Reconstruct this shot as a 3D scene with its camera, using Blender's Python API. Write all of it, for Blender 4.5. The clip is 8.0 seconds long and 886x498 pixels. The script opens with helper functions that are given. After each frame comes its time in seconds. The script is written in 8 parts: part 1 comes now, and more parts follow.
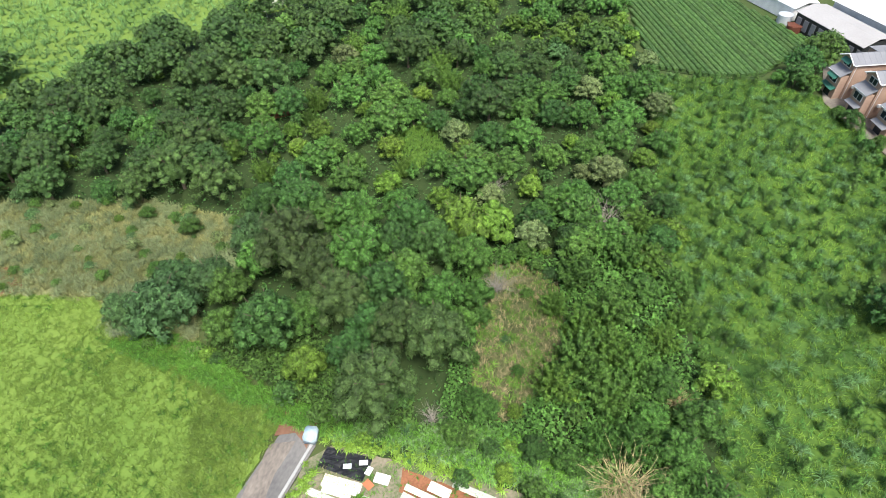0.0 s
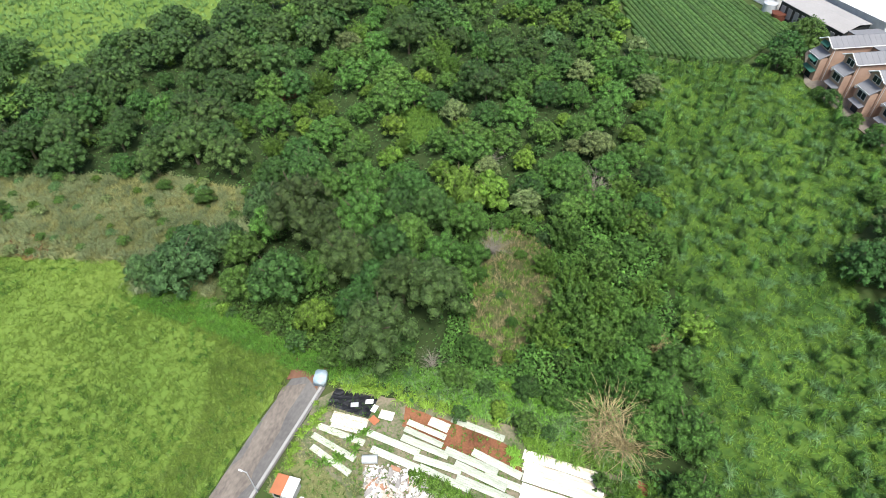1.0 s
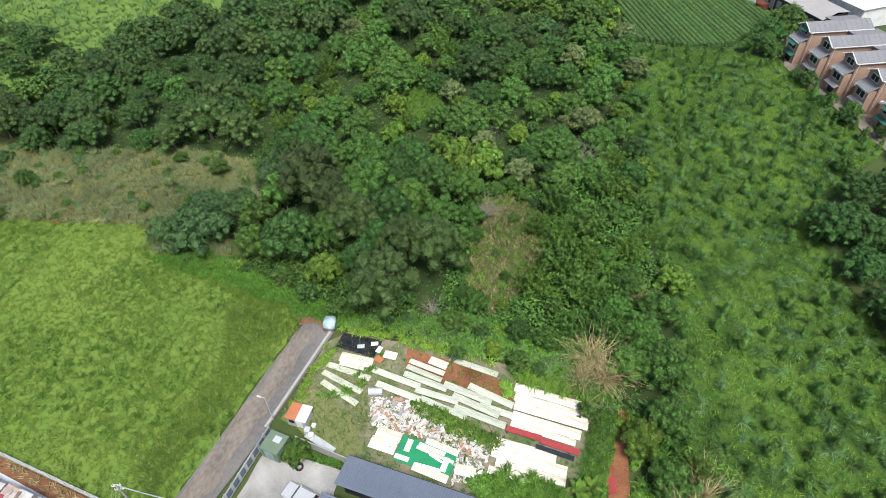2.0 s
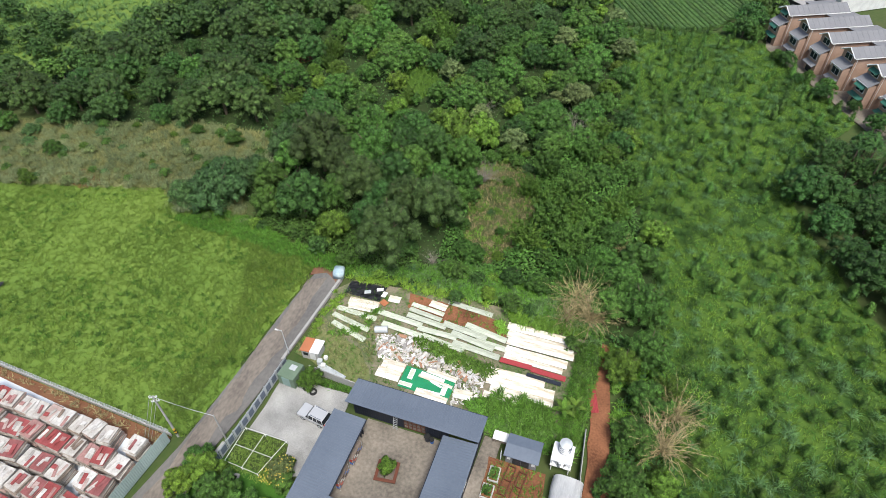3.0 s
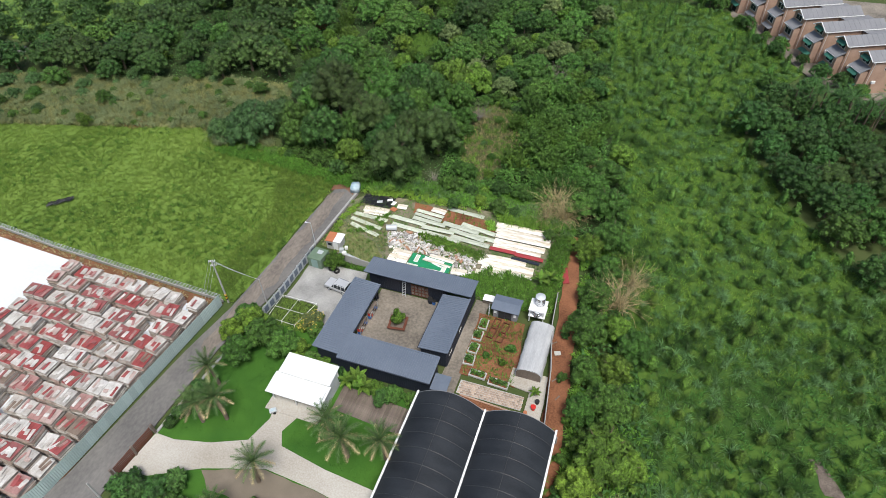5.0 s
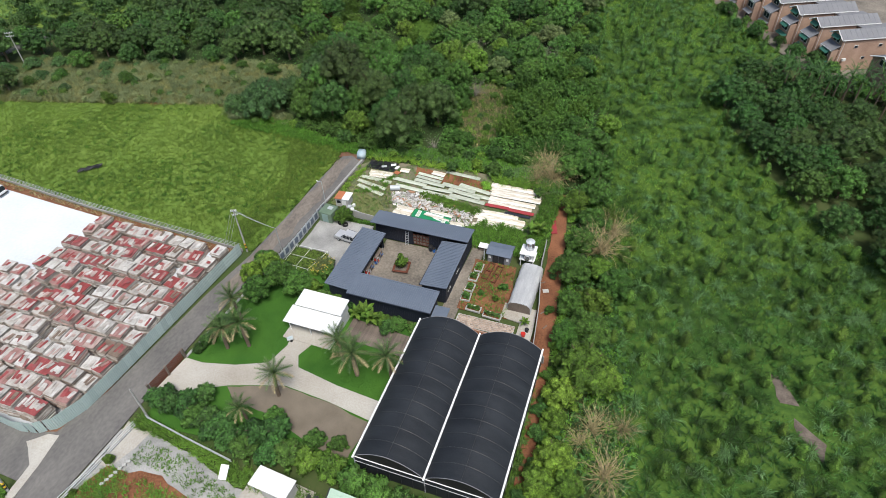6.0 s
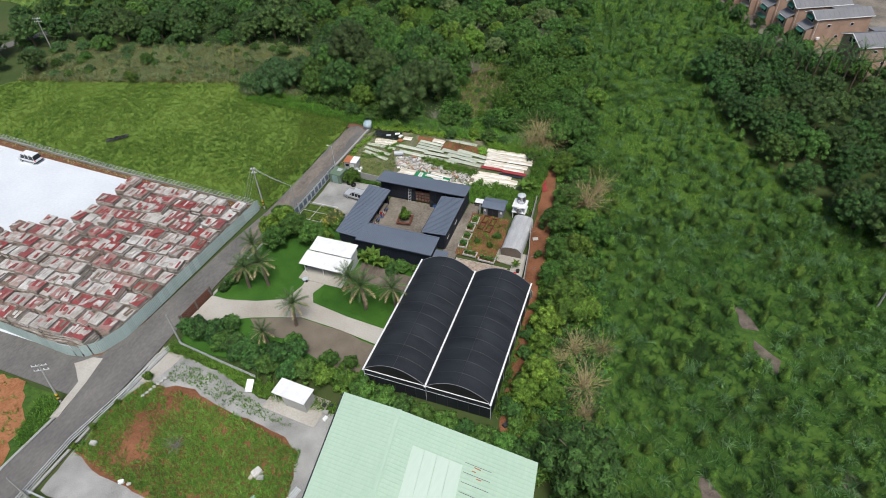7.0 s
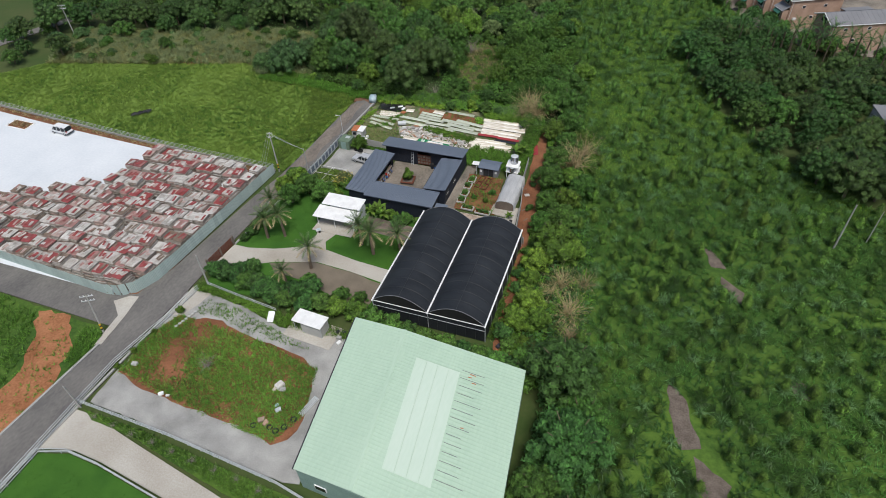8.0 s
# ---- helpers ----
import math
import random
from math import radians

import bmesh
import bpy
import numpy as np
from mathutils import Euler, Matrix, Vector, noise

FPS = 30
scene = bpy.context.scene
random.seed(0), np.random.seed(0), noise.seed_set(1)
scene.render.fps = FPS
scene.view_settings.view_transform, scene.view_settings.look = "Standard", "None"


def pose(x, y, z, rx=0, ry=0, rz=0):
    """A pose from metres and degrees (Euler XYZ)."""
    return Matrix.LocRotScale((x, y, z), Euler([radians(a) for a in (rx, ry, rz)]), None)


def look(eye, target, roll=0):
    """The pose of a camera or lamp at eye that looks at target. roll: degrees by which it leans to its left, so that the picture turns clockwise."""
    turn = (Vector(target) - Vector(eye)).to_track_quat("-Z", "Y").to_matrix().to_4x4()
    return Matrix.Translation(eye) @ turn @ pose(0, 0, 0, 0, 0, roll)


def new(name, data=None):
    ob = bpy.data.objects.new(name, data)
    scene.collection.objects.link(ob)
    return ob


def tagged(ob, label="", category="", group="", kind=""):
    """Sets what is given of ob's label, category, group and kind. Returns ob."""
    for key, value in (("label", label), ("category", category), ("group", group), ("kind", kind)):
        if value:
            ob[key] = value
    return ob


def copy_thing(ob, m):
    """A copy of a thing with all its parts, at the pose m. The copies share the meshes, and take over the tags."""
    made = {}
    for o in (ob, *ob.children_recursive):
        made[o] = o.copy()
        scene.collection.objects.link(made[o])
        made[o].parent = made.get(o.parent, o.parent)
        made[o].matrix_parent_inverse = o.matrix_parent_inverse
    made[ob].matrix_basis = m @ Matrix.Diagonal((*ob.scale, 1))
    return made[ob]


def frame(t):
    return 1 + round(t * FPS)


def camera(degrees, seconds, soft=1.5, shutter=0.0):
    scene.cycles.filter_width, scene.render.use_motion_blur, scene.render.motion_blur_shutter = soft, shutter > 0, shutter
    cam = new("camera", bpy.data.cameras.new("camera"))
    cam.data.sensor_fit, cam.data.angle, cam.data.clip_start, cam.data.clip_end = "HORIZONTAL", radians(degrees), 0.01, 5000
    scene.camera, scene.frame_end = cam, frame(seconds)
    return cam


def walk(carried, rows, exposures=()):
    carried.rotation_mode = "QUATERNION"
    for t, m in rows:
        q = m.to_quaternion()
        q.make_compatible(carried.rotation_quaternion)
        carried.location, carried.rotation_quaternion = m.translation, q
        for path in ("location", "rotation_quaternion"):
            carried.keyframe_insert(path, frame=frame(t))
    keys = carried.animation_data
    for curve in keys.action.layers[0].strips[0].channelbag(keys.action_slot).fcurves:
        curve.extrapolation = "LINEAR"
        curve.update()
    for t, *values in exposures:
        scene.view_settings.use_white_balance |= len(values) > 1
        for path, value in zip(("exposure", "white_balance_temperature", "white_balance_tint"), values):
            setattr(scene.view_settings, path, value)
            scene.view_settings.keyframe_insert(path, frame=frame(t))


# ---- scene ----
cam = camera(73.0, 8.0, soft=0.5)
PATH = [
    (0, (28.028, -28.883, 66.605), (27.531, -27.55, 65.198), -1.4),
    (0.5, (29.432, -32.773, 66.586), (28.934, -31.437, 65.184), -1.5),
    (1, (31.047, -36.893, 66.661), (30.546, -35.554, 65.262), -1.6),
    (1.5, (32.691, -41.329, 66.744), (32.189, -39.985, 65.349), -1.6),
    (3, (37.963, -55.872, 67.054), (37.458, -54.523, 65.667), -1.6),
    (3.5, (39.974, -61.082, 67.302), (39.465, -59.733, 65.917), -1.7),
    (4, (42.085, -66.463, 67.524), (41.573, -65.112, 66.141), -1.9),
    (4.5, (44.023, -72.111, 67.775), (43.511, -70.759, 66.394), -1.9),
    (6, (50.657, -89.642, 67.499), (50.133, -88.274, 66.138), -2.3),
    (6.5, (52.991, -95.635, 67.789), (52.462, -94.265, 66.43), -2.5),
    (7, (55.384, -101.556, 67.999), (54.851, -100.187, 66.642), -2.7),
    (7.5, (57.73, -107.585, 68.14), (57.192, -106.216, 66.786), -2.9),
    (8, (60.026, -113.754, 68.574), (59.487, -112.385, 67.22), -3.1),
]
walk(cam, [(t, look(eye, target, roll)) for t, eye, target, roll in PATH], [(0, 1.6), (1.5, 1.26), (3.0, 1.04), (4.5, 0.88), (6, 0.8), (8, 0.42)])

# ---- world, sun, exposure ----
world = bpy.data.worlds.new("world")
scene.world = world
world.use_nodes = True
wn = world.node_tree
sky = wn.nodes.new("ShaderNodeTexSky")
sky.sky_type, sky.sun_disc = "NISHITA", False
sky.sun_elevation, sky.sun_rotation = radians(63), radians(145)
sky.air_density, sky.dust_density, sky.ozone_density = 1.0, 3.0, 1.0
wn.links.new(sky.outputs[0], wn.nodes["Background"].inputs[0])
wn.nodes["Background"].inputs[1].default_value = 0.08
sun_data = bpy.data.lights.new("sun", "SUN")
sun_data.energy, sun_data.angle, sun_data.color = 2.3, radians(20), (1.0, 0.98, 0.94)
sun = new("sun", sun_data)
sun.matrix_world = look((28, -40, 95), (0, 0, 0))


# ---- materials ----
def surface(name, a, b, s1=0.3, s2=6.0, rough=0.9, metal=0.0, bump=0.3, rnd=0.0, isl=0.0, hue=0.0, thin=0.0, contrast=1.0, spec=0.3, stretch=(1, 1, 1)):
    """Two colours mixed by coarse and fine noise; rnd, isl, hue: variation by object, by island, in hue; thin: light let through."""
    m = bpy.data.materials.new(name)
    m.use_nodes = True
    nt = m.node_tree
    N, K = nt.nodes, nt.links
    p = N["Principled BSDF"]
    tc = N.new("ShaderNodeTexCoord")
    mp = N.new("ShaderNodeMapping")
    mp.inputs["Scale"].default_value = stretch
    K.new(tc.outputs["Object"], mp.inputs[0])
    n1, n2 = N.new("ShaderNodeTexNoise"), N.new("ShaderNodeTexNoise")
    for n, s, d in ((n1, s1, 4), (n2, s2, 5)):
        n.inputs["Scale"].default_value, n.inputs["Detail"].default_value = s, d
        K.new(mp.outputs[0], n.inputs["Vector"])
    add = N.new("ShaderNodeMath")
    add.operation = "MULTIPLY_ADD"
    add.inputs[1].default_value = 0.6
    K.new(n1.outputs[0], add.inputs[0])
    half = N.new("ShaderNodeMath")
    half.operation = "MULTIPLY"
    half.inputs[1].default_value = 0.4
    K.new(n2.outputs[0], half.inputs[0])
    K.new(half.outputs[0], add.inputs[2])
    ramp = N.new("ShaderNodeMapRange")
    ramp.inputs[1].default_value, ramp.inputs[2].default_value = 0.5 - 0.17 / contrast, 0.5 + 0.17 / contrast
    K.new(add.outputs[0], ramp.inputs[0])
    mix = N.new("ShaderNodeMix")
    mix.data_type = "RGBA"
    mix.inputs[6].default_value, mix.inputs[7].default_value = (*a, 1), (*b, 1)
    K.new(ramp.outputs[0], mix.inputs[0])
    col = mix.outputs[2]
    if rnd or isl or hue:
        hsv = N.new("ShaderNodeHueSaturation")
        val = None
        oi, geo = N.new("ShaderNodeObjectInfo"), N.new("ShaderNodeNewGeometry")
        v1 = N.new("ShaderNodeMapRange")
        v1.inputs[3].default_value, v1.inputs[4].default_value = 1 - rnd, 1 + rnd
        K.new(oi.outputs["Random"], v1.inputs[0])
        v2 = N.new("ShaderNodeMapRange")
        v2.inputs[3].default_value, v2.inputs[4].default_value = 1 - isl, 1 + isl
        K.new(geo.outputs["Random Per Island"], v2.inputs[0])
        mul = N.new("ShaderNodeMath")
        mul.operation = "MULTIPLY"
        K.new(v1.outputs[0], mul.inputs[0])
        K.new(v2.outputs[0], mul.inputs[1])
        K.new(mul.outputs[0], hsv.inputs["Value"])
        if hue:
            wrap = N.new("ShaderNodeMath")
            wrap.operation = "MULTIPLY"
            wrap.inputs[1].default_value = 7.31
            K.new(oi.outputs["Random"], wrap.inputs[0])
            fr = N.new("ShaderNodeMath")
            fr.operation = "FRACT"
            K.new(wrap.outputs[0], fr.inputs[0])
            h = N.new("ShaderNodeMapRange")
            h.inputs[3].default_value, h.inputs[4].default_value = 0.5 - hue, 0.5 + hue
            K.new(fr.outputs[0], h.inputs[0])
            K.new(h.outputs[0], hsv.inputs["Hue"])
        K.new(col, hsv.inputs["Color"])
        col = hsv.outputs[0]
    K.new(col, p.inputs["Base Color"])
    p.inputs["Roughness"].default_value, p.inputs["Metallic"].default_value = rough, metal
    p.inputs["Specular IOR Level"].default_value = spec
    if bump:
        bp = N.new("ShaderNodeBump")
        bp.inputs["Strength"].default_value, bp.inputs["Distance"].default_value = bump, 0.05
        K.new(n2.outputs[0], bp.inputs["Height"])
        K.new(bp.outputs[0], p.inputs["Normal"])
    if thin:
        tr, ms = N.new("ShaderNodeBsdfTranslucent"), N.new("ShaderNodeMixShader")
        K.new(col, tr.inputs[0])
        ms.inputs[0].default_value = thin
        K.new(p.outputs[0], ms.inputs[1])
        K.new(tr.outputs[0], ms.inputs[2])
        K.new(ms.outputs[0], N["Material Output"].inputs[0])
    return m


def plain(name, c, rough=0.5, metal=0.0, spec=0.4, dirt=0.12):
    d = tuple(x * (1 - 2 * dirt) for x in c)
    return surface(name, c, d, 0.8, 9, rough, metal, 0.05, spec=spec)


def leaf(name, a, b, rnd=0.24, isl=0.5, hue=0.01, thin=0.14, s1=1.1, s2=8.0, bump=1.0, contrast=1.15):
    lo, hi = (a[0] * 0.56, a[1] * 0.6, a[2] * 0.58), (b[0] * 1.22, b[1] * 1.32, b[2] * 1.24)
    m = surface(name, lo, hi, s1, s2, 0.5, 0, bump, rnd, isl, hue, thin, contrast, 0.35)
    if bump:
        m.node_tree.nodes["Bump"].inputs["Distance"].default_value = 0.25
    return m


M = {
    "ground": surface("rough_ground", (0.033, 0.066, 0.0132), (0.066, 0.0792, 0.0264), 0.08, 1.5, 0.95),
    "field": surface("meadow_turf", (0.079, 0.154, 0.022), (0.146, 0.21, 0.036), 0.06, 1.9, 0.95, bump=0.4, contrast=0.85),
    "rank": surface("rank_grass_turf", (0.028, 0.07, 0.01), (0.074, 0.138, 0.019), 0.09, 1.6, 0.95, bump=1.0, contrast=1.7),
    "floor": surface("forest_floor", (0.016, 0.034, 0.008), (0.034, 0.056, 0.014), 0.2, 2, 0.95),
    "drygrass": surface("dry_grass_turf", (0.095, 0.13, 0.04), (0.2, 0.195, 0.085), 0.1, 1.6, 0.95, bump=1.0, contrast=1.5),
    "browngrass": surface("withered_grass_turf", (0.05, 0.082, 0.024), (0.115, 0.11, 0.05), 0.14, 1.6, 0.95, bump=1.0, contrast=1.6),
    "asphalt": surface("worn_asphalt", (0.092, 0.089, 0.086), (0.175, 0.166, 0.154), 0.2, 2.2, 0.9, bump=0.1, contrast=1.0, stretch=(1.2, 0.7, 1)),
    "lanedust": surface("dusty_asphalt", (0.115, 0.1, 0.086), (0.22, 0.19, 0.158), 0.3, 2.4, 0.95, bump=0.1, contrast=1.2, stretch=(1.3, 0.6, 1)),
    "redmud": surface("reddish_mud", (0.13, 0.062, 0.038), (0.19, 0.11, 0.07), 0.3, 3, 0.95),
    "yardsoil": surface("brown_red_soil", (0.12, 0.05, 0.026), (0.2, 0.1, 0.052), 0.4, 4, 0.95, bump=0.8),
    "scrapground": surface("trampled_earth_and_weeds", (0.07, 0.105, 0.035), (0.22, 0.185, 0.135), 0.35, 3, 0.95, bump=0.8, contrast=1.6),
    "concrete": surface("pale_concrete", (0.27, 0.24, 0.195), (0.46, 0.445, 0.405), 0.12, 5, 0.85, bump=0.08, contrast=0.9),
    "yard": surface("stained_yard_concrete", (0.1, 0.088, 0.073), (0.25, 0.22, 0.18), 0.22, 2.5, 0.8, contrast=1.2),
    "whiteslab": surface("white_concrete", (0.52, 0.56, 0.595), (0.63, 0.66, 0.685), 0.12, 2, 0.7),
    "gravel": surface("grey_gravel", (0.19, 0.19, 0.182), (0.38, 0.378, 0.36), 0.25, 9, 0.95, bump=1.0, contrast=1.3),
    "soil": surface("red_soil", (0.105, 0.042, 0.02), (0.25, 0.108, 0.054), 0.22, 4, 0.95, bump=0.8, contrast=1.3),
    "orangesoil": surface("orange_soil", (0.19, 0.075, 0.03), (0.36, 0.165, 0.08), 0.25, 3, 0.95, bump=0.8, contrast=1.3),
    "mud": surface("dry_mud", (0.085, 0.068, 0.055), (0.155, 0.128, 0.105), 0.8, 5, 0.95, bump=1.0, contrast=1.5),
    "brownpath": surface("brown_chippings", (0.125, 0.106, 0.0792), (0.185, 0.155, 0.119), 0.4, 12, 0.95),
    "lawn": surface("mown_lawn", (0.022, 0.08, 0.008), (0.05, 0.135, 0.015), 0.25, 9, 0.95),
    "slate": surface("blue_grey_sheet_metal", (0.095, 0.118, 0.155), (0.125, 0.15, 0.19), 0.2, 3, 0.45, 0.0, 0.05),
    "darkwall": plain("dark_navy_cladding", (0.018, 0.023, 0.036), 0.55),
    "mesh": surface("black_shade_net", (0.008, 0.010, 0.013), (0.024, 0.028, 0.033), 0.25, 5, 0.6, bump=0.1, stretch=(1, 2.5, 1)),
    "white": plain("white_paint", (0.78, 0.79, 0.78), 0.5),
    "mint": surface("pale_green_sheet_metal", (0.345, 0.475, 0.37), (0.42, 0.55, 0.435), 0.15, 4, 0.45, bump=0.05, stretch=(1, 0.2, 1)),
    "mintlight": surface("bleached_green_sheet_metal", (0.44, 0.56, 0.455), (0.5, 0.6, 0.51), 0.15, 4, 0.45, bump=0.05, stretch=(1, 0.2, 1)),
    "mintwall": plain("green_grey_wall_sheet", (0.225, 0.33, 0.3), 0.5),
    "grille": plain("dark_steel", (0.03, 0.032, 0.035), 0.5),
    "steel": surface("galvanised_steel", (0.40, 0.43, 0.44), (0.52, 0.55, 0.56), 0.8, 8, 0.5, 0.2, 0.05),
    "fencegreen": surface("grey_green_fence_sheet", (0.3, 0.39, 0.375), (0.42, 0.5, 0.48), 0.5, 5, 0.6, isl=0.1, rnd=0.1),
    "polec": surface("concrete_pole", (0.27, 0.27, 0.255), (0.345, 0.345, 0.33), 1, 9, 0.8),
    "brick": surface("salmon_brick", (0.31, 0.205, 0.15), (0.43, 0.3, 0.225), 0.4, 9, 0.85, contrast=1.4),
    "roofgrey": surface("grey_roof_sheet", (0.15, 0.154, 0.165), (0.203, 0.206, 0.217), 0.2, 5, 0.7),
    "barnroof": surface("pale_grey_barn_roof", (0.255, 0.247, 0.24), (0.323, 0.315, 0.307), 0.1, 3, 0.8),
    "bark": surface("bark", (0.10, 0.075, 0.05), (0.17, 0.135, 0.10), 1, 10, 0.95),
    "deadwood": surface("bleached_twigs", (0.17, 0.155, 0.125), (0.27, 0.25, 0.205), 1, 6, 0.95, isl=0.3),
    "wood": surface("weathered_timber", (0.1, 0.08, 0.065), (0.185, 0.15, 0.125), 0.5, 6, 0.85, rnd=0.2),
    "redwood": plain("red_stained_timber", (0.128, 0.0413, 0.0225), 0.7),
    "glass": plain("dark_window_glass", (0.02, 0.025, 0.03), 0.15, spec=0.3, dirt=0.0),
    "green": plain("green_awning", (0.035, 0.135, 0.095), 0.5),
    "astro": plain("bright_green_sheet", (0.012, 0.24, 0.10), 0.6),
    "tarpb": surface("black_tarpaulin", (0.018, 0.02, 0.024), (0.05, 0.052, 0.06), 0.8, 5, 0.5, bump=0.6),
    "tarpc": surface("pale_blue_tarpaulin", (0.24, 0.36, 0.42), (0.5, 0.56, 0.58), 0.9, 5, 0.5, bump=0.6),
    "film": surface("translucent_plastic_film", (0.42, 0.43, 0.44), (0.62, 0.63, 0.63), 0.6, 4, 0.5, bump=0.6, thin=0.3, stretch=(2.5, 0.5, 1)),
    "sheet": surface("white_panel_sheet", (0.44, 0.37, 0.26), (0.80, 0.79, 0.74), 0.22, 1.6, 0.7, rnd=0.08, contrast=1.5, stretch=(0.35, 1.6, 1)),
    "panelgreen": surface("pale_green_panel_sheet", (0.33, 0.36, 0.28), (0.56, 0.6, 0.5), 0.3, 3, 0.7, rnd=0.15, contrast=1.3, stretch=(0.4, 1.5, 1)),
    "red": plain("dull_red_paint", (0.33, 0.045, 0.05), 0.6),
    "orange": plain("terracotta_orange", (0.413, 0.15, 0.0675), 0.7),
    "tyre": plain("black_rubber", (0.02, 0.02, 0.02), 0.8),
    "chrome": plain("polished_steel", (0.62, 0.64, 0.66), 0.2, 0.9),
    "carwhite": plain("white_car_paint", (0.70, 0.71, 0.72), 0.25, 0.0, 0.6, 0.03),
    "carsilver": plain("silver_car_paint", (0.50, 0.51, 0.52), 0.3, 0.3, 0.6, 0.03),
    "brickpath": surface("worn_paving_brick", (0.27, 0.18, 0.13), (0.43, 0.36, 0.29), 0.5, 8, 0.9, rnd=0.3),
    "planterw": plain("white_masonry", (0.435, 0.435, 0.413), 0.8),
    "blue": plain("bright_blue_plastic", (0.02, 0.12, 0.42), 0.4),
    "redp": plain("bright_red_plastic", (0.55, 0.03, 0.02), 0.4),
    "yellow": plain("yellow_paint", (0.65, 0.42, 0.03), 0.6),
    "black": plain("black_paint", (0.015, 0.015, 0.015), 0.6),
    "leaf_deep": leaf("deep_olive_foliage", (0.036, 0.08, 0.018), (0.072, 0.126, 0.031)),
    "leaf_bamboo": leaf("bamboo_foliage", (0.062, 0.155, 0.024), (0.115, 0.225, 0.042), isl=0.4),
    "leaf_lime": leaf("lime_green_foliage", (0.1, 0.19, 0.022), (0.165, 0.26, 0.036)),
    "leaf_olive": leaf("olive_foliage", (0.04, 0.08, 0.019), (0.08, 0.125, 0.036)),
    "leaf_dark": leaf("dark_foliage", (0.035, 0.094, 0.021), (0.068, 0.148, 0.034)),
    "leaf_mid": leaf("mid_green_foliage", (0.057, 0.137, 0.023), (0.104, 0.205, 0.039)),
    "leaf_bright": leaf("bright_green_foliage", (0.075, 0.155, 0.02), (0.13, 0.215, 0.03)),
    "leaf_teal": leaf("blue_green_foliage", (0.055, 0.13, 0.038), (0.095, 0.18, 0.06)),
    "leaf_pale": leaf("pale_green_foliage", (0.13, 0.18, 0.06), (0.19, 0.235, 0.09)),
    "leaf_palm": leaf("palm_foliage", (0.06, 0.115, 0.032), (0.105, 0.165, 0.052), isl=0.4),
    "leaf_sapling": leaf("sapling_foliage", (0.076, 0.15, 0.021), (0.128, 0.216, 0.034), isl=0.4),
    "dry": leaf("dry_straw", (0.242, 0.182, 0.0935), (0.374, 0.286, 0.154), isl=0.3, s2=2.0, bump=0, contrast=1.0),
    "grass_field": leaf("meadow_grass", (0.132, 0.245, 0.036), (0.194, 0.285, 0.052), isl=0.32, thin=0.35, s1=0.05, s2=2.0, bump=0, contrast=0.8),
    "grass_rank": leaf("tall_grass", (0.07, 0.165, 0.02), (0.135, 0.26, 0.036), isl=0.5, thin=0.35, s1=0.06, s2=2.0, bump=0, contrast=1.0),
    "grass_silver": leaf("silver_grass", (0.1, 0.2, 0.066), (0.155, 0.265, 0.095), isl=0.35, thin=0.3, s2=2.0, bump=0, contrast=1.0),
    "grass_brown": leaf("withered_brown_grass", (0.1, 0.125, 0.045), (0.185, 0.172, 0.076), isl=0.35, thin=0.3, s1=0.1, s2=2.0, bump=0, contrast=1.0),
    "grass_pale": leaf("pale_feathery_grass", (0.16, 0.215, 0.095), (0.26, 0.29, 0.145), isl=0.35, thin=0.3, s1=0.1, s2=2.0, bump=0, contrast=1.0),
    "grass_dry": leaf("dry_grass", (0.17, 0.205, 0.065), (0.32, 0.305, 0.13), isl=0.35, thin=0.3, s1=0.06, s2=2.0, bump=0, contrast=1.0),
    "grass_deep": leaf("deep_green_grass", (0.04, 0.112, 0.02), (0.076, 0.165, 0.033), isl=0.45, thin=0.35, s1=0.06, s2=2.0, bump=0, contrast=1.0),
    "grass_plant": leaf("plantation_grass", (0.13, 0.25, 0.028), (0.2, 0.33, 0.045), isl=0.4, thin=0.35, s1=0.06, s2=2.0, bump=0, contrast=1.0),
    "flower": plain("yellow_blossom", (0.62, 0.50, 0.10), 0.7),
    "grass_north": leaf("pale_wild_grass", (0.1, 0.21, 0.055), (0.19, 0.31, 0.1), isl=0.4, thin=0.3, s1=0.05, s2=2.0, bump=0, contrast=1.0),
    "tea": leaf("tea_foliage", (0.06, 0.125, 0.028), (0.09, 0.165, 0.042), isl=0.3),
}


# ---- mesh helpers ----
def finish(bm, name, material, smooth=False):
    bmesh.ops.recalc_face_normals(bm, faces=bm.faces[:])
    me = bpy.data.meshes.new(name)
    bm.to_mesh(me)
    bm.free()
    me.materials.append(material)
    if smooth:
        me.shade_smooth()
    return me


def part(name, bm, material, parent=None, label="", smooth=False, m=None):
    ob = new(name, finish(bm, name, material, smooth) if isinstance(bm, bmesh.types.BMesh) else bm)
    ob.parent = parent
    if m is not None:
        ob.matrix_basis = m
    if label:
        ob["label"] = label
    return ob


def thing(name, m, label, category, group="", kind=""):
    ob = tagged(new(name), label, category, group, kind)
    ob.empty_display_size = 0.2
    ob.matrix_basis = m
    return ob


def box(bm, x, y, z, sx, sy, sz, rz=0.0, rx=0.0, ry=0.0):
    """A box centred on x, y with its foot at z."""
    r = bmesh.ops.create_cube(bm, size=1.0)
    bmesh.ops.transform(bm, matrix=pose(x, y, z + sz / 2, rx, ry, rz) @ Matrix.Diagonal((sx, sy, sz, 1)), verts=r["verts"])
    return r["verts"]


def boxm(*a, **k):
    bm = bmesh.new()
    box(bm, *a, **k)
    return bm


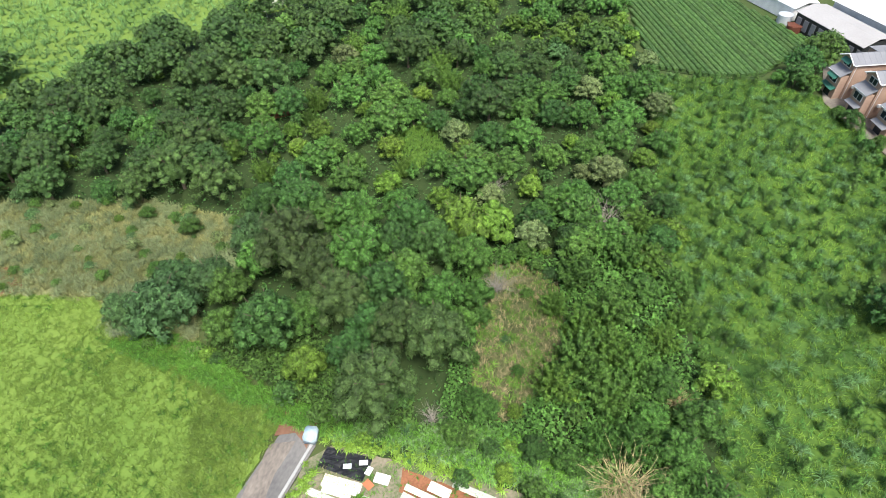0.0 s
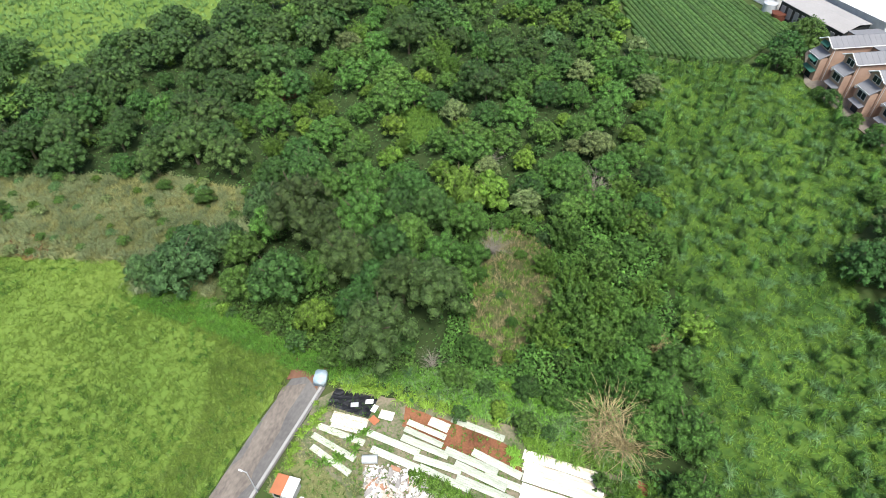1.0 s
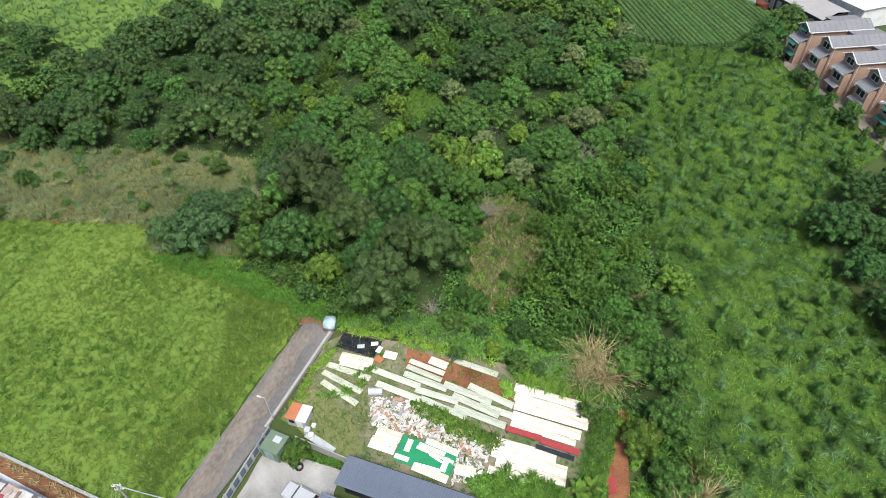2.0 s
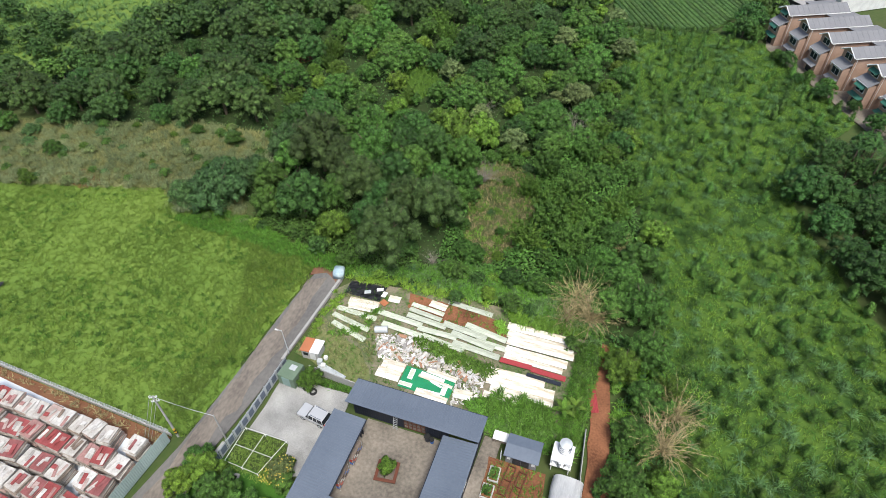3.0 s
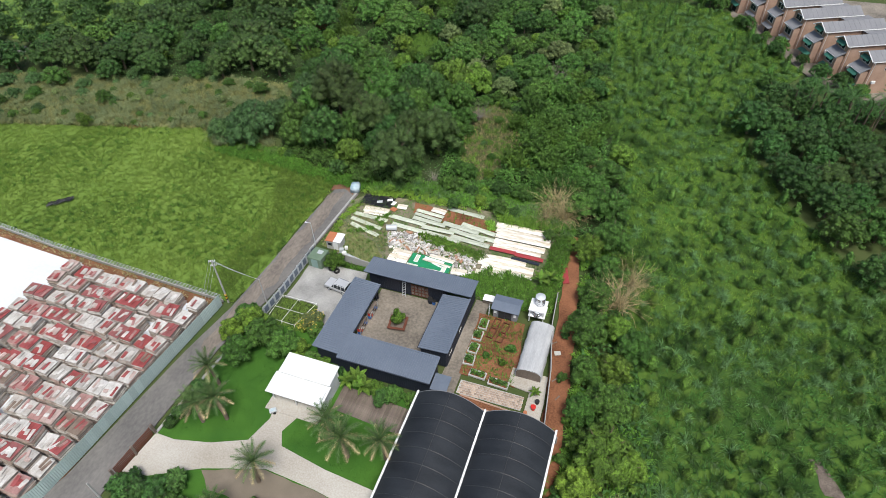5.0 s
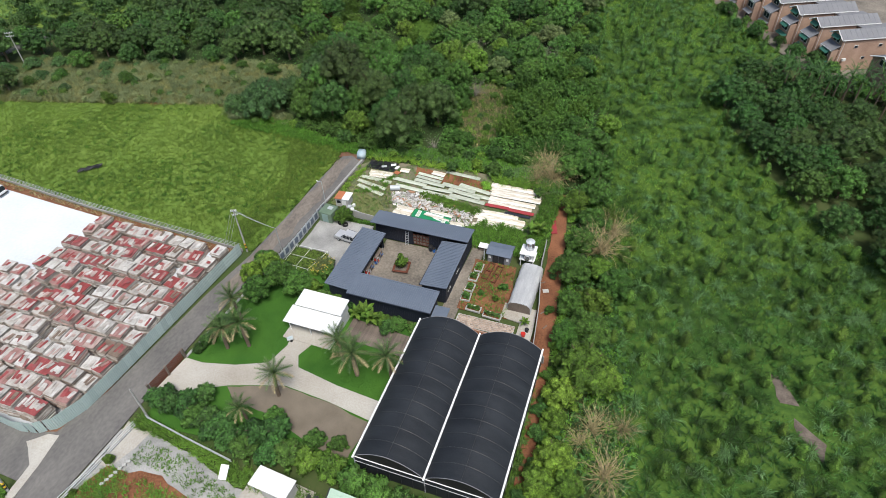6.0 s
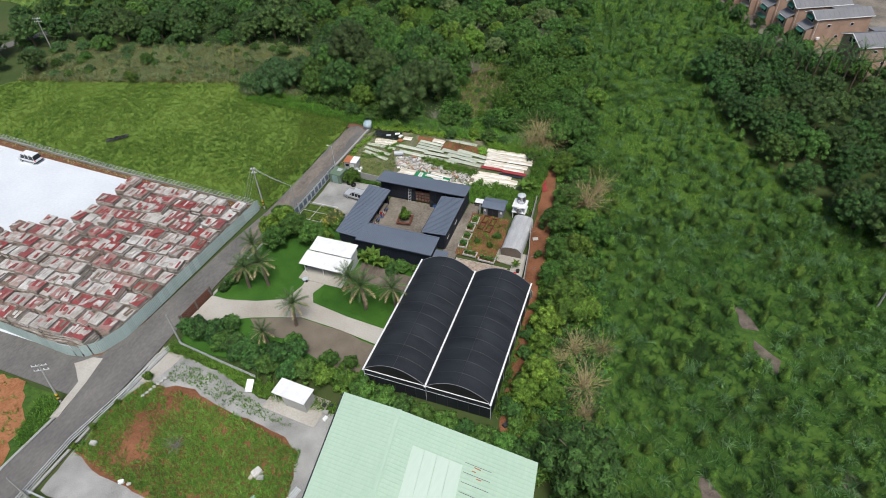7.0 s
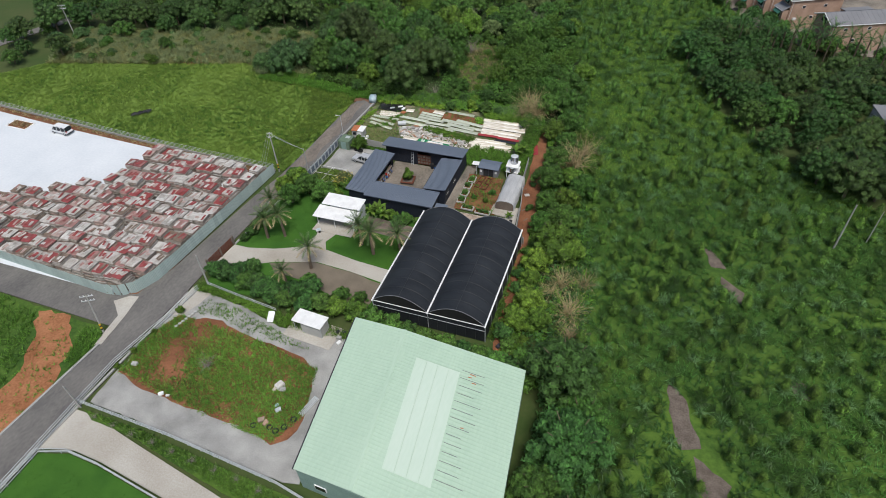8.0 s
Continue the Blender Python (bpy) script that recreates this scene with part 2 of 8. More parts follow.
def bevelled(sx, sy, sz, w=0.03, seg=2, x=0.0, y=0.0, z=0.0, rz=0.0):
    bm = bmesh.new()
    box(bm, x, y, z, sx, sy, sz, rz)
    bmesh.ops.bevel(bm, geom=bm.edges[:], offset=w, segments=seg, affect="EDGES")
    return bm


def rod(bm, a, b, r0, r1=None, n=8):
    """A tapered round bar from a to b."""
    a, b = Vector(a), Vector(b)
    d = b - a
    r = bmesh.ops.create_cone(bm, cap_ends=True, segments=n, radius1=r0, radius2=r0 if r1 is None else r1, depth=d.length)
    bmesh.ops.transform(bm, matrix=Matrix.Translation((a + b) / 2) @ d.to_track_quat("Z", "Y").to_matrix().to_4x4(), verts=r["verts"])
    return bm


def tube(pts, r, n=6):
    """One round bar along a line of points, in one piece."""
    bm = bmesh.new()
    rings = []
    for i, p in enumerate(pts):
        p = Vector(p)
        d = (Vector(pts[min(i + 1, len(pts) - 1)]) - Vector(pts[max(i - 1, 0)])).normalized()
        q = d.to_track_quat("Z", "Y")
        rings.append([bm.verts.new(p + q @ Vector((r * math.cos(6.2832 * k / n), r * math.sin(6.2832 * k / n), 0))) for k in range(n)])
    for a, b in zip(rings, rings[1:]):
        for k in range(n):
            bm.faces.new((a[k], a[(k + 1) % n], b[(k + 1) % n], b[k]))
    bm.faces.new(rings[0][::-1])
    bm.faces.new(rings[-1])
    return bm


def prism(pts, z0, z1):
    bm = bmesh.new()
    vs = [bm.verts.new((x, y, z0)) for x, y in pts]
    f = bm.faces.new(vs)
    ex = bmesh.ops.extrude_face_region(bm, geom=[f])
    bmesh.ops.translate(bm, vec=(0, 0, z1 - z0), verts=[v for v in ex["geom"] if isinstance(v, bmesh.types.BMVert)])
    return bm


def inside(x, y, poly):
    c = False
    for (x0, y0), (x1, y1) in zip(poly, poly[1:] + poly[:1]):
        if (y0 > y) != (y1 > y) and x < (x1 - x0) * (y - y0) / (y1 - y0) + x0:
            c = not c
    return c


def ragged(pts, amp, step=1.2):
    """The polygon's edge, cut fine and made uneven."""
    out = []
    for (x0, y0), (x1, y1) in zip(pts, pts[1:] + pts[:1]):
        n = max(1, int(math.hypot(x1 - x0, y1 - y0) / step))
        for i in range(n):
            x, y = x0 + (x1 - x0) * i / n, y0 + (y1 - y0) * i / n
            if amp:
                d = noise.noise_vector((x * 0.45, y * 0.45, 3.7)) * amp + noise.noise_vector((x * 1.7, y * 1.7, 1.2)) * amp * 0.4
                x, y = x + d.x, y + d.y
            out.append((x, y))
    return out


def region(name, pts, z, material, label, category, amp=0.0):
    ob = part(name, prism(ragged(pts, amp) if amp else pts, z - 0.16, z), material)
    return tagged(ob, label, category, "", "structure")


def from_arrays(name, v, f, material):
    """A mesh of the corners v and the faces f: an array of one width, a list of such arrays, or plain tuples."""
    me = bpy.data.meshes.new(name)
    if isinstance(v, np.ndarray):
        sets = f if isinstance(f, list) else [f]
        loops = np.concatenate([q.ravel() for q in sets]).astype(np.int32)
        sizes = np.concatenate([np.full(len(q), q.shape[1]) for q in sets])
        starts = (np.cumsum(sizes) - sizes).astype(np.int32)
        me.vertices.add(len(v))
        me.vertices.foreach_set("co", v.ravel().astype(np.float32))
        me.loops.add(len(loops))
        me.loops.foreach_set("vertex_index", loops)
        me.polygons.add(len(starts))
        me.polygons.foreach_set("loop_start", starts)
        me.update(calc_edges=True)
    else:
        me.from_pydata(v, [], f)
    me.materials.append(material)
    return me


rng = np.random.default_rng(7)


def unit(v):
    return v / np.maximum(np.linalg.norm(v, axis=1, keepdims=True), 1e-6)


def leaf_tris(c, nrm, size, aspect=0.62):
    """Leaf sprays: one pointed blade each, at c, facing nrm, about size across."""
    n = len(c)
    t = unit(np.cross(nrm, rng.normal(size=(n, 3))))
    b = np.cross(nrm, t)
    s = (size * rng.uniform(0.55, 1.6, n))[:, None]
    v = np.stack([c - t * s * 0.5 - b * s * 0.5 * aspect, c + t * s * 0.62, c - t * s * 0.4 + b * s * 0.5 * aspect], 1).reshape(-1, 3)
    return v, np.arange(3 * n).reshape(n, 3)


def shaded(me, normals, each=3):
    """Rounded shading over a heap of leaves: one normal a leaf."""
    at = me.attributes.new("custom_normal", "FLOAT_VECTOR", "POINT")
    at.data.foreach_set("vector", np.repeat(normals, each, 0).ravel().astype(np.float32))
    return me


NORMALS, CORES, BALLS = {}, {}, {}


def ball(detail):
    """The faces of a unit ball, as an array of corners, with its underside left open."""
    if detail not in BALLS:
        bm = bmesh.new()
        bmesh.ops.create_icosphere(bm, subdivisions=detail, radius=1.0)
        BALLS[detail] = np.array([[tuple(q.co.normalized()) for q in f.verts] for f in bm.faces])
        bm.free()
    return BALLS[detail]


def core_tris(lobes, fill, detail):
    """The dense inside of each lobe: an uneven faceted heap under the outer leaves."""
    v, nn = [], []
    for x, y, z, r, flat in lobes:
        a = rng.uniform(0, 6.283)
        m = np.array([[math.cos(a), -math.sin(a), 0], [math.sin(a), math.cos(a), 0], [0, 0, 1]])
        d = ball(detail) @ m.T
        d = d[d[:, :, 2].mean(1) > -0.35].reshape(-1, 3)
        ph = rng.uniform(0, 6.283, 3)
        g = r * fill * (1 + 0.1 * np.sin(d[:, 0] * 4 + ph[0]) + 0.1 * np.sin(d[:, 1] * 5 + ph[1]) + 0.08 * np.sin(d[:, 2] * 6 + d[:, 0] * 4 + ph[2]))[:, None]
        v.append(np.array([x, y, z]) + d * g * np.array([1, 1, flat]))
        nn.append(unit(d * 0.8 + np.array([0, 0, 0.25])))
    return np.concatenate(v), np.concatenate(nn)


def crown_points(n, lobes):
    """Points and outward directions on a heap of lobes (x, y, z, radius, flatness)."""
    lobes = np.array(lobes)
    w = lobes[:, 3] ** 2
    k = rng.choice(len(lobes), n, p=w / w.sum())
    d = unit(rng.normal(size=(n, 3)) + np.array([0, 0, 0.6]))
    r = lobes[k, 3:4] * rng.uniform(0.84, 1.1, (n, 1))
    off = d * r
    off[:, 2] *= lobes[k, 4]
    return lobes[k, :3] + off, d


def crown_mesh(name, lobes, n, size, material, droop=0.0, spread=0.6, detail=2, fill=0.7, aspect=0.62):
    c, d = crown_points(n, lobes)
    nrm = unit(d + rng.normal(size=(n, 3)) * spread + np.array([0, 0, 0.3 - droop]))
    v, _ = leaf_tris(c, nrm, size, aspect)
    nn = np.repeat(unit(d * 0.85 + nrm * 0.55 + np.array([0, 0, 0.05])), 3, 0)
    k = 0
    if detail:
        cv, cn = core_tris(lobes, fill, detail)
        k = len(cv) // 3
        v, nn = np.concatenate([cv, v]), np.concatenate([cn, nn])
    me = from_arrays(name, v, np.arange(len(v)).reshape(-1, 3), material)
    shaded(me, nn, 1)
    NORMALS[me.name], CORES[me.name] = nn.reshape(-1, 3, 3), k
    return me


def dome_lobes(radius, height, base, count, lobe, flat=0.8, split=1.7):
    """Lobes over a dome: the crown's outline is uneven, with gaps between the heaps."""
    out = [(0, 0, base + (height - base) * 0.35, radius * 0.62, 0.9)]
    count, lobe = int(count * split), lobe * (1.72 / (1 + split)) ** 1.1
    for i in range(count):
        a, q = i * 2.39996 + rng.uniform(-0.4, 0.4), math.sqrt((i + 0.5) / count)
        x, y = radius * 0.82 * q * math.cos(a), radius * 0.82 * q * math.sin(a)
        z = base + (height - base) * (math.sqrt(max(0.05, 1 - (q * 0.93) ** 2)) * 0.85) + rng.uniform(-0.6, 0.35)
        out.append((x, y, z - lobe * 0.5, lobe * rng.uniform(0.65, 1.3), flat))
    return out


def trunk_mesh(name, height, r, limbs, spread, material, lean=0.0):
    bm = bmesh.new()
    top = Vector((lean, 0, height * 0.55))
    rod(bm, (0, 0, -0.1), top, r, r * 0.6, 7)
    for i in range(limbs):
        a = i * 6.283 / limbs + rng.uniform(-0.3, 0.3)
        e = top + Vector((math.cos(a) * spread, math.sin(a) * spread, height * rng.uniform(0.18, 0.36)))
        rod(bm, top * rng.uniform(0.7, 1.0), e, r * 0.5, r * 0.12, 5)
    return finish(bm, name, material)


def tree_kind(name, label, category, crowns, trunk, group):
    """One tree, far below the ground's edge until it is copied: an Empty with a trunk and one or more crowns."""
    t = thing(name, pose(0, 0, 0), label, category, group)
    part("trunk", trunk, None, t)
    for c in crowns:
        part("crown", c, None, t)
    return t


PLANTED = {}


def plant(kind, x, y, s=1.0, turn=None, sz=None, z=0.0, label=""):
    """A copy of the tree kind at x, y; the first one planted is the original itself."""
    turn = rng.uniform(0, 360) if turn is None else turn
    if kind in PLANTED:
        t = copy_thing(kind, pose(x, y, z, 0, 0, turn))
    else:
        t = PLANTED[kind] = kind
        t.matrix_basis = pose(x, y, z, 0, 0, turn)
    t.scale = (s, s, s if sz is None else sz)
    if label:
        t["label"] = label
    return t


def scatter(poly, spacing, avoid=(), tries=None):
    """Points in a polygon at least spacing apart (grid-checked)."""
    xs, ys = [p[0] for p in poly], [p[1] for p in poly]
    cell, pts = {}, []
    area = (max(xs) - min(xs)) * (max(ys) - min(ys))
    tried = rng.uniform((min(xs), min(ys)), (max(xs), max(ys)), (int(tries or area / spacing ** 2 * 6), 2))
    keep = within(tried, poly)
    for a in avoid:
        keep &= ~within(tried, a)
    for x, y in tried[keep].tolist():
        i, j = int(x // spacing), int(y // spacing)
        if any((x - px) ** 2 + (y - py) ** 2 < spacing ** 2 for a in (-1, 0, 1) for b in (-1, 0, 1) for px, py in cell.get((i + a, j + b), ())):
            continue
        cell.setdefault((i, j), []).append((x, y))
        pts.append((x, y))
    return pts


def within(p, poly):
    """Which of the points p lie inside the polygon."""
    c = np.zeros(len(p), bool)
    for (x0, y0), (x1, y1) in zip(poly, poly[1:] + poly[:1]):
        if y0 != y1:
            c ^= ((y0 > p[:, 1]) != (y1 > p[:, 1])) & (p[:, 0] < (x1 - x0) * (p[:, 1] - y0) / (y1 - y0) + x0)
    return c


def random_in(poly, n, avoid=()):
    lo, hi = np.min(poly, 0), np.max(poly, 0)
    out = np.zeros((0, 2))
    while len(out) < n:
        p = rng.uniform(lo, hi, (n * 2 + 8, 2))
        keep = within(p, poly)
        for a in avoid:
            keep &= ~within(p, a)
        out = np.concatenate([out, p[keep]])
    return out[:n]


def blades(name, xy, per, height, width, lean, material, label, z=0.0, base=0.12, category="grass"):
    """Tufts of leaning pointed blades at xy, one triangle a blade, as one object of stuff."""
    n = len(xy) * per
    p = np.repeat(np.array(xy), per, 0) + rng.normal(size=(n, 2)) * base
    h = height * rng.uniform(0.55, 1.2, n)
    a = rng.uniform(0, 6.283, n)
    d = np.stack([np.cos(a), np.sin(a)], 1)
    q = np.stack([d[:, 1], -d[:, 0]], 1)
    l = (h * lean * rng.uniform(0.8, 1.7, n))[:, None]
    w = (width * rng.uniform(0.6, 1.4, n) / 2)[:, None]
    v = np.zeros((n, 3, 3))
    v[:, 0, :2], v[:, 1, :2], v[:, 2, :2], v[:, 2, 2] = p - q * w, p + q * w, p + d * l, h
    v[:, :, 2] += z
    me = shaded(from_arrays(name, v.reshape(-1, 3), np.arange(3 * n).reshape(n, 3), material), unit(rng.normal(size=(n, 3)) * 0.3 + np.array([0, 0, 1.0])))
    return tagged(new(name, me), label, category, "", "stuff")


def arching(name, xy, per, height, width, material, label, radius=1.0, category="grass"):
    """Fountain tufts of arching two-piece blades at xy, as one object of stuff."""
    n = len(xy) * per
    s = np.repeat(rng.uniform(0.6, 1.25, len(xy)), per)
    p = np.repeat(np.array(xy), per, 0) + rng.normal(size=(n, 2)) * 0.12
    a = rng.uniform(0, 6.283, n)
    d = np.stack([np.cos(a), np.sin(a)], 1)
    q = np.stack([d[:, 1], -d[:, 0]], 1)
    r = (radius * s * rng.uniform(0.35, 1.1, n))[:, None]
    h = height * s * rng.uniform(0.55, 1.1, n) * (1.25 - 0.5 * r[:, 0] / radius)
    w = (width * rng.uniform(0.6, 1.3, n))[:, None]
    v = np.zeros((n, 5, 3))
    v[:, 0, :2], v[:, 1, :2] = p - q * w / 2, p + q * w / 2
    v[:, 2, :2], v[:, 3, :2] = p + d * r * 0.7 + q * w * 0.5, p + d * r * 0.7 - q * w * 0.5
    v[:, 2, 2] = v[:, 3, 2] = h
    v[:, 4, :2], v[:, 4, 2] = p + d * r * 1.25, h * 0.72
    k = np.arange(n)[:, None] * 5
    f = [k + np.array([0, 1, 2, 3]), k + np.array([3, 2, 4])]
    nn = unit(np.column_stack([d * 0.4, np.ones(n)]) + rng.normal(size=(n, 3)) * 0.15)
    me = shaded(from_arrays(name, v.reshape(-1, 3), f, material), nn, 5)
    return tagged(new(name, me), label, category, "", "stuff")


def undergrowth(name, xy, height, size, material, label, category="undergrowth"):
    n = len(xy)
    z = rng.uniform(0.05, 1, n) ** 1.3 * height
    c = np.column_stack([xy, z])
    nrm = unit(rng.normal(size=(n, 3)) * 0.5 + np.array([0, 0, 1.0]))
    v, f = leaf_tris(c, nrm, size, 0.8)
    return tagged(new(name, shaded(from_arrays(name, v, f, material), nrm)), label, category, "", "stuff")


# ---- ground and regions ----
bm = bmesh.new()
for v in ((-3000, -3000), (3000, -3000), (3000, 3000), (-3000, 3000)):
    bm.verts.new((*v, -0.2))
bm.faces.new(bm.verts[:])
tagged(part("ground", bm, M["ground"]), "rough green ground under the whole landscape", "ground", "", "structure")

FIELD_W = [(-3.7, 0.4), (-20, 4), (-41, 8), (-60, 3), (-95, -6), (-110, -22), (-112, -25.4), (-87, -27.4), (-64, -29.1), (-41, -30.9), (-26, -31.5), (-5.6, -32.2), (-4.9, -20), (-4.5, -10)]
FOREST = [(-3, 3), (-20, 7), (-27, 14), (-30, 30), (-48, 29), (-75, 20), (-98, 30), (-92, 40), (-90, 50), (-89, 58), (-91, 67), (-88, 78), (-83, 83), (-77, 88), (-76, 99), (-66, 106), (-45, 150), (12, 152), (22, 120), (31, 98), (34, 75), (37, 50), (43, 32), (47, 14), (48, -2), (40, -1.2), (30, 3), (20, 0), (10, -1)]
BAND = [(-20, 4), (-27, 14), (-30, 30), (-48, 29), (-75, 20), (-100, 16), (-95, -6), (-60, 3), (-41, 8)]
CLEARING = [(11, 31), (16, 35), (23, 33), (27, 20), (22, 8), (17, 8), (15, 18)]
GLADE = [(-15, 61), (-10, 67), (-2, 57), (-8, 51)]
FIELD_E = [(29, 101), (33, 75), (36, 50), (42, 32), (46, 14), (48, -10), (52, -30), (57, -60), (62, -95), (66, -140), (160, -140), (150, -40), (103, -15), (84, 2), (75, 16), (68, 34), (66, 46), (80, 70), (64, 101), (52, 105), (36, 101.5)]
region("meadow", FIELD_W, -0.02, M["field"], "bright yellow-green rough meadow beside the lane", "meadow", 1.2)
region("forest_floor", FOREST, -0.03, M["floor"], "dark leaf-littered ground under the woodland", "ground", 2.0)
region("scrub_ground", BAND, -0.025, M["drygrass"], "dry straw-coloured scrub along the woodland edge", "ground", 1.5)
region("clearing_ground", CLEARING, -0.02, M["browngrass"], "dry brown clearing inside the woodland", "ground", 3.0)
region("plantation_ground", FIELD_E, -0.015, M["rank"], "rank green grass ground between young saplings", "field", 1.5)
YARD = [(-120, -70.3), (-15, -70.3), (-10.9, -68.9), (-9.2, -62.5), (-7.2, -32.6), (-26, -31.8), (-41, -31.2), (-64, -29.4), (-87, -27.7), (-120, -25.0)]
region("yard_soil", YARD, 0.0, M["yardsoil"], "red soil strip along the inside of the yard fence", "ground")
region("yard_slab", [(-120, -70.0), (-15, -70.0), (-11.2, -68.6), (-9.5, -62.5), (-8.2, -34.8), (-20, -33.7), (-36, -32.6), (-48, -32.0), (-61, -31.3), (-81, -29.8), (-120, -26.9)], 0.04, M["whiteslab"], "clean white concrete yard slab", "pavement")
region("lane", [(-12.5, -110), (-8.9, -78), (-9.2, -75.6), (-34, -75.2), (-130, -72), (-130, -66.5), (-42, -68.9), (-15, -70.3), (-10.9, -68.9), (-9.0, -62), (-6.9, -42), (-5.4, -33), (-4.7, -22), (-4.3, -10), (-3.4, 0.3), (-0.6, 0.8), (1.2, -2.0), (0.7, -10), (0.2, -18), (-0.4, -25), (-1.0, -30), (-2.6, -40), (-3.2, -52), (-3.4, -66), (-4.4, -80), (-4.8, -88), (-4.8, -110)], 0.03, M["asphalt"], "worn grey asphalt lane with pale stains", "road")
region("verge_slab", [(-11.6, -69.5), (-10.2, -69.2), (-9.6, -72), (-8.9, -78.8), (-9.9, -79.2), (-10.6, -73.5), (-13.6, -71.2)], 0.05, M["concrete"], "pale concrete strip across the junction", "pavement", 0.15)
region("lane_end", [(-4.4, 1.6), (-0.4, 1.4), (0.5, -2.6), (-2.0, -1.6), (-3.9, -2.4)], 0.045, M["redmud"], "brown earth over the end of the lane", "ground", 0.5)
region("lane_dust", [(-4.9, -31), (-4.4, -22), (-4.1, -14), (-3.6, -3.5), (-1.6, -2.6), (-1.2, -12), (-1.6, -22), (-2.4, -33), (-3.6, -42), (-5.4, -41)], 0.036, M["lanedust"], "sandy dust and worn patches on the lane", "road", 0.8)
region("west_verge", [(-130, -75), (-34, -75.4), (-11, -76.2), (-9.2, -79), (-12.6, -110), (-130, -110)], -0.005, M["rank"], "rough grass verge across the lane", "ground", 0.5)
region("west_soil", [(-24, -76.4), (-18, -76.0), (-14, -80), (-10.4, -86), (-10.6, -96), (-16, -92), (-18.5, -83)], 0.02, M["orangesoil"], "bare orange soil bank beside the lane", "ground", 1.2)
for k, (a, b) in enumerate((((-9.35, -79), (-11.0, -97)), ((-4.75, -100), (-3.0, -66)), ((-2.4, -54), (-0.55, -31)), ((-0.1, -18), (0.75, -1.5)))):
    d = Vector(b) - Vector(a)
    tagged(part("kerb", boxm((a[0] + b[0]) / 2, (a[1] + b[1]) / 2, -0.05, 0.35, d.length, 0.2, math.degrees(math.atan2(-d.x, d.y))), M["polec"]), "pale concrete kerb along the lane", "kerb", "", "structure")
region("gravel_drive", [(-3.2, -87.2), (-3.3, -82), (-2.6, -65.0), (6, -65.6), (15, -68), (27, -67), (27.4, -72), (30, -88.5), (28, -89.2), (12, -88.3)], 0.02, M["gravel"], "light grey gravel round the weedy plot", "gravel", 0.4)
region("cement_apron", [(-3.0, -64.9), (0.8, -65.0), (0.5, -67.6), (-0.9, -70.6), (-2.9, -70.8)], 0.032, M["concrete"], "spilt pale cement beside the lane", "pavement", 0.5)
region("weedy_plot", [(-3.0, -82), (-3.2, -76), (-1.2, -70.5), (4.5, -69.7), (12.5, -71), (21, -71.8), (24, -73.2), (24.8, -76.4), (26.2, -80.5), (25.8, -84), (24, -85), (18, -84.4), (10, -83.9), (2.4, -83.6)], 0.06, M["soil"], "red soil plot overgrown with weeds", "ground", 0.5)
region("grass_strip", [(-3.2, -88.6), (7, -88.8), (23, -90), (31, -90.6), (31, -93), (22, -92.6), (6.1, -89.9), (-0.8, -89.6)], 0.02, M["rank"], "narrow planted grass strip behind a white railing", "ground", 0.15)
region("concrete_drive", [(-4.6, -88.9), (-1.1, -88.9), (5.5, -90.2), (22.0, -93.1), (40, -96), (40, -99), (16.1, -95.4), (4.8, -94.0), (0.2, -93.8), (-4.6, -95.0)], 0.015, M["concrete"], "stained pale concrete driveway", "pavement")
region("south_lawn", [(-3.9, -95.6), (0, -94.4), (5, -94.6), (16, -96), (40, -99.5), (40, -125), (-6, -125)], 0.01, M["lawn"], "mown dark green lawn inside a railing", "lawn")
region("garden_ground", [(-0.6, -32.5), (11.4, -33.5), (15, -38.5), (27, -38.5), (27, -61.5), (-1.4, -64.4), (-2.6, -54)], 0.005, M["lawn"], "mown dark green garden lawn", "lawn")
region("garden_drive", [(-3.0, -59.4), (-2.4, -53.9), (0.4, -53.9), (5, -52.8), (9.2, -51.0), (10.2, -47.5), (9.5, -44), (15.2, -44), (13.6, -46), (12.6, -48.6), (13.6, -50.4), (20, -51.4), (26.6, -51.9), (26.6, -54.9), (20, -54.0), (13.4, -53.6), (9, -55), (6, -56), (0.3, -58.9)], 0.03, M["concrete"], "curving pale concrete garden drive", "pavement")
region("chipping_path", [(6, -56.1), (9, -55.1), (13.4, -53.7), (20, -54.1), (26.4, -55), (26, -61), (20, -60), (13, -58), (8, -58)], 0.025, M["brownpath"], "brown chippings beside the garden drive", "path", 0.3)
region("car_park", [(1.4, -28.4), (1.5, -20), (11.2, -20), (12, -24), (11.8, -31), (8.6, -32.6), (7.0, -28.6)], 0.03, M["gravel"], "pale gravel parking bay by the house", "gravel", 0.25)
region("yard_court", [(14.8, -34.6), (25.6, -34.6), (25.6, -22.4), (14.8, -22.4)], 0.05, M["yard"], "stained concrete courtyard floor", "floor")
region("side_passage", [(29.3, -20), (31.4, -20), (31.2, -38), (28.6, -39.5)], 0.04, M["yard"], "narrow concrete passage along the house", "floor")
region("vegetable_soil", [(30.6, -22.4), (37.3, -22.4), (38.6, -33.2), (30.9, -33.4)], 0.045, M["soil"], "red vegetable garden soil", "ground", 0.2)
region("garden_slab", [(37.6, -30.2), (42.4, -30.2), (42.9, -38.5), (40.6, -38.5), (40.6, -33.4), (37.6, -33)], 0.05, M["concrete"], "broken pale concrete beside the plastic tunnel", "pavement", 0.1)
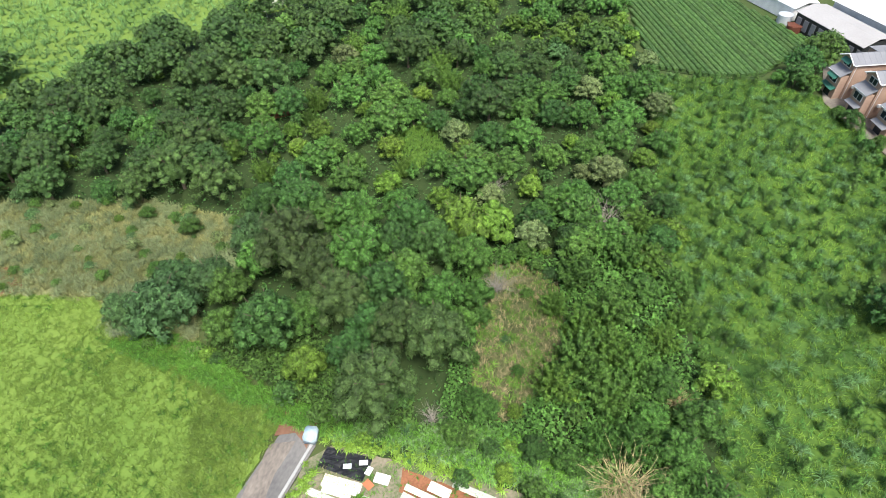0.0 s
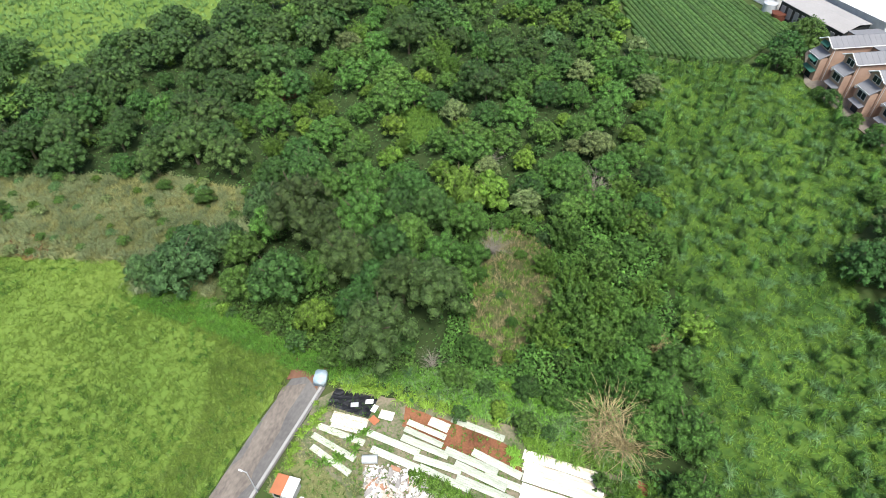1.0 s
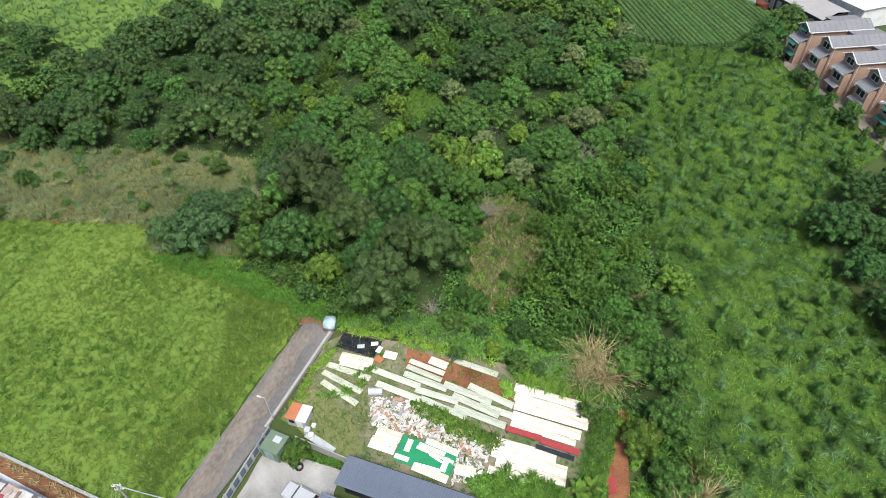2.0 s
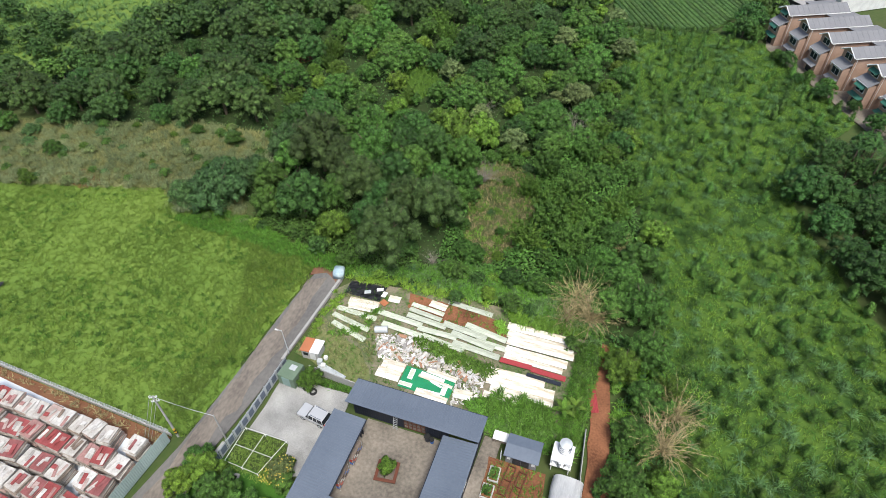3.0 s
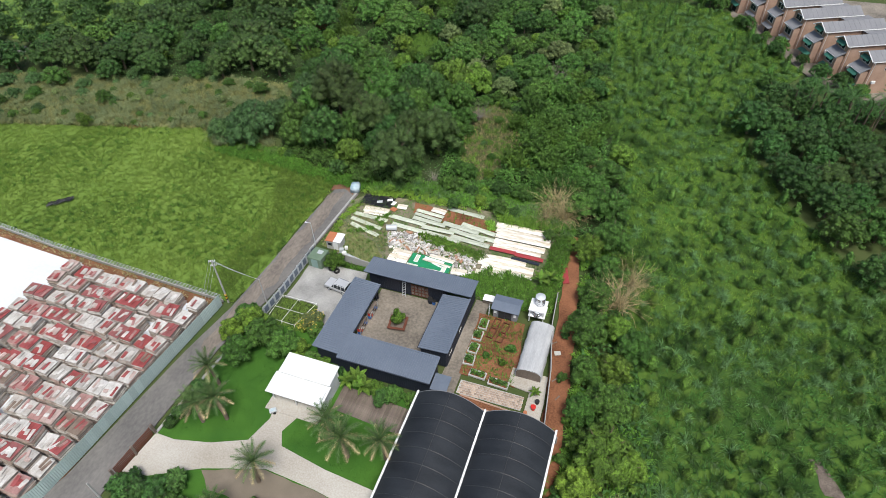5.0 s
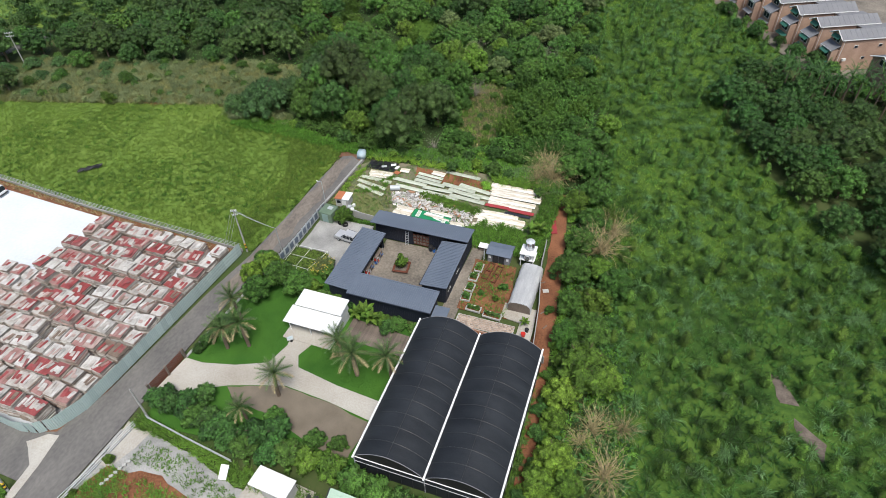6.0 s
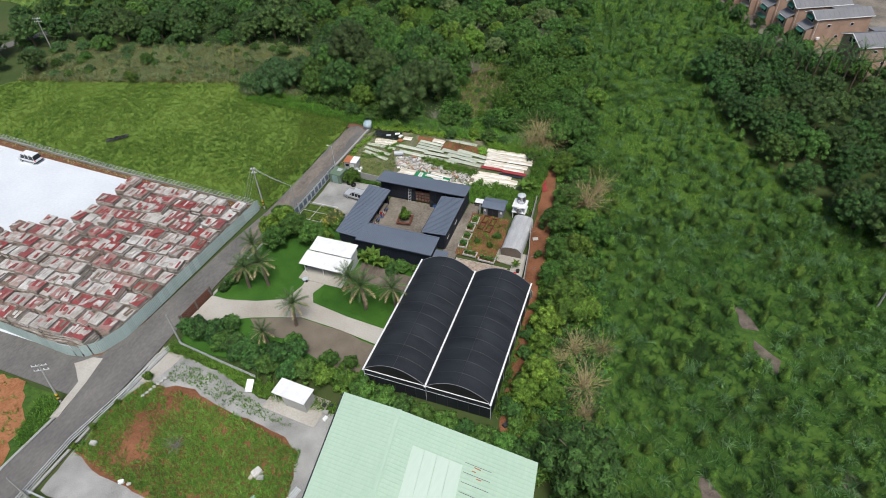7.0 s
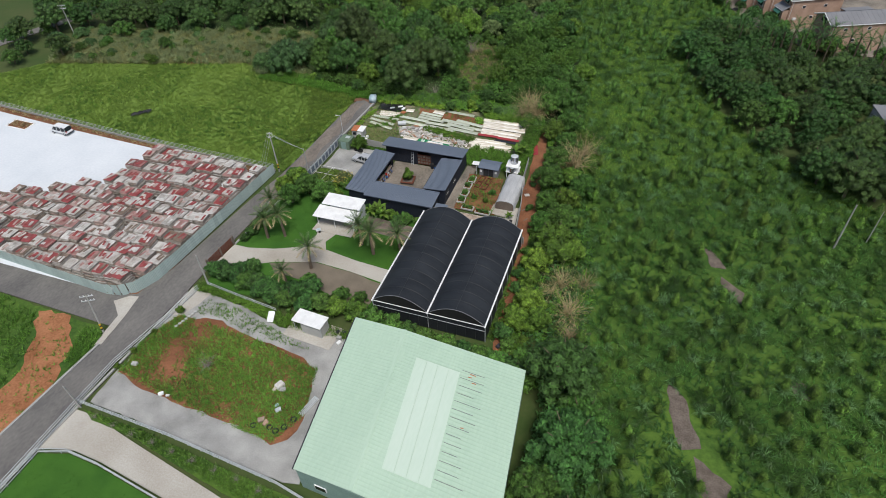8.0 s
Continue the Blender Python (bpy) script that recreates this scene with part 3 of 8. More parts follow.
region("rubble_ground", [(1.0, -4), (3, -1.2), (12, -0.4), (26, 0.6), (30, -1), (38.5, -2), (40, -8), (40, -19.4), (28, -19.2), (12, -18.6), (1.0, -16.4)], 0.0, M["scrapground"], "trampled weedy earth under scattered building scrap", "ground", 0.5)
region("rubble_soil", [(12, -1.4), (19.5, -1.2), (27, -2.4), (28, -5), (22, -6), (13, -4)], 0.012, M["soil"], "orange soil among the scrap sheets", "ground", 0.5)
region("rubble_turf", [(1.2, -11), (9.5, -13), (12.5, -17), (11.5, -18.8), (1.2, -16.6)], 0.014, M["drygrass"], "thin yellow turf beside the scrap heap", "ground", 0.5)
region("soil_track", [(40.6, -1.5), (42.0, -1.8), (42.9, -10), (44.3, -20), (45.9, -38), (48, -60), (52.4, -68), (51.5, -69), (46.4, -62), (44.8, -44), (43.2, -38), (41.5, -22), (41.2, -12)], 0.02, M["soil"], "red earth track along the boundary wall", "path", 0.4)
region("scrap_soil_w", [(-62, 8), (-57, 9), (-52, 6), (-55, 3.6), (-60, 5)], 0.0, M["soil"], "bare reddish patch in the meadow edge", "ground", 0.8)
region("glade_soil", [(-44, 60), (-40, 64), (-38, 61.5), (-41, 58.5)], 0.0, M["soil"], "bare orange soil in the woodland", "ground", 0.6)
for p in (((75.0, -31.5), (77.4, -36), (75.4, -36.2), (73.8, -32)), ((76.6, -37.6), (80.0, -40.6), (79.6, -43), (77, -40.4)), ((70.4, -60.5), (72.6, -63), (74.4, -69), (72.4, -70), (70.4, -65)), ((74, -71), (78.5, -73), (77.5, -77), (74.6, -75)), ((85.5, -55.5), (88.4, -55.8), (88, -58), (85.8, -57.6))):
    region("bare_patch", list(p), 0.02, M["mud"], "bare brown earth in the sapling field", "ground", 0.7)


# ---- buildings ----
def ribs_roof(w, d, rise, thick, pitch, along_x, rib=0.05):
    """A single-slope sheet roof w by d, foot at z 0, high side at +y, with standing ribs down the slope."""
    bm = bmesh.new()
    v = [bm.verts.new(c) for c in ((-w / 2, -d / 2, 0), (w / 2, -d / 2, 0), (w / 2, d / 2, rise), (-w / 2, d / 2, rise))]
    u = [bm.verts.new((c.co.x, c.co.y, c.co.z - thick)) for c in v]
    bm.faces.new(v)
    bm.faces.new(u[::-1])
    for i in range(4):
        bm.faces.new((v[i], u[i], u[(i + 1) % 4], v[(i + 1) % 4]))
    return bm


def add_ribs(roof, w, d, rise, pitch, rib, material):
    """Standing ribs down the slope of a sheet roof, one part each."""
    me = finish(boxm(0, 0, 0, rib, math.hypot(d, rise), 0.06, 0, math.degrees(math.atan2(rise, d))), "rib", material)
    n = int(w / pitch)
    for i in range(1, n):
        part("rib", me, None, roof, m=pose(-w / 2 + w * i / n, 0, rise / 2 - 0.01))


def rect_wall(parent, name, x0, y0, x1, y1, z0, z1, t, material, label=""):
    """A wall of ribbed sheet from one point to another, in one piece."""
    d = math.hypot(x1 - x0, y1 - y0)
    n = int(d / 0.3) if d > 2 else 0
    front, back = [(0, -t / 2)], [(d, t / 2)]
    for k in range(n):
        a, b = d * (k + 0.4) / n, d * (k + 0.6) / n
        front += [(a, -t / 2), (a, -t / 2 - 0.025), (b, -t / 2 - 0.025), (b, -t / 2)]
        back += [(d - a, t / 2), (d - a, t / 2 + 0.025), (d - b, t / 2 + 0.025), (d - b, t / 2)]
    bm = prism(front + [(d, -t / 2)] + back + [(0, t / 2)], z0, z1)
    bmesh.ops.transform(bm, matrix=pose(x0, y0, 0, 0, 0, math.degrees(math.atan2(y1 - y0, x1 - x0))), verts=bm.verts[:])
    return part(name, bm, material, parent, label)


house = thing("courtyard_house", pose(0, 0, 0), "dark navy metal-clad house with blue-grey roofs round a courtyard", "house")
for (x0, y0, x1, y1, z, turn, rise) in ((12.5, -23.1, 29.4, -19.5, 3.75, 180, 0.3), (11.6, -37.6, 15.7, -24.2, 3.3, 90, 0.3), (15.4, -38.2, 28.6, -34.1, 3.35, 0, 0.3), (25.1, -33.2, 29.3, -23.15, 3.3, -90, 0.3)):
    w, d = (x1 - x0, y1 - y0) if turn in (0, 180) else (y1 - y0, x1 - x0)
    roof = part("roof", ribs_roof(w, d, rise, 0.16, 0.28, True, 0.045), M["slate"], house, "blue-grey ribbed sheet roof", m=pose((x0 + x1) / 2, (y0 + y1) / 2, z - 0.15, 0, 0, turn))
    add_ribs(roof, w, d, rise, 0.32, 0.035, M["slate"])
    # gutter along the low side, ridge flashing along the high one
    part("gutter", boxm(0, -d / 2 - 0.05, -0.2, w, 0.12, 0.14), M["darkwall"], roof, "dark gutter")
    part("flashing", boxm(0, d / 2 - 0.06, rise - 0.02, w, 0.22, 0.07), M["slate"], roof)
for seg in (((12.9, -19.9), (29.0, -19.9)), ((12.9, -22.0), (12.9, -19.9)), ((29.0, -32.8), (29.0, -19.9)), ((12.0, -37.2), (12.0, -24.5)), ((12.0, -24.5), (15.2, -24.5)), ((12.0, -37.2), (15.2, -37.2)), ((15.2, -37.8), (28.2, -37.8)), ((28.2, -37.8), (28.2, -34.4)), ((25.4, -32.9), (29.0, -32.9)), ((25.6, -32.9), (25.6, -23.4)), ((15.3, -34.4), (25.0, -34.4)), ((12.9, -22.1), (19.6, -22.1)), ((22.4, -22.1), (25.4, -22.1))):
    rect_wall(house, "wall", *seg[0], *seg[1], 0, 3.1, 0.14, M["darkwall"])
for y in (-25.0, -27.9, -30.8, -33.7):
    part("post", boxm(15.1, y, 0, 0.16, 0.16, 3.1), M["darkwall"], house)
rect_wall(house, "inner_wall", 13.4, -34.4, 13.4, -24.6, 0, 3.1, 0.12, M["darkwall"], "dark wall behind the open veranda")
for k in range(5):
    door = part("door", bevelled(0.54, 0.07, 2.3, 0.02, 1, 19.88 + 0.56 * k, -22.1, 0.06), M["redwood"], house, "brown timber folding door leaf")
    for s in range(3):
        part("slat", boxm(19.88 + 0.56 * k, -22.15, 0.3 + s * 0.7, 0.4, 0.05, 0.45), M["wood"], door)
for y in (-31.5, -27.5):
    win = part("window", bevelled(0.1, 1.4, 0.9, 0.02, 1, 29.06, y, 1.2), M["grille"], house, "small dark side window")
    part("pane", boxm(29.12, y, 1.27, 0.03, 1.2, 0.75), M["glass"], win)
    part("pane", boxm(29.16, y - 0.02, 1.6, 0.02, 1.24, 0.05), M["white"], win)
win = part("window", bevelled(1.7, 0.1, 0.5, 0.02, 1, 26.9, -32.98, 1.6), M["grille"], house)
part("pane", boxm(26.9, -33.04, 1.66, 1.5, 0.03, 0.38), M["glass"], win)
annex = part("porch_roof", ribs_roof(2.2, 2.4, 0.25, 0.1, 0.3, True), M["slate"], house, "small lean-to roof", m=pose(29.7, -37.1, 2.3))
part("post", boxm(30.6, -38.1, 0, 0.1, 0.1, 2.3), M["darkwall"], house)
part("post", boxm(28.9, -38.1, 0, 0.1, 0.1, 2.3), M["darkwall"], house)

# courtyard planter and its tree
pl = thing("courtyard_planter", pose(19.9, -28.2, 0.05, 0, 0, 8), "low brown timber bench planter in the courtyard", "planter")
for sx, sy, x, y in ((2.6, 0.35, 0, -1.1), (2.6, 0.35, 0, 1.1), (0.35, 1.85, -1.12, 0), (0.35, 1.85, 1.12, 0)):
    part("seat", bevelled(sx, sy, 0.12, 0.02, 1, x, y, 0.42), M["redwood"], pl)
    part("side", boxm(x * 0.93, y * 0.93, 0, sx * 0.9, sy * 0.6, 0.44), M["wood"], pl)
part("soil", boxm(0, 0, 0, 1.9, 1.9, 0.36), M["mud"], pl)
# things round the courtyard
def ladder(x, y, z, h, rz, tilt):
    t = thing("ladder", pose(x, y, z, tilt, 0, rz), "aluminium ladder leaning on the dark wall", "ladder")
    for s in (-0.25, 0.25):
        part("rail", boxm(s, 0, 0, 0.06, 0.04, h), M["steel"], t)
    for k in range(int(h / 0.32)):
        part("rung", boxm(0, 0, 0.25 + k * 0.32, 0.5, 0.04, 0.05), M["steel"], t)
ladder(18.6, -22.75, 0.05, 2.6, 0, -12)
ladder(31.9, -22.3, 0.04, 2.2, 90, 0)
def bin_(x, y, r, h, mat, label):
    t = thing("wheeled_bin", pose(x, y, 0.05), label, "bin")
    bm = bmesh.new()
    rod(bm, (0, 0, 0), (0, 0, h), r * 0.8, r, 12)
    part("body", bm, mat, t)
    bm = bmesh.new()
    rod(bm, (0, 0, h), (0, 0, h + 0.06), r * 1.08, r * 0.95, 12)
    part("lid", bm, M["black"], t)
bin_(22.9, -22.8, 0.38, 0.95, M["darkwall"], "dark blue plastic bin in the courtyard")
bin_(23.5, -22.9, 0.3, 0.7, M["blue"], "blue plastic tub beside the wall")
def shelf(x, y, rz):
    t = thing("storage_rack", pose(x, y, 0.05, 0, 0, rz), "cluttered storage rack under the veranda roof", "shelf")
    for sx in (-1.2, 1.2):
        for sy in (-0.25, 0.25):
            part("post", boxm(sx, sy, 0, 0.05, 0.05, 1.7), M["steel"], t)
    for z in (0.2, 0.85, 1.5):
        part("board", boxm(0, 0, z, 2.5, 0.6, 0.04), M["wood"], t)
    for k in range(9):
        part("box", bevelled(0.4, 0.4, rng.uniform(0.25, 0.5), 0.02, 1, -1 + (k % 5) * 0.5, 0, 0.25 + 0.65 * (k // 5) ), (M["blue"], M["redp"], M["white"], M["black"])[k % 4], t)
shelf(15.6, -27.5, 90)
shelf(15.4, -30.6, 90)

# double-vaulted shade house
gh = thing("shade_house", pose(0, 0, 0), "twin-vaulted shade house covered in black netting", "greenhouse")
GX, GY0, GY1, GZ, GR = (27.7, 36.4, 45.1), -61.3, -39.9, 3.4, 2.0
for a, b in zip(GX, GX[1:]):
    bm = bmesh.new()
    nx, ny = 20, 22
    rows = []
    for j in range(ny + 1):
        rows.append([])
        for k in range(nx + 1):
            f = k / nx
            sag = 0.05 * (abs((j % 2)) ) * math.sin(math.pi * f)
            rows[-1].append(bm.verts.new((a + 0.12 + (b - a - 0.24) * f, GY0 + (GY1 - GY0) * j / ny, GZ + GR * math.sin(math.pi * f) ** 0.85 - sag)))
    for j in range(ny):
        for k in range(nx):
            bm.faces.new((rows[j][k], rows[j][k + 1], rows[j + 1][k + 1], rows[j + 1][k]))
    vault = part("vault", bm, M["mesh"], gh, "black netting stretched over hoops", True)
    for j in range(0, ny + 1, 2):
        pts = [(a + 0.12 + (b - a - 0.24) * k / nx, GY0 + (GY1 - GY0) * j / ny, GZ + GR * math.sin(math.pi * k / nx) ** 0.85) for k in range(nx + 1)]
        part("hoop", tube(pts, 0.045, 5), M["roofgrey"] if j in (0, ny) else M["grille"], vault)
    part("purlin", boxm((a + b) / 2, (GY0 + GY1) / 2, GZ + GR - 0.02, 0.05, GY1 - GY0, 0.05), M["grille"], vault)
    for y in (GY0 + 0.02, GY1 - 0.02):
        bm = bmesh.new()
        arc = [(a + 0.12 + (b - a - 0.24) * k / nx, GZ + GR * math.sin(math.pi * k / nx) ** 0.85 - 0.03) for k in range(nx + 1)]
        for (xa, za), (xb, zb) in zip(arc, arc[1:]):
            q = [bm.verts.new(c) for c in ((xa, y, GZ - 0.02), (xb, y, GZ - 0.02), (xb, y, zb), (xa, y, za))]
            bm.faces.new(q if za > GZ + 0.01 or zb > GZ + 0.01 else q)
        part("end_net", bm, M["black"], gh)
for x in GX:
    part("gutter", bevelled(0.24, GY1 - GY0 + 0.6, 0.16, 0.03, 1, x, (GY0 + GY1) / 2, GZ - 0.05), M["white"], gh, "white steel gutter")
    for y in np.linspace(GY0, GY1, 8):
        part("post", boxm(x, y, 0, 0.1, 0.1, GZ - 0.05), M["steel"], gh)
for y in (GY0, GY1):
    part("beam", boxm((GX[0] + GX[2]) / 2, y, GZ - 0.16, GX[2] - GX[0], 0.1, 0.1), M["white"], gh, "white end rail")
    part("beam", boxm((GX[0] + GX[2]) / 2, y - 0.03, 2.3, GX[2] - GX[0], 0.06, 0.06), M["steel"], gh)
    part("wall_net", boxm((GX[0] + GX[2]) / 2, y + 0.05, 0, GX[2] - GX[0] - 0.2, 0.03, GZ - 0.17), M["mesh"], gh)
    for x in np.linspace(GX[0] + 1.45, GX[2] - 1.45, 11):
        part("stud", boxm(x, y - 0.04, 0.05, 0.05, 0.05, GZ - 0.25), M["grille"], gh)
for x in (GX[0], GX[2]):
    part("wall_net", boxm(x, (GY0 + GY1) / 2, 0.02, 0.04, GY1 - GY0 - 0.2, GZ - 0.15), M["mesh"], gh)

# pale green factory
fac = thing("sheet_metal_workshop", pose(0, 0, 0), "large workshop with a pale green ribbed sheet roof", "workshop")
FC = [(27.4, -66.0), (52.4, -67.6), (54.6, -90.5), (30.4, -88.9)]
RN, RS = (35.2, -66.5), (38.0, -89.4)
EZ, RZ = 4.5, 5.1


def slope(a, b, c, d, za, zb, n, thick=0.12):
    """A ribbed roof plane: a-b along the high edge (za), d-c along the eave (zb), ribs from ridge to eave."""
    bm = bmesh.new()
    top = [bm.verts.new((*p, z)) for p, z in ((a, za), (b, za), (c, zb), (d, zb))]
    low = [bm.verts.new((v.co.x, v.co.y, v.co.z - thick)) for v in top]
    bm.faces.new(top)
    bm.faces.new(low[::-1])
    for k in range(4):
        bm.faces.new((top[k], low[k], low[(k + 1) % 4], top[(k + 1) % 4]))
    return bm


def slope_ribs(roof, a, b, c, d, za, zb, n, material):
    """Ribs from ridge to eave, one part each."""
    p0, p1 = Vector((*a, za)), Vector((*b, za))
    e0, e1 = Vector((*d, zb)), Vector((*c, zb))
    for k in range(1, n):
        s, e = p0.lerp(p1, k / n), e0.lerp(e1, k / n)
        bm = bmesh.new()
        q = (e - s).normalized().cross(Vector((0, 0, 1))).normalized() * 0.035
        r = [bm.verts.new(x) for x in (s - q, s + q, e + q, e - q)]
        t = [bm.verts.new(x.co + Vector((0, 0, 0.05))) for x in r]
        bm.faces.new(t)
        for m in range(4):
            bm.faces.new((r[m], r[(m + 1) % 4], t[(m + 1) % 4], t[m]))
        part("rib", bm, material, roof)


east = part("roof", slope(RN, RS, FC[2], FC[1], RZ, EZ, 62), M["mint"], fac, "pale mint ribbed roof slope")
west = part("roof", slope(RS, RN, FC[0], FC[3], RZ, EZ, 62), M["mint"], fac, "pale mint ribbed roof slope")
slope_ribs(east, RN, RS, FC[2], FC[1], RZ, EZ, 46, M["mint"])
slope_ribs(west, RS, RN, FC[0], FC[3], RZ, EZ, 46, M["mint"])
rc = ((RN[0] + RS[0]) / 2, (RN[1] + RS[1]) / 2)
rd = math.degrees(math.atan2(-(RS[0] - RN[0]), RS[1] - RN[1]))
part("ridge_cap", boxm(rc[0], rc[1], RZ + 0.0, 0.5, math.dist(RN, RS), 0.07, rd), M["mint"], east)
for a, b in zip(FC, FC[1:] + FC[:1]):
    f = Vector(a).lerp(Vector(((FC[0][0] + FC[2][0]) / 2, (FC[0][1] + FC[2][1]) / 2)), 0.02)
    g = Vector(b).lerp(Vector(((FC[0][0] + FC[2][0]) / 2, (FC[0][1] + FC[2][1]) / 2)), 0.02)
    rect_wall(fac, "wall", f.x, f.y, g.x, g.y, 0, EZ - 0.1, 0.2, M["mintwall"], "grey-green ribbed wall sheet")
for t in (0.06, 0.3, 0.55):
    x, y = FC[3][0] + (FC[2][0] - FC[3][0]) * t + 0.3, FC[3][1] + (FC[2][1] - FC[3][1]) * t - 0.05
    win = part("window", boxm(x + 1.4, y - 0.05, 1.6, 1.6, 0.12, 0.9, -3.8), M["white"], fac)
    part("pane", boxm(x + 1.4, y - 0.12, 1.68, 1.4, 0.04, 0.74, -3.8), M["glass"], win)
gut = math.degrees(math.atan2(-(FC[3][0] - FC[0][0]), FC[3][1] - FC[0][1]))
part("gutter", boxm((FC[0][0] + FC[3][0]) / 2 - 0.08, (FC[0][1] + FC[3][1]) / 2, EZ - 0.2, 0.2, math.dist(FC[0], FC[3]), 0.16, gut), M["grille"], fac, "dark gutter")

# white-roofed garden shelter
sh = thing("garden_shelter", pose(0, 0, 0), "garden shelter with a two-tier white sheet roof", "shelter")
up = part("upper_roof", ribs_roof(7.4, 3.0, 0.25, 0.1, 0.5, True, 0.02), M["white"], sh, m=pose(12.9, -41.0, 3.1))
part("lower_roof", ribs_roof(8.0, 3.0, 0.3, 0.1, 0.5, True, 0.02), M["white"], sh, m=pose(12.7, -43.8, 2.35))
for x in (9.3, 12.6, 16.2):
    for y in (-44.8, -42.6, -40.0):
        part("post", boxm(x, y, 0, 0.1, 0.1, 2.5), M["white"], sh)
rect_wall(sh, "wall", 16.4, -45.0, 16.4, -40.2, 0, 2.6, 0.1, M["steel"], "grey ribbed side wall")
rect_wall(sh, "wall", 9.2, -39.9, 16.4, -39.9, 0, 2.6, 0.1, M["white"])
part("floor_slab", boxm(12.6, -43.2, 0.0, 7.6, 6.4, 0.12), M["concrete"], sh)

# pump shed on the gravel plot
ps = thing("pump_shed", pose(20.0, -66.8, 0, 0, 0, -4), "small cream shed with a pale flat roof", "shed")
part("roof", bevelled(5.0, 2.5, 0.12, 0.03, 1, 0, 0, 2.35), M["white"], ps)
part("wall", boxm(0.6, 1.0, 0.1, 3.4, 0.1, 2.25), M["planterw"], ps)
part("wall", boxm(0.6, -1.0, 0.1, 3.4, 0.1, 1.75), M["planterw"], ps)
part("wall", boxm(2.25, 0, 0.1, 0.1, 1.9, 2.25), M["planterw"], ps)
part("wall", boxm(-1.05, 0, 0.1, 0.1, 1.9, 2.25), M["grille"], ps)
for x in (-2.3, 2.3):
    part("post", boxm(x, -1.0, 0.1, 0.08, 0.08, 2.25), M["steel"], ps)
part("post", boxm(-2.3, 1.0, 0.1, 0.08, 0.08, 2.25), M["steel"], ps)
part("base", boxm(0.3, -0.4, 0.0, 8.0, 4.2, 0.1), M["concrete"], ps)

# blue-grey tool shed, lean-to and tank stand by the vegetable garden
ts = thing("tool_shed", pose(34.3, -21.3, 0.03), "small blue-grey tool shed with double doors", "shed")
part("body", boxm(0, 0, 0, 3.6, 2.2, 2.0), M["roofgrey"], ts)
part("roof", ribs_roof(4.1, 1.5, 0.35, 0.08, 0.3, True), M["slate"], ts, m=pose(0, -0.65, 1.98))
part("roof", ribs_roof(4.1, 1.5, 0.35, 0.08, 0.3, True), M["slate"], ts, m=pose(0, 0.82, 1.98, 0, 0, 180))
for x in (-0.5, 0.5):
    d = part("door", bevelled(0.95, 0.06, 1.75, 0.02, 1, x, -1.13, 0.05), M["darkwall"], ts)
    for k in range(3):
        part("panel", boxm(x, -1.18, 0.15 + 0.55 * k, 0.75, 0.03, 0.45), M["grille"], d)
for x in (-1.45, 1.45):
    part("window", boxm(x, -1.13, 0.9, 0.4, 0.05, 0.5), M["white"], ts)
lt = thing("potting_bench", pose(31.3, -19.9, 0.04), "timber potting bench with a white top", "bench")
part("top", boxm(0, 0, 0.85, 1.9, 1.2, 0.06), M["white"], lt)
for x in (-0.85, 0.85):
    for y in (-0.5, 0.5):
        part("leg", boxm(x, y, 0, 0.08, 0.08, 0.85), M["wood"], lt)
part("shelf", boxm(0, 0, 0.3, 1.8, 1.1, 0.04), M["wood"], lt)
tk = thing("water_tank_stand", pose(38.7, -20.6, 0.03), "two polished steel water tanks on a white stand", "water tank")
for x in (-1, 1):
    for y in (-1, 1):
        part("leg", boxm(x, y, 0, 0.12, 0.12, 2.5), M["white"], tk)
for z in (1.3, 2.5):
    part("deck", boxm(0, 0, z, 2.4, 2.4, 0.14), M["white"], tk)
rect_wall(tk, "wall", -1.1, 1.1, 1.1, 1.1, 0, 2.4, 0.1, M["planterw"])
for x, y, z, r, h in ((0.1, 0.4, 2.64, 0.72, 1.5), (0.0, -0.7, 1.44, 0.6, 0.95)):
    bm = bmesh.new()
    rod(bm, (x, y, z), (x, y, z + h), r, n=24)
    tank = part("tank", bm, M["chrome"], tk, "polished steel tank", False)
    for k in range(4):
        bm = bmesh.new()
        rod(bm, (x, y, z + h * (0.15 + 0.23 * k)), (x, y, z + h * (0.15 + 0.23 * k) + 0.05), r + 0.025, n=24)
        part("band", bm, M["chrome"], tank)
    bm = bmesh.new()
    rod(bm, (x, y, z + h), (x, y, z + h + 0.22), r, r * 0.3, 24)
    part("lid", bm, M["steel"], tank)
tun = thing("plastic_tunnel", pose(39.9, -27.1, 0.03, 0, 0, 0), "low growing tunnel under clear plastic film", "greenhouse")
bm = bmesh.new()
rows = []
for j in range(11):
    rows.append([])
    for k in range(13):
        f = k / 12
        a = math.pi * f
        s = 1 + 0.03 * math.sin(j * 2.3 + k)
        rows[-1].append(bm.verts.new((-1.75 * math.cos(a) * s, -4.3 + 8.6 * j / 10, 1.95 * max(0, math.sin(a)) ** 0.36 * s)))
for j in range(10):
    for k in range(12):
        bm.faces.new((rows[j][k], rows[j][k + 1], rows[j + 1][k + 1], rows[j + 1][k]))
part("film", bm, M["film"], tun, "wrinkled clear plastic film", True)
for j in range(0, 11, 2):
    pts = [(-1.72 * math.cos(math.pi * k / 12), -4.3 + 8.6 * j / 10, 1.9 * max(0, math.sin(math.pi * k / 12)) ** 0.36) for k in range(13)]
    part("hoop", tube(pts, 0.025, 5), M["steel"], tun)
bm = bmesh.new()
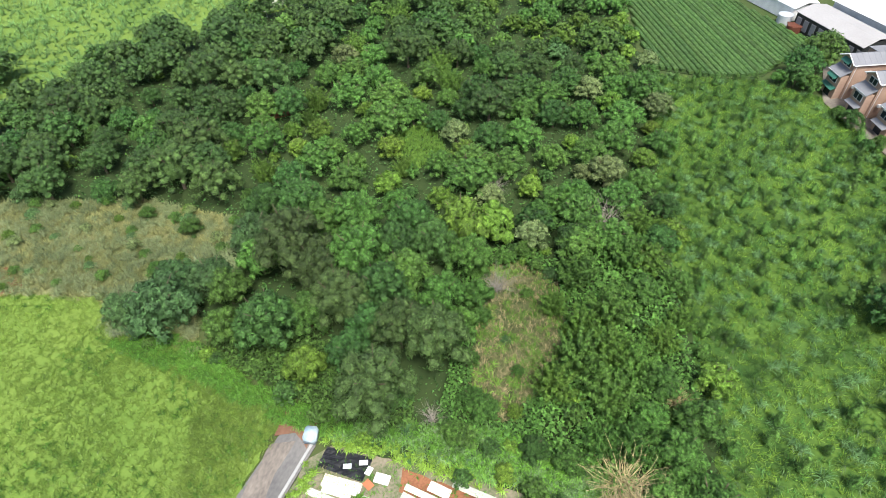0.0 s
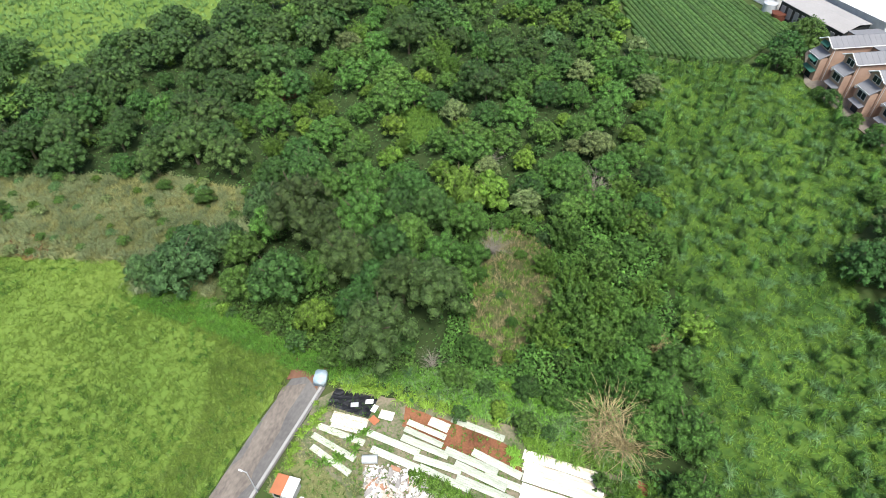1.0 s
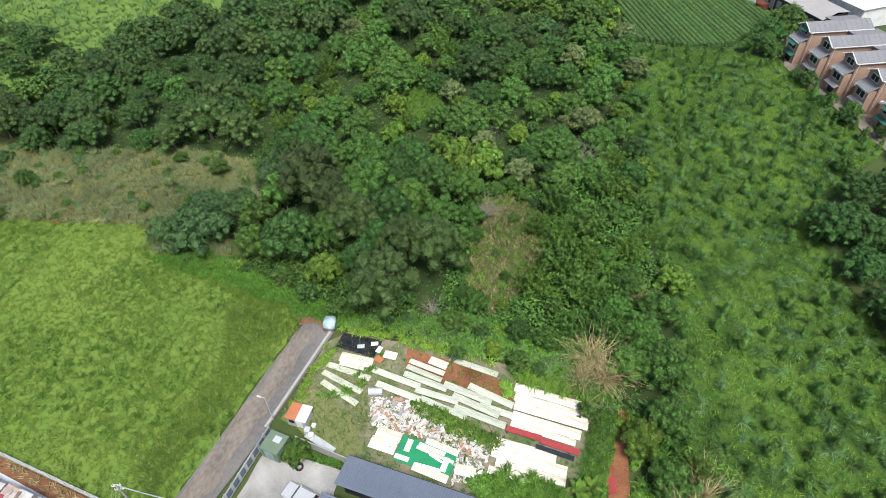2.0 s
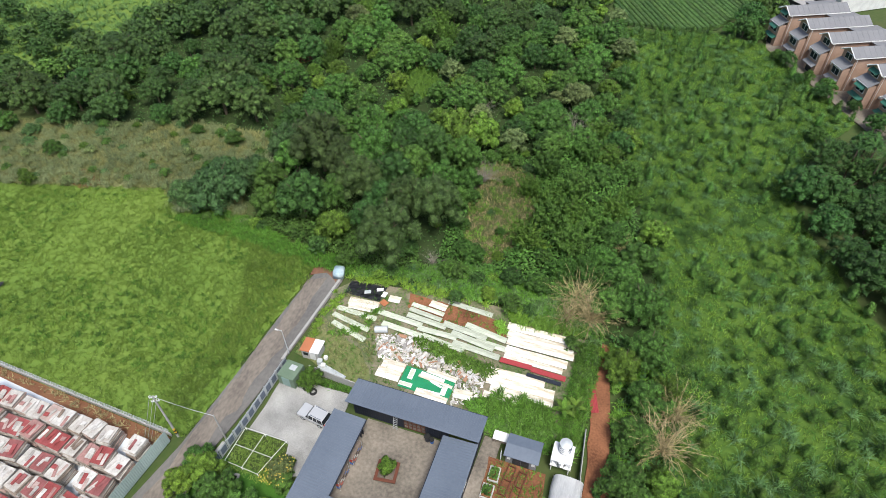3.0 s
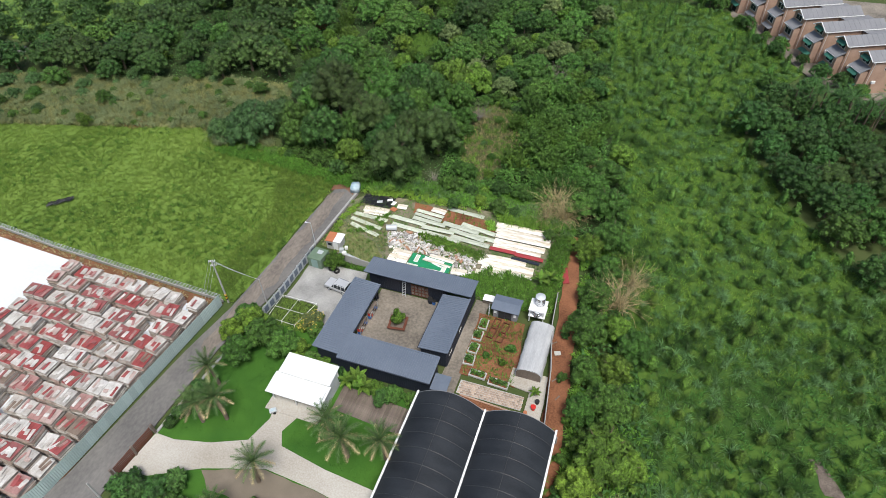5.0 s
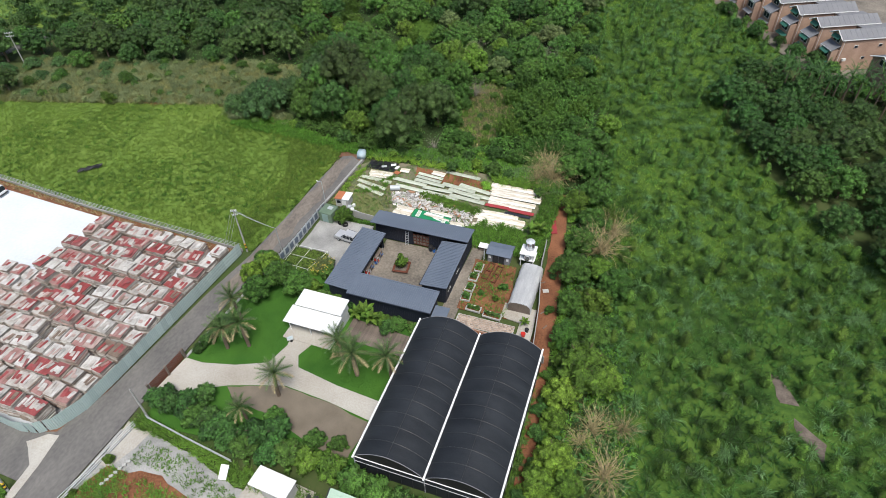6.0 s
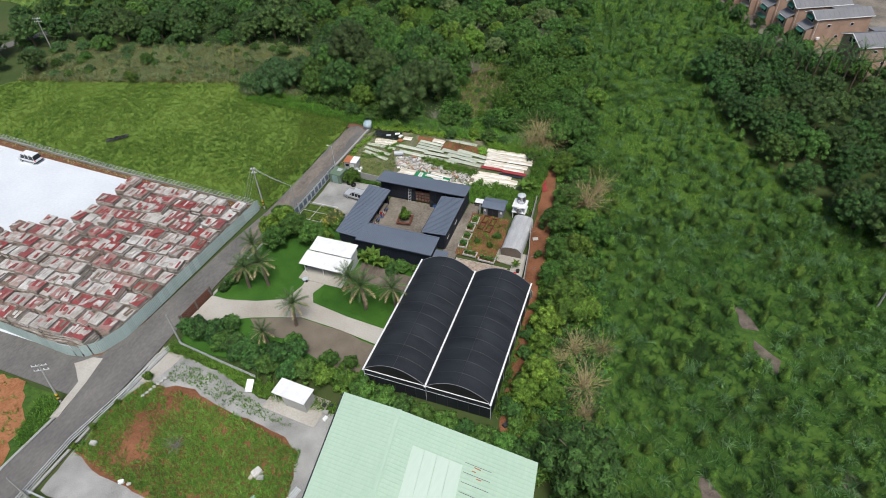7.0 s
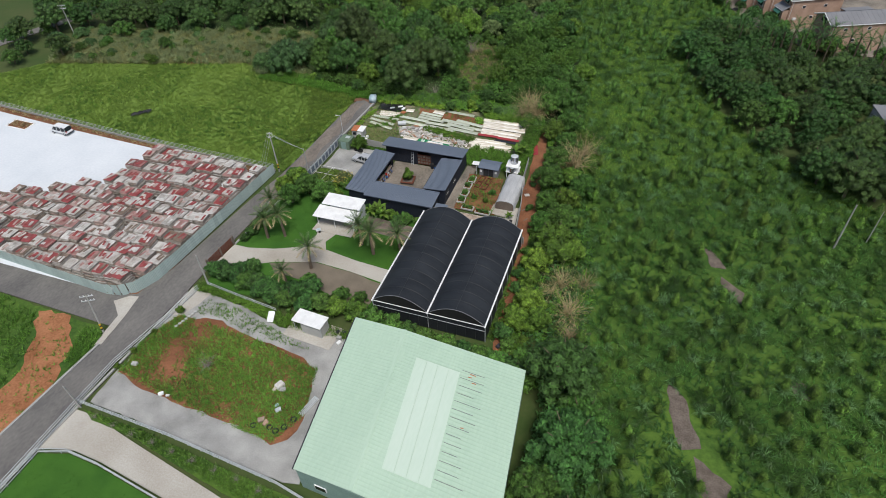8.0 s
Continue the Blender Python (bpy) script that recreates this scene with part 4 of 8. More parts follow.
q = [bm.verts.new((-1.7 * math.cos(math.pi * k / 12), -4.32, 1.88 * max(0, math.sin(math.pi * k / 12)) ** 0.36)) for k in range(13)]
bm.faces.new(q)
part("end_sheet", bm, M["wood"], tun, "brown end sheet")

# terraced houses of salmon brick
def slab(q, thick):
    """A flat sheet with the corners q, some way thick."""
    bm = bmesh.new()
    top = [bm.verts.new(c) for c in q]
    low = [bm.verts.new((c[0], c[1], c[2] - thick)) for c in q]
    bm.faces.new(top)
    bm.faces.new(low[::-1])
    for k in range(4):
        bm.faces.new((top[k], low[k], low[(k + 1) % 4], top[(k + 1) % 4]))
    return bm


def glazed(t, m, w, h, awning):
    """A white-framed window of two panes in the wall that faces -x, with a green awning or none."""
    win = part("window", bevelled(0.12, w, h, 0.02, 1), M["white"], t, m=m)
    for s in (-1, 1):
        part("pane", boxm(-0.07, s * w / 4, 0.1, 0.04, w / 2 - 0.14, h - 0.2), M["glass"], win)
    if awning:
        part("awning", slab([(-0.05, -w / 2 - 0.2, h + 0.25), (-0.05, w / 2 + 0.2, h + 0.25), (-0.85, w / 2 + 0.2, h - 0.4), (-0.85, -w / 2 - 0.2, h - 0.4)], 0.05), M["green"], win, "green ribbed awning")


def town_house(x, y, rz, length=14.0, width=4.4, eave=7.7, ridge=9.0, awn=True, bay=True):
    t = thing("terraced_house", pose(x, y, 0, 0, 0, rz), "salmon brick terraced house with grey gabled roof and white bargeboards", "house", "terraced houses")
    w = width / 2
    bm = bmesh.new()
    ring = [(-w, 0), (w, 0), (w, eave), (0, ridge - 0.15), (-w, eave)]
    ends = [[bm.verts.new((xx, yy, zz)) for yy, zz in ring] for xx in (0, length)]
    bm.faces.new(ends[0])
    bm.faces.new(ends[1][::-1])
    for k in range(5):
        bm.faces.new((ends[0][k], ends[1][k], ends[1][(k + 1) % 5], ends[0][(k + 1) % 5]))
    part("wall", bm, M["brick"], t, "salmon brick wall")
    for s in (-1, 1):
        drop = (ridge - eave) / w * 0.3
        roof = part("roof", slab([(-0.5, 0, ridge), (length + 0.3, 0, ridge), (length + 0.3, s * (w + 0.3), eave - drop + 0.15), (-0.5, s * (w + 0.3), eave - drop + 0.15)], 0.14), M["roofgrey"], t, "grey sheet roof slope")
        for k in range(1, 12):
            xx = -0.5 + (length + 0.8) * k / 12
            bm = bmesh.new()
            rod(bm, (xx, 0, ridge + 0.02), (xx, s * (w + 0.28), eave - drop + 0.17), 0.022, n=3)
            part("rib", bm, M["roofgrey"], roof)
        bm = bmesh.new()
        rod(bm, (-0.52, s * (w + 0.3), eave - drop + 0.06), (-0.52, 0, ridge - 0.06), 0.13, n=4)
        part("bargeboard", bm, M["white"], roof, "white bargeboard")
        part("fascia", boxm(length / 2, s * (w + 0.34), eave - drop - 0.1, length + 0.8, 0.07, 0.2), M["white"], roof, "white fascia")
    # the wider block behind, which joins the houses to a terrace
    part("wall", boxm(length - 2.6, w + 1.7, 0, 6.6, 3.2, eave - 0.5), M["brick"], t)
    part("roof", slab([(length - 6.2, w - 0.1, eave - 0.1), (length + 1, w - 0.1, eave - 0.1), (length + 1, w + 3.4, eave - 0.4), (length - 6.2, w + 3.4, eave - 0.4)], 0.14), M["roofgrey"], t)
    if bay:
        part("bay", boxm(-0.8, 0, 0, 1.6, 3.9, 5.0), M["brick"], t)
        part("bay_roof", slab([(0.0, -2.15, 6.1), (0.0, 2.15, 6.1), (-1.95, 2.15, 5.05), (-1.95, -2.15, 5.05)], 0.12), M["roofgrey"], t, "grey lean-to bay roof")
        part("bay_fascia", boxm(-1.95, 0, 4.9, 0.06, 4.3, 0.16), M["white"], t)
        glazed(t, pose(-1.63, 0, 3.1), 2.4, 1.5, awn)
        part("canopy", slab([(-1.6, -1.9, 2.45), (-1.6, 1.9, 2.45), (-2.6, 1.9, 2.0), (-2.6, -1.9, 2.0)], 0.06), M["green"] if awn else M["roofgrey"], t, "canopy over the garden door")
        part("door", boxm(-1.62, 0.2, 0, 0.08, 1.8, 2.0), M["glass"], t)
    glazed(t, pose(-0.03, 0, 6.3), 2.2, 1.35, awn)
    for xx, zz in ((3.6, 5.4), (6.4, 2.6), (9.4, 5.4)):
        win = part("window", bevelled(0.9, 0.1, 0.7, 0.02, 1), M["white"], t, m=pose(xx, -w - 0.02, zz))
        part("pane", boxm(0, -0.06, 0.07, 0.76, 0.03, 0.56), M["glass"], win)
    part("air_conditioner", bevelled(0.45, 0.85, 0.6, 0.04, 1, 1.6, -w - 0.4, 2.6, 90), M["white"], t, "white air-conditioning unit")
    bm = bmesh.new()
    rod(bm, (0.4, -w - 0.08, 0), (0.4, -w - 0.08, eave - 0.4), 0.05, n=6)
    part("downpipe", bm, M["white"], t, "white downpipe")
    return t


for k, (x, y) in enumerate(((66.0, 104.3), (69.8, 97.8), (73.7, 91.4), (77.4, 85.1), (81.4, 78.5), (85.3, 72.0), (89.2, 65.5))):
    town_house(x + 0.7, y - 0.4, 25, awn=k in (0, 4, 5, 6))
town_house(97.5, 54.0, 22, 14, 7.5, 7.0, 8.6, False, False)
region("town_paving", [(64.4, 100), (67, 94.5), (71, 88), (76, 79), (80, 71), (84, 64), (96, 52), (125, 50), (125, 120), (66, 118)], 0.02, M["yard"], "grey paving round the terraced houses", "pavement")

# barn and sheds beyond the tea rows
def barn(name, pts, z, rise, matr, wallm, label):
    t = thing(name, pose(0, 0, 0), label, "barn")
    mid = Vector((sum(p[0] for p in pts) / 4, sum(p[1] for p in pts) / 4))
    a = ((pts[0][0] + pts[3][0]) / 2, (pts[0][1] + pts[3][1]) / 2)
    b = ((pts[1][0] + pts[2][0]) / 2, (pts[1][1] + pts[2][1]) / 2)
    n = int(math.dist(a, b) / 0.8)
    part("roof", slope(a, b, pts[1], pts[0], z + rise, z, n), matr, t)
    part("roof", slope(b, a, pts[3], pts[2], z + rise, z, n), matr, t)
    for p, q in zip(pts, pts[1:] + pts[:1]):
        f, g = Vector(p).lerp(mid, 0.04), Vector(q).lerp(mid, 0.04)
        rect_wall(t, "wall", f.x, f.y, g.x, g.y, 0, z - 0.05, 0.2, wallm)
    return t


b1 = barn("barn", [(60.0, 135.0), (72.6, 118.6), (79.5, 126.0), (67.2, 141.6)], 4.0, 0.9, M["barnroof"], M["grille"], "long open barn with a pale grey sheet roof")
for k in range(9):
    f = (k + 0.5) / 9
    part("window", boxm(60.3 + 12.6 * f, 134.4 - 16.4 * f, 0.6, 1.4, 0.1, 2.6, -52.4), M["roofgrey"], b1)
barn("white_warehouse", [(68, 142), (82, 125), (120, 150), (100, 175)], 5.0, 1.2, M["white"], M["white"], "large warehouse with a bright white roof")
barn("white_warehouse", [(40, 160), (60, 137.5), (66, 143), (58, 170)], 3.5, 0.8, M["white"], M["white"], "low shed with a bright white roof")
wt = thing("round_water_tank", pose(58.3, 136.6, 0), "round galvanised steel water tank", "water tank")
bm = bmesh.new()
rod(bm, (0, 0, 0), (0, 0, 2.4), 1.7, n=28)
part("body", bm, M["steel"], wt)
bm = bmesh.new()
rod(bm, (0, 0, 2.4), (0, 0, 2.75), 1.75, 0.2, 28)
part("lid", bm, M["steel"], wt)
wt2 = thing("rusty_tank", pose(60.4, 132.9, 0), "low rusty red tank beside the barn", "tank")
bm = bmesh.new()
rod(bm, (0, 0, 0), (0, 0, 1.5), 1.7, n=20)
part("body", bm, M["redwood"], wt2)
for k in range(6):
    part("plank", boxm(-1.4 + k * 0.56, 0, 1.5, 0.5, 2.6, 0.08, rng.uniform(-4, 4)), M["redwood"], wt2)

# grey house at the edge of the eastern trees
gb = thing("grey_house", pose(104.5, 4.5, 0, 0, 0, 10), "pale grey rendered house wall with white windows", "house")
part("wall", boxm(3.0, 3.0, 0, 6.5, 12, 6.0), M["barnroof"], gb)
part("roof", bevelled(7.0, 12.6, 0.3, 0.05, 1, 3.0, 3.0, 6.0), M["roofgrey"], gb)
for z in (1.2, 3.9):
    for y in (-1.0, 3.0, 7.0):
        w2 = part("window", boxm(-0.28, y, z, 0.1, 1.3, 1.3), M["white"], gb)
        part("pane", boxm(-0.34, y, z + 0.08, 0.04, 1.14, 1.14), M["glass"], w2)


# ---- vehicles ----
def car(name, m, label, L, W, H, paint, bonnet, glass_top, van=False):
    t = thing(name, m, label, "car" if not van else "van")
    prof = [(-L / 2, 0.45), (-L / 2, 0.95), (-L / 2 + 0.12, 1.02), (L / 2 - 0.1 - bonnet * 0.05, 0.98 if not van else 1.05), (L / 2, 0.78), (L / 2, 0.42)]
    bm = bmesh.new()
    lo = [bm.verts.new((x, -W / 2, z)) for x, z in prof]
    f = bm.faces.new(lo)
    ex = bmesh.ops.extrude_face_region(bm, geom=[f])
    bmesh.ops.translate(bm, vec=(0, W, 0), verts=[v for v in ex["geom"] if isinstance(v, bmesh.types.BMVert)])
    bmesh.ops.bevel(bm, geom=bm.edges[:], offset=0.06, segments=2, affect="EDGES")
    body = part("body", bm, paint, t, smooth=False)
    # cabin: window band and roof
    x0, x1 = -L / 2 + 0.08, L / 2 - bonnet
    bm = bmesh.new()
    lowr = [(x0, -W / 2 + 0.04), (x1, -W / 2 + 0.04), (x1, W / 2 - 0.04), (x0, W / 2 - 0.04)]
    upr = [(x0 + 0.2, -W / 2 + 0.16), (x1 - glass_top, -W / 2 + 0.16), (x1 - glass_top, W / 2 - 0.16), (x0 + 0.2, W / 2 - 0.16)]
    a = [bm.verts.new((*p, 0.98)) for p in lowr]
    b = [bm.verts.new((*p, H - 0.1)) for p in upr]
    bm.faces.new(a)
    bm.faces.new(b)
    for k in range(4):
        bm.faces.new((a[k], a[(k + 1) % 4], b[(k + 1) % 4], b[k]))
    part("glazing", bm, M["glass"], t, "dark glass")
    rx = (x0 + 0.2 + x1 - glass_top) / 2
    rl = (x1 - glass_top) - (x0 + 0.2)
    roof = part("roof", bevelled(rl + 0.06, W - 0.26, 0.12, 0.05, 2, rx, 0, H - 0.12), paint, t)
    for s in (-1, 1):
        part("roof_rail", boxm(rx, s * (W / 2 - 0.22), H, rl * 0.8, 0.05, 0.05), M["chrome"], roof)
        for f in (0.0, 0.36, 0.7, 1.0):
            xx = x0 + 0.12 + (x1 - x0 - 0.3 - glass_top * 0.5) * f
            bm = bmesh.new()
            rod(bm, (xx, s * (W / 2 - 0.04), 0.98), (xx + (0.12 if f < 0.5 else -0.1), s * (W / 2 - 0.15), H - 0.08), 0.05, n=4)
            part("pillar", bm, paint, t)
    for x in (-L / 2 + 0.8, L / 2 - 0.85):
        for s in (-1, 1):
            bm = bmesh.new()
            rod(bm, (x, s * (W / 2 - 0.2), 0.34), (x, s * (W / 2 + 0.02), 0.34), 0.34, n=18)
            wheel = part("wheel", bm, M["tyre"], t)
            bm = bmesh.new()
            rod(bm, (x, s * (W / 2 + 0.0), 0.34), (x, s * (W / 2 + 0.035), 0.34), 0.2, n=14)
            part("rim", bm, M["steel"], wheel)
    for s in (-1, 1):
        part("headlight", bevelled(0.08, 0.35, 0.16, 0.02, 1, L / 2 - 0.01, s * (W / 2 - 0.3), 0.68), M["chrome"], t)
        part("tail_light", boxm(-L / 2 - 0.0, s * (W / 2 - 0.12), 0.8, 0.06, 0.14, 0.4), M["redp"], t)
        part("mirror", bevelled(0.14, 0.2, 0.14, 0.03, 1, x1 - 0.25, s * (W / 2 + 0.1), 1.0), paint, t)
    part("bumper", bevelled(0.14, W - 0.05, 0.22, 0.04, 1, L / 2 + 0.02, 0, 0.36), M["grille"], t)
    part("bumper", bevelled(0.14, W - 0.05, 0.22, 0.04, 1, -L / 2 - 0.02, 0, 0.36), M["grille"], t)
    if not van:
        bm = bmesh.new()
        rod(bm, (-L / 2 - 0.1, 0.1, 0.95), (-L / 2 - 0.3, 0.1, 0.95), 0.33, n=16)
        part("spare_wheel", bm, M["tyre"], t, "spare wheel on the tailgate")
    return t


car("estate_car", pose(8.5, -24.5, 0.03, 0, 0, 172), "silver-white off-road estate car parked on gravel", 4.2, 1.78, 1.72, M["carsilver"], 1.35, 0.55)
car("minibus", pose(-62.0, -32.9, 0.04, 0, 0, 178), "white minibus parked on the concrete yard", 5.0, 1.9, 1.95, M["carwhite"], 0.75, 0.6, True)

# ---- trees ----
def fine(name, kind, label, r, h, base, n, leafn, lobe, size, material, group="woodland trees", limbs=5, lean=0.0, flat=0.8, droop=0.0, spread=0.55, detail=2, split=1.7):
    lobes = dome_lobes(r, h, base, n, lobe, flat, split)
    return tree_kind(name, label, kind, [crown_mesh("crown", lobes, leafn, size, M[material], droop, spread, detail)], trunk_mesh("trunk", h, r * 0.05 + 0.05, limbs, r * 0.5, M["bark"], lean), group)


def set_of(k, grow, detail, dome="leaf_olive"):
    """The woodland's species; k scales the number of leaves, grow their size; dome: the foliage of the round-headed ones."""
    def n(a):
        return int(a * k)
    return {
        "olive": [fine("broadleaf_tree", "tree", "round-headed olive-green tree with cauliflower-like heaps of foliage", r, h, 1.6, m, n(6500), lobe, 0.34 * grow, dome, spread=0.45, detail=detail, split=1.2) for r, h, m, lobe in ((5.2, 9.0, 34, 1.3), (4.4, 8.0, 26, 1.25), (5.8, 9.6, 42, 1.35))],
        "dark": [fine("broadleaf_tree", "tree", "dense dark green glossy broadleaf tree", r, h, 1.0, m, n(5200), 1.3, 0.42 * grow, "leaf_dark", detail=detail) for r, h, m in ((4.8, 7.6, 28), (4.0, 6.6, 20))],
        "mid": [fine("broadleaf_tree", "tree", "mid-green woodland tree with an uneven crown", r, h, 0.8, m, n(5000), 1.2, 0.42 * grow, "leaf_mid", detail=detail) for r, h, m in ((4.3, 6.8, 26), (3.6, 5.8, 18), (5.0, 7.4, 32))],
        "bright": [fine("broadleaf_tree", "tree", "bright yellow-green leafy tree", r, h, 0.5, m, n(4200), 1.05, 0.44 * grow, mat, detail=detail) for r, h, m, mat in ((3.6, 5.6, 20, "leaf_bright"), (2.8, 4.6, 14, "leaf_lime"))],
        "teal": [fine("bushy_tree", "tree", "blue-green bushy tree, low and spreading", 4.4, 4.8, 0.2, 26, n(5000), 1.25, 0.36 * grow, "leaf_teal", detail=detail)],
        "pale": [fine("broadleaf_tree", "tree", "pale yellow-green tree in open leaf", 3.4, 5.8, 1.4, 20, n(3000), 1.0, 0.42 * grow, "leaf_pale", detail=detail)],
    }


CLOSE = set_of(0.9, 0.77, 1)
OLIVE, DARK, MID, BRIGHT, TEAL, PALE = (CLOSE[k] for k in ("olive", "dark", "mid", "bright", "teal", "pale"))
SHRUB = [fine("garden_shrub", "shrub", "dense dark green garden shrub", 1.7, 2.4, 0.1, 10, 1300, 0.75, 0.32, "leaf_dark", "garden shrubs", 4, detail=1), fine("garden_shrub", "shrub", "light green leafy garden shrub", 1.6, 2.6, 0.2, 10, 1200, 0.7, 0.32, "leaf_mid", "garden shrubs", 4, detail=1), fine("garden_shrub", "shrub", "bright green citrus bush", 1.5, 2.5, 0.3, 9, 1200, 0.7, 0.32, "leaf_bright", "garden shrubs", 4, detail=1)]


def bamboo_kind(material, label, n=24):
    """Culms that lean out of one foot, each a plume of narrow drooping leaves."""
    lobes, bm = [], bmesh.new()
    for k in range(n):
        a, q = k * 2.39996, math.sqrt((k + 0.5) / n)
        hh = rng.uniform(4.2, 6.6) * (1.12 - 0.45 * q)
        for f in (0.3, 0.5, 0.68, 0.84, 0.97, 1.08):
            out = q * (1.5 + 1.7 * f ** 2) + max(0.0, f - 0.8) * 0.8
            lobes.append((out * math.cos(a), out * math.sin(a), hh * min(f, 1.02), 0.62 * (1.2 - 0.8 * f), 1.15))
        rod(bm, (q * 0.8 * math.cos(a), q * 0.8 * math.sin(a), -0.1), (q * 2.3 * math.cos(a), q * 2.3 * math.sin(a), hh * 0.8), 0.05, 0.02, 4)
    t = thing("bamboo_clump", pose(0, 0, 0), label, "bamboo", "bamboo clumps")
    part("stand", finish(bm, "stand", M["bark"]), None, t)
    part("crown", crown_mesh("crown", lobes, 5200, 0.38, M[material], 0.25, 0.75, 1, 0.6, 0.34), None, t)
    return t


BAMBOO = [bamboo_kind("leaf_bamboo", "feathery mid-green bamboo clump"), bamboo_kind("leaf_sapling", "feathery light green bamboo clump")]


def twig_kind(name, label, material, n, h, r, w):
    """A bare or withered spray of branching twigs."""
    v, f = [], []
    for k in range(n):
        a, e = rng.uniform(0, 6.283), rng.uniform(0.15, 1.0)
        p = Vector((0, 0, rng.uniform(0, h * 0.25)))
        d = Vector((math.cos(a) * e, math.sin(a) * e, rng.uniform(0.5, 1.2)))
        for s in range(4):
            q = p + d * (r / 3.2)
            side = Vector((-d.y, d.x, 0)).normalized() * w * (1 - s * 0.2)
            i = len(v)
            v += [p - side, p + side, q + side * 0.7, q - side * 0.7]
            f.append((i, i + 1, i + 2, i + 3))
            for b in range(3):
                tip = q + Vector((rng.normal() * 0.5, rng.normal() * 0.5, rng.uniform(-0.2, 0.6))) * r * 0.28
                j = len(v)
                v += [q - side * 0.5, q + side * 0.5, tip]
                f.append((j, j + 1, j + 2))
            p, d = q, (d + Vector((rng.normal() * 0.3, rng.normal() * 0.3, -0.22))).normalized() * d.length
    t = thing(name, pose(0, 0, 0), label, "tree", "withered clumps")
    part("branching", from_arrays("branching", [tuple(c) for c in v], f, M[material]), None, t)
    return t


DEAD = twig_kind("bare_tree", "bare grey tree with fine bleached twigs", "deadwood", 70, 3.0, 3.6, 0.04)
WITHERED = twig_kind("withered_bamboo", "withered straw-brown bamboo spray", "dry", 110, 2.0, 3.4, 0.05)

# the near woodland edge, tree by tree
for kind, x, y, s in ((OLIVE[0], 6.4, 4.6, 1.05), (DARK[1], 0.5, 14.5, 0.9), (MID[0], -7.6, 13.5, 0.85), (OLIVE[1], -9.5, 20, 0.95), (MID[1], -19.5, 20.5, 1.0), (DARK[0], 0.5, 20, 1.0), (MID[0], 8.6, 22.5, 0.9), (DARK[1], -1, 29.5, 1.0), (MID[1], 12.6, 19.6, 0.7), (TEAL[0], -24.6, 15.4, 1.0), (MID[0], -14, 30, 1.0), (DARK[1], 4, 31.5, 1.0), (MID[2], 10, 31, 0.8), (DARK[1], -25.5, 32, 0.9), (MID[0], 17.5, 43.5, 0.8), (DARK[1], 24, 40, 0.85), (MID[1], 35, 33, 0.8), (DARK[1], 36.5, 44, 0.8), (BAMBOO[0], 35.5, 20, 0.9), (BAMBOO[1], 23.5, 27, 0.7), (MID[1], 38, 13, 0.7), (BAMBOO[0], 33, 8, 0.8), (MID[1], 30, 5, 0.6), (OLIVE[1], 11, 14, 1.1), (OLIVE[2], 5.5, 14.5, 0.8), (OLIVE[0], -3.6, 16, 0.95), (OLIVE[2], -14.5, 22.5, 1.1), (DARK[0], -11.5, 9.6, 1.05), (MID[1], -17.5, 8, 0.9), (BRIGHT[1], -4.2, 6.0, 1.05), (DARK[1], 0.6, 9.5, 0.85), (MID[2], -5.2, 25, 1.1), (MID[0], 2.5, 24, 1.0), (MID[1], -20.8, 14, 0.95), (TEAL[0], -27.7, 8.4, 1.35), (TEAL[0], -23.5, 25.5, 1.1), (TEAL[0], -30.5, 14, 0.9), (TEAL[0], -33.5, 6.6, 0.8), (MID[2], -9.5, 33, 1.0), (DARK[0], -19, 33, 1.0), (BRIGHT[0], 6.8, 36.5, 1.35), (BRIGHT[1], 11.3, 39, 1.3), (DARK[0], -1, 35, 0.9), (MID[1], 13, 25, 0.7), (PALE[0], 17.5, 39, 0.9),
                      (MID[1], 18.9, 8.0, 0.62), (MID[1], 16.4, 4.2, 0.5), (BRIGHT[1], 23.4, 1.4, 0.5), (DARK[1], 26, 5.2, 0.5),
                      (BAMBOO[0], 25.4, 33, 1.0), (BAMBOO[0], 31.1, 27.5, 1.1), (BAMBOO[0], 28.6, 18.8, 1.1), (BAMBOO[1], 26.2, 13.6, 0.95), (BAMBOO[0], 33.2, 14.2, 1.1), (BAMBOO[1], 32, 21, 1.0), (BAMBOO[0], 31.8, 39, 1.0), (BAMBOO[1], 28, 24, 0.9), (PALE[0], 26, 58, 1.05), (MID[0], 22, 50, 0.9), (MID[0], 38.5, 18.5, 0.7), (BAMBOO[1], 38.2, 25, 0.8),
                      (MID[1], 43.4, 14, 0.9), (MID[0], 41.4, 9.0, 0.85), (MID[2], 45.0, 4.2, 0.85), (MID[1], 40.5, 3.6, 0.85), (MID[2], 46.4, -3.2, 0.75), (BRIGHT[0], 43.6, -6.0, 0.8), (BAMBOO[0], 36.4, 8.6, 0.9), (MID[1], 47, -10, 0.8), (MID[0], 46.2, -15.6, 0.7), (BAMBOO[1], 49.5, -8, 0.7)):
    plant(kind, x, y, s, sz=s * (1.25 if x < 16 and y < 40 else 1.05))
for x, y, s in ((45.8, -22.3, 0.8), (49.9, -20.8, 0.85), (52.4, -23.4, 0.7), (50.2, -28.0, 0.85), (47.1, -29.2, 0.7), (50.3, -33.6, 0.8), (47.4, -35, 0.6)):
    plant((BRIGHT + MID)[int(rng.integers(4))], x, y, s)
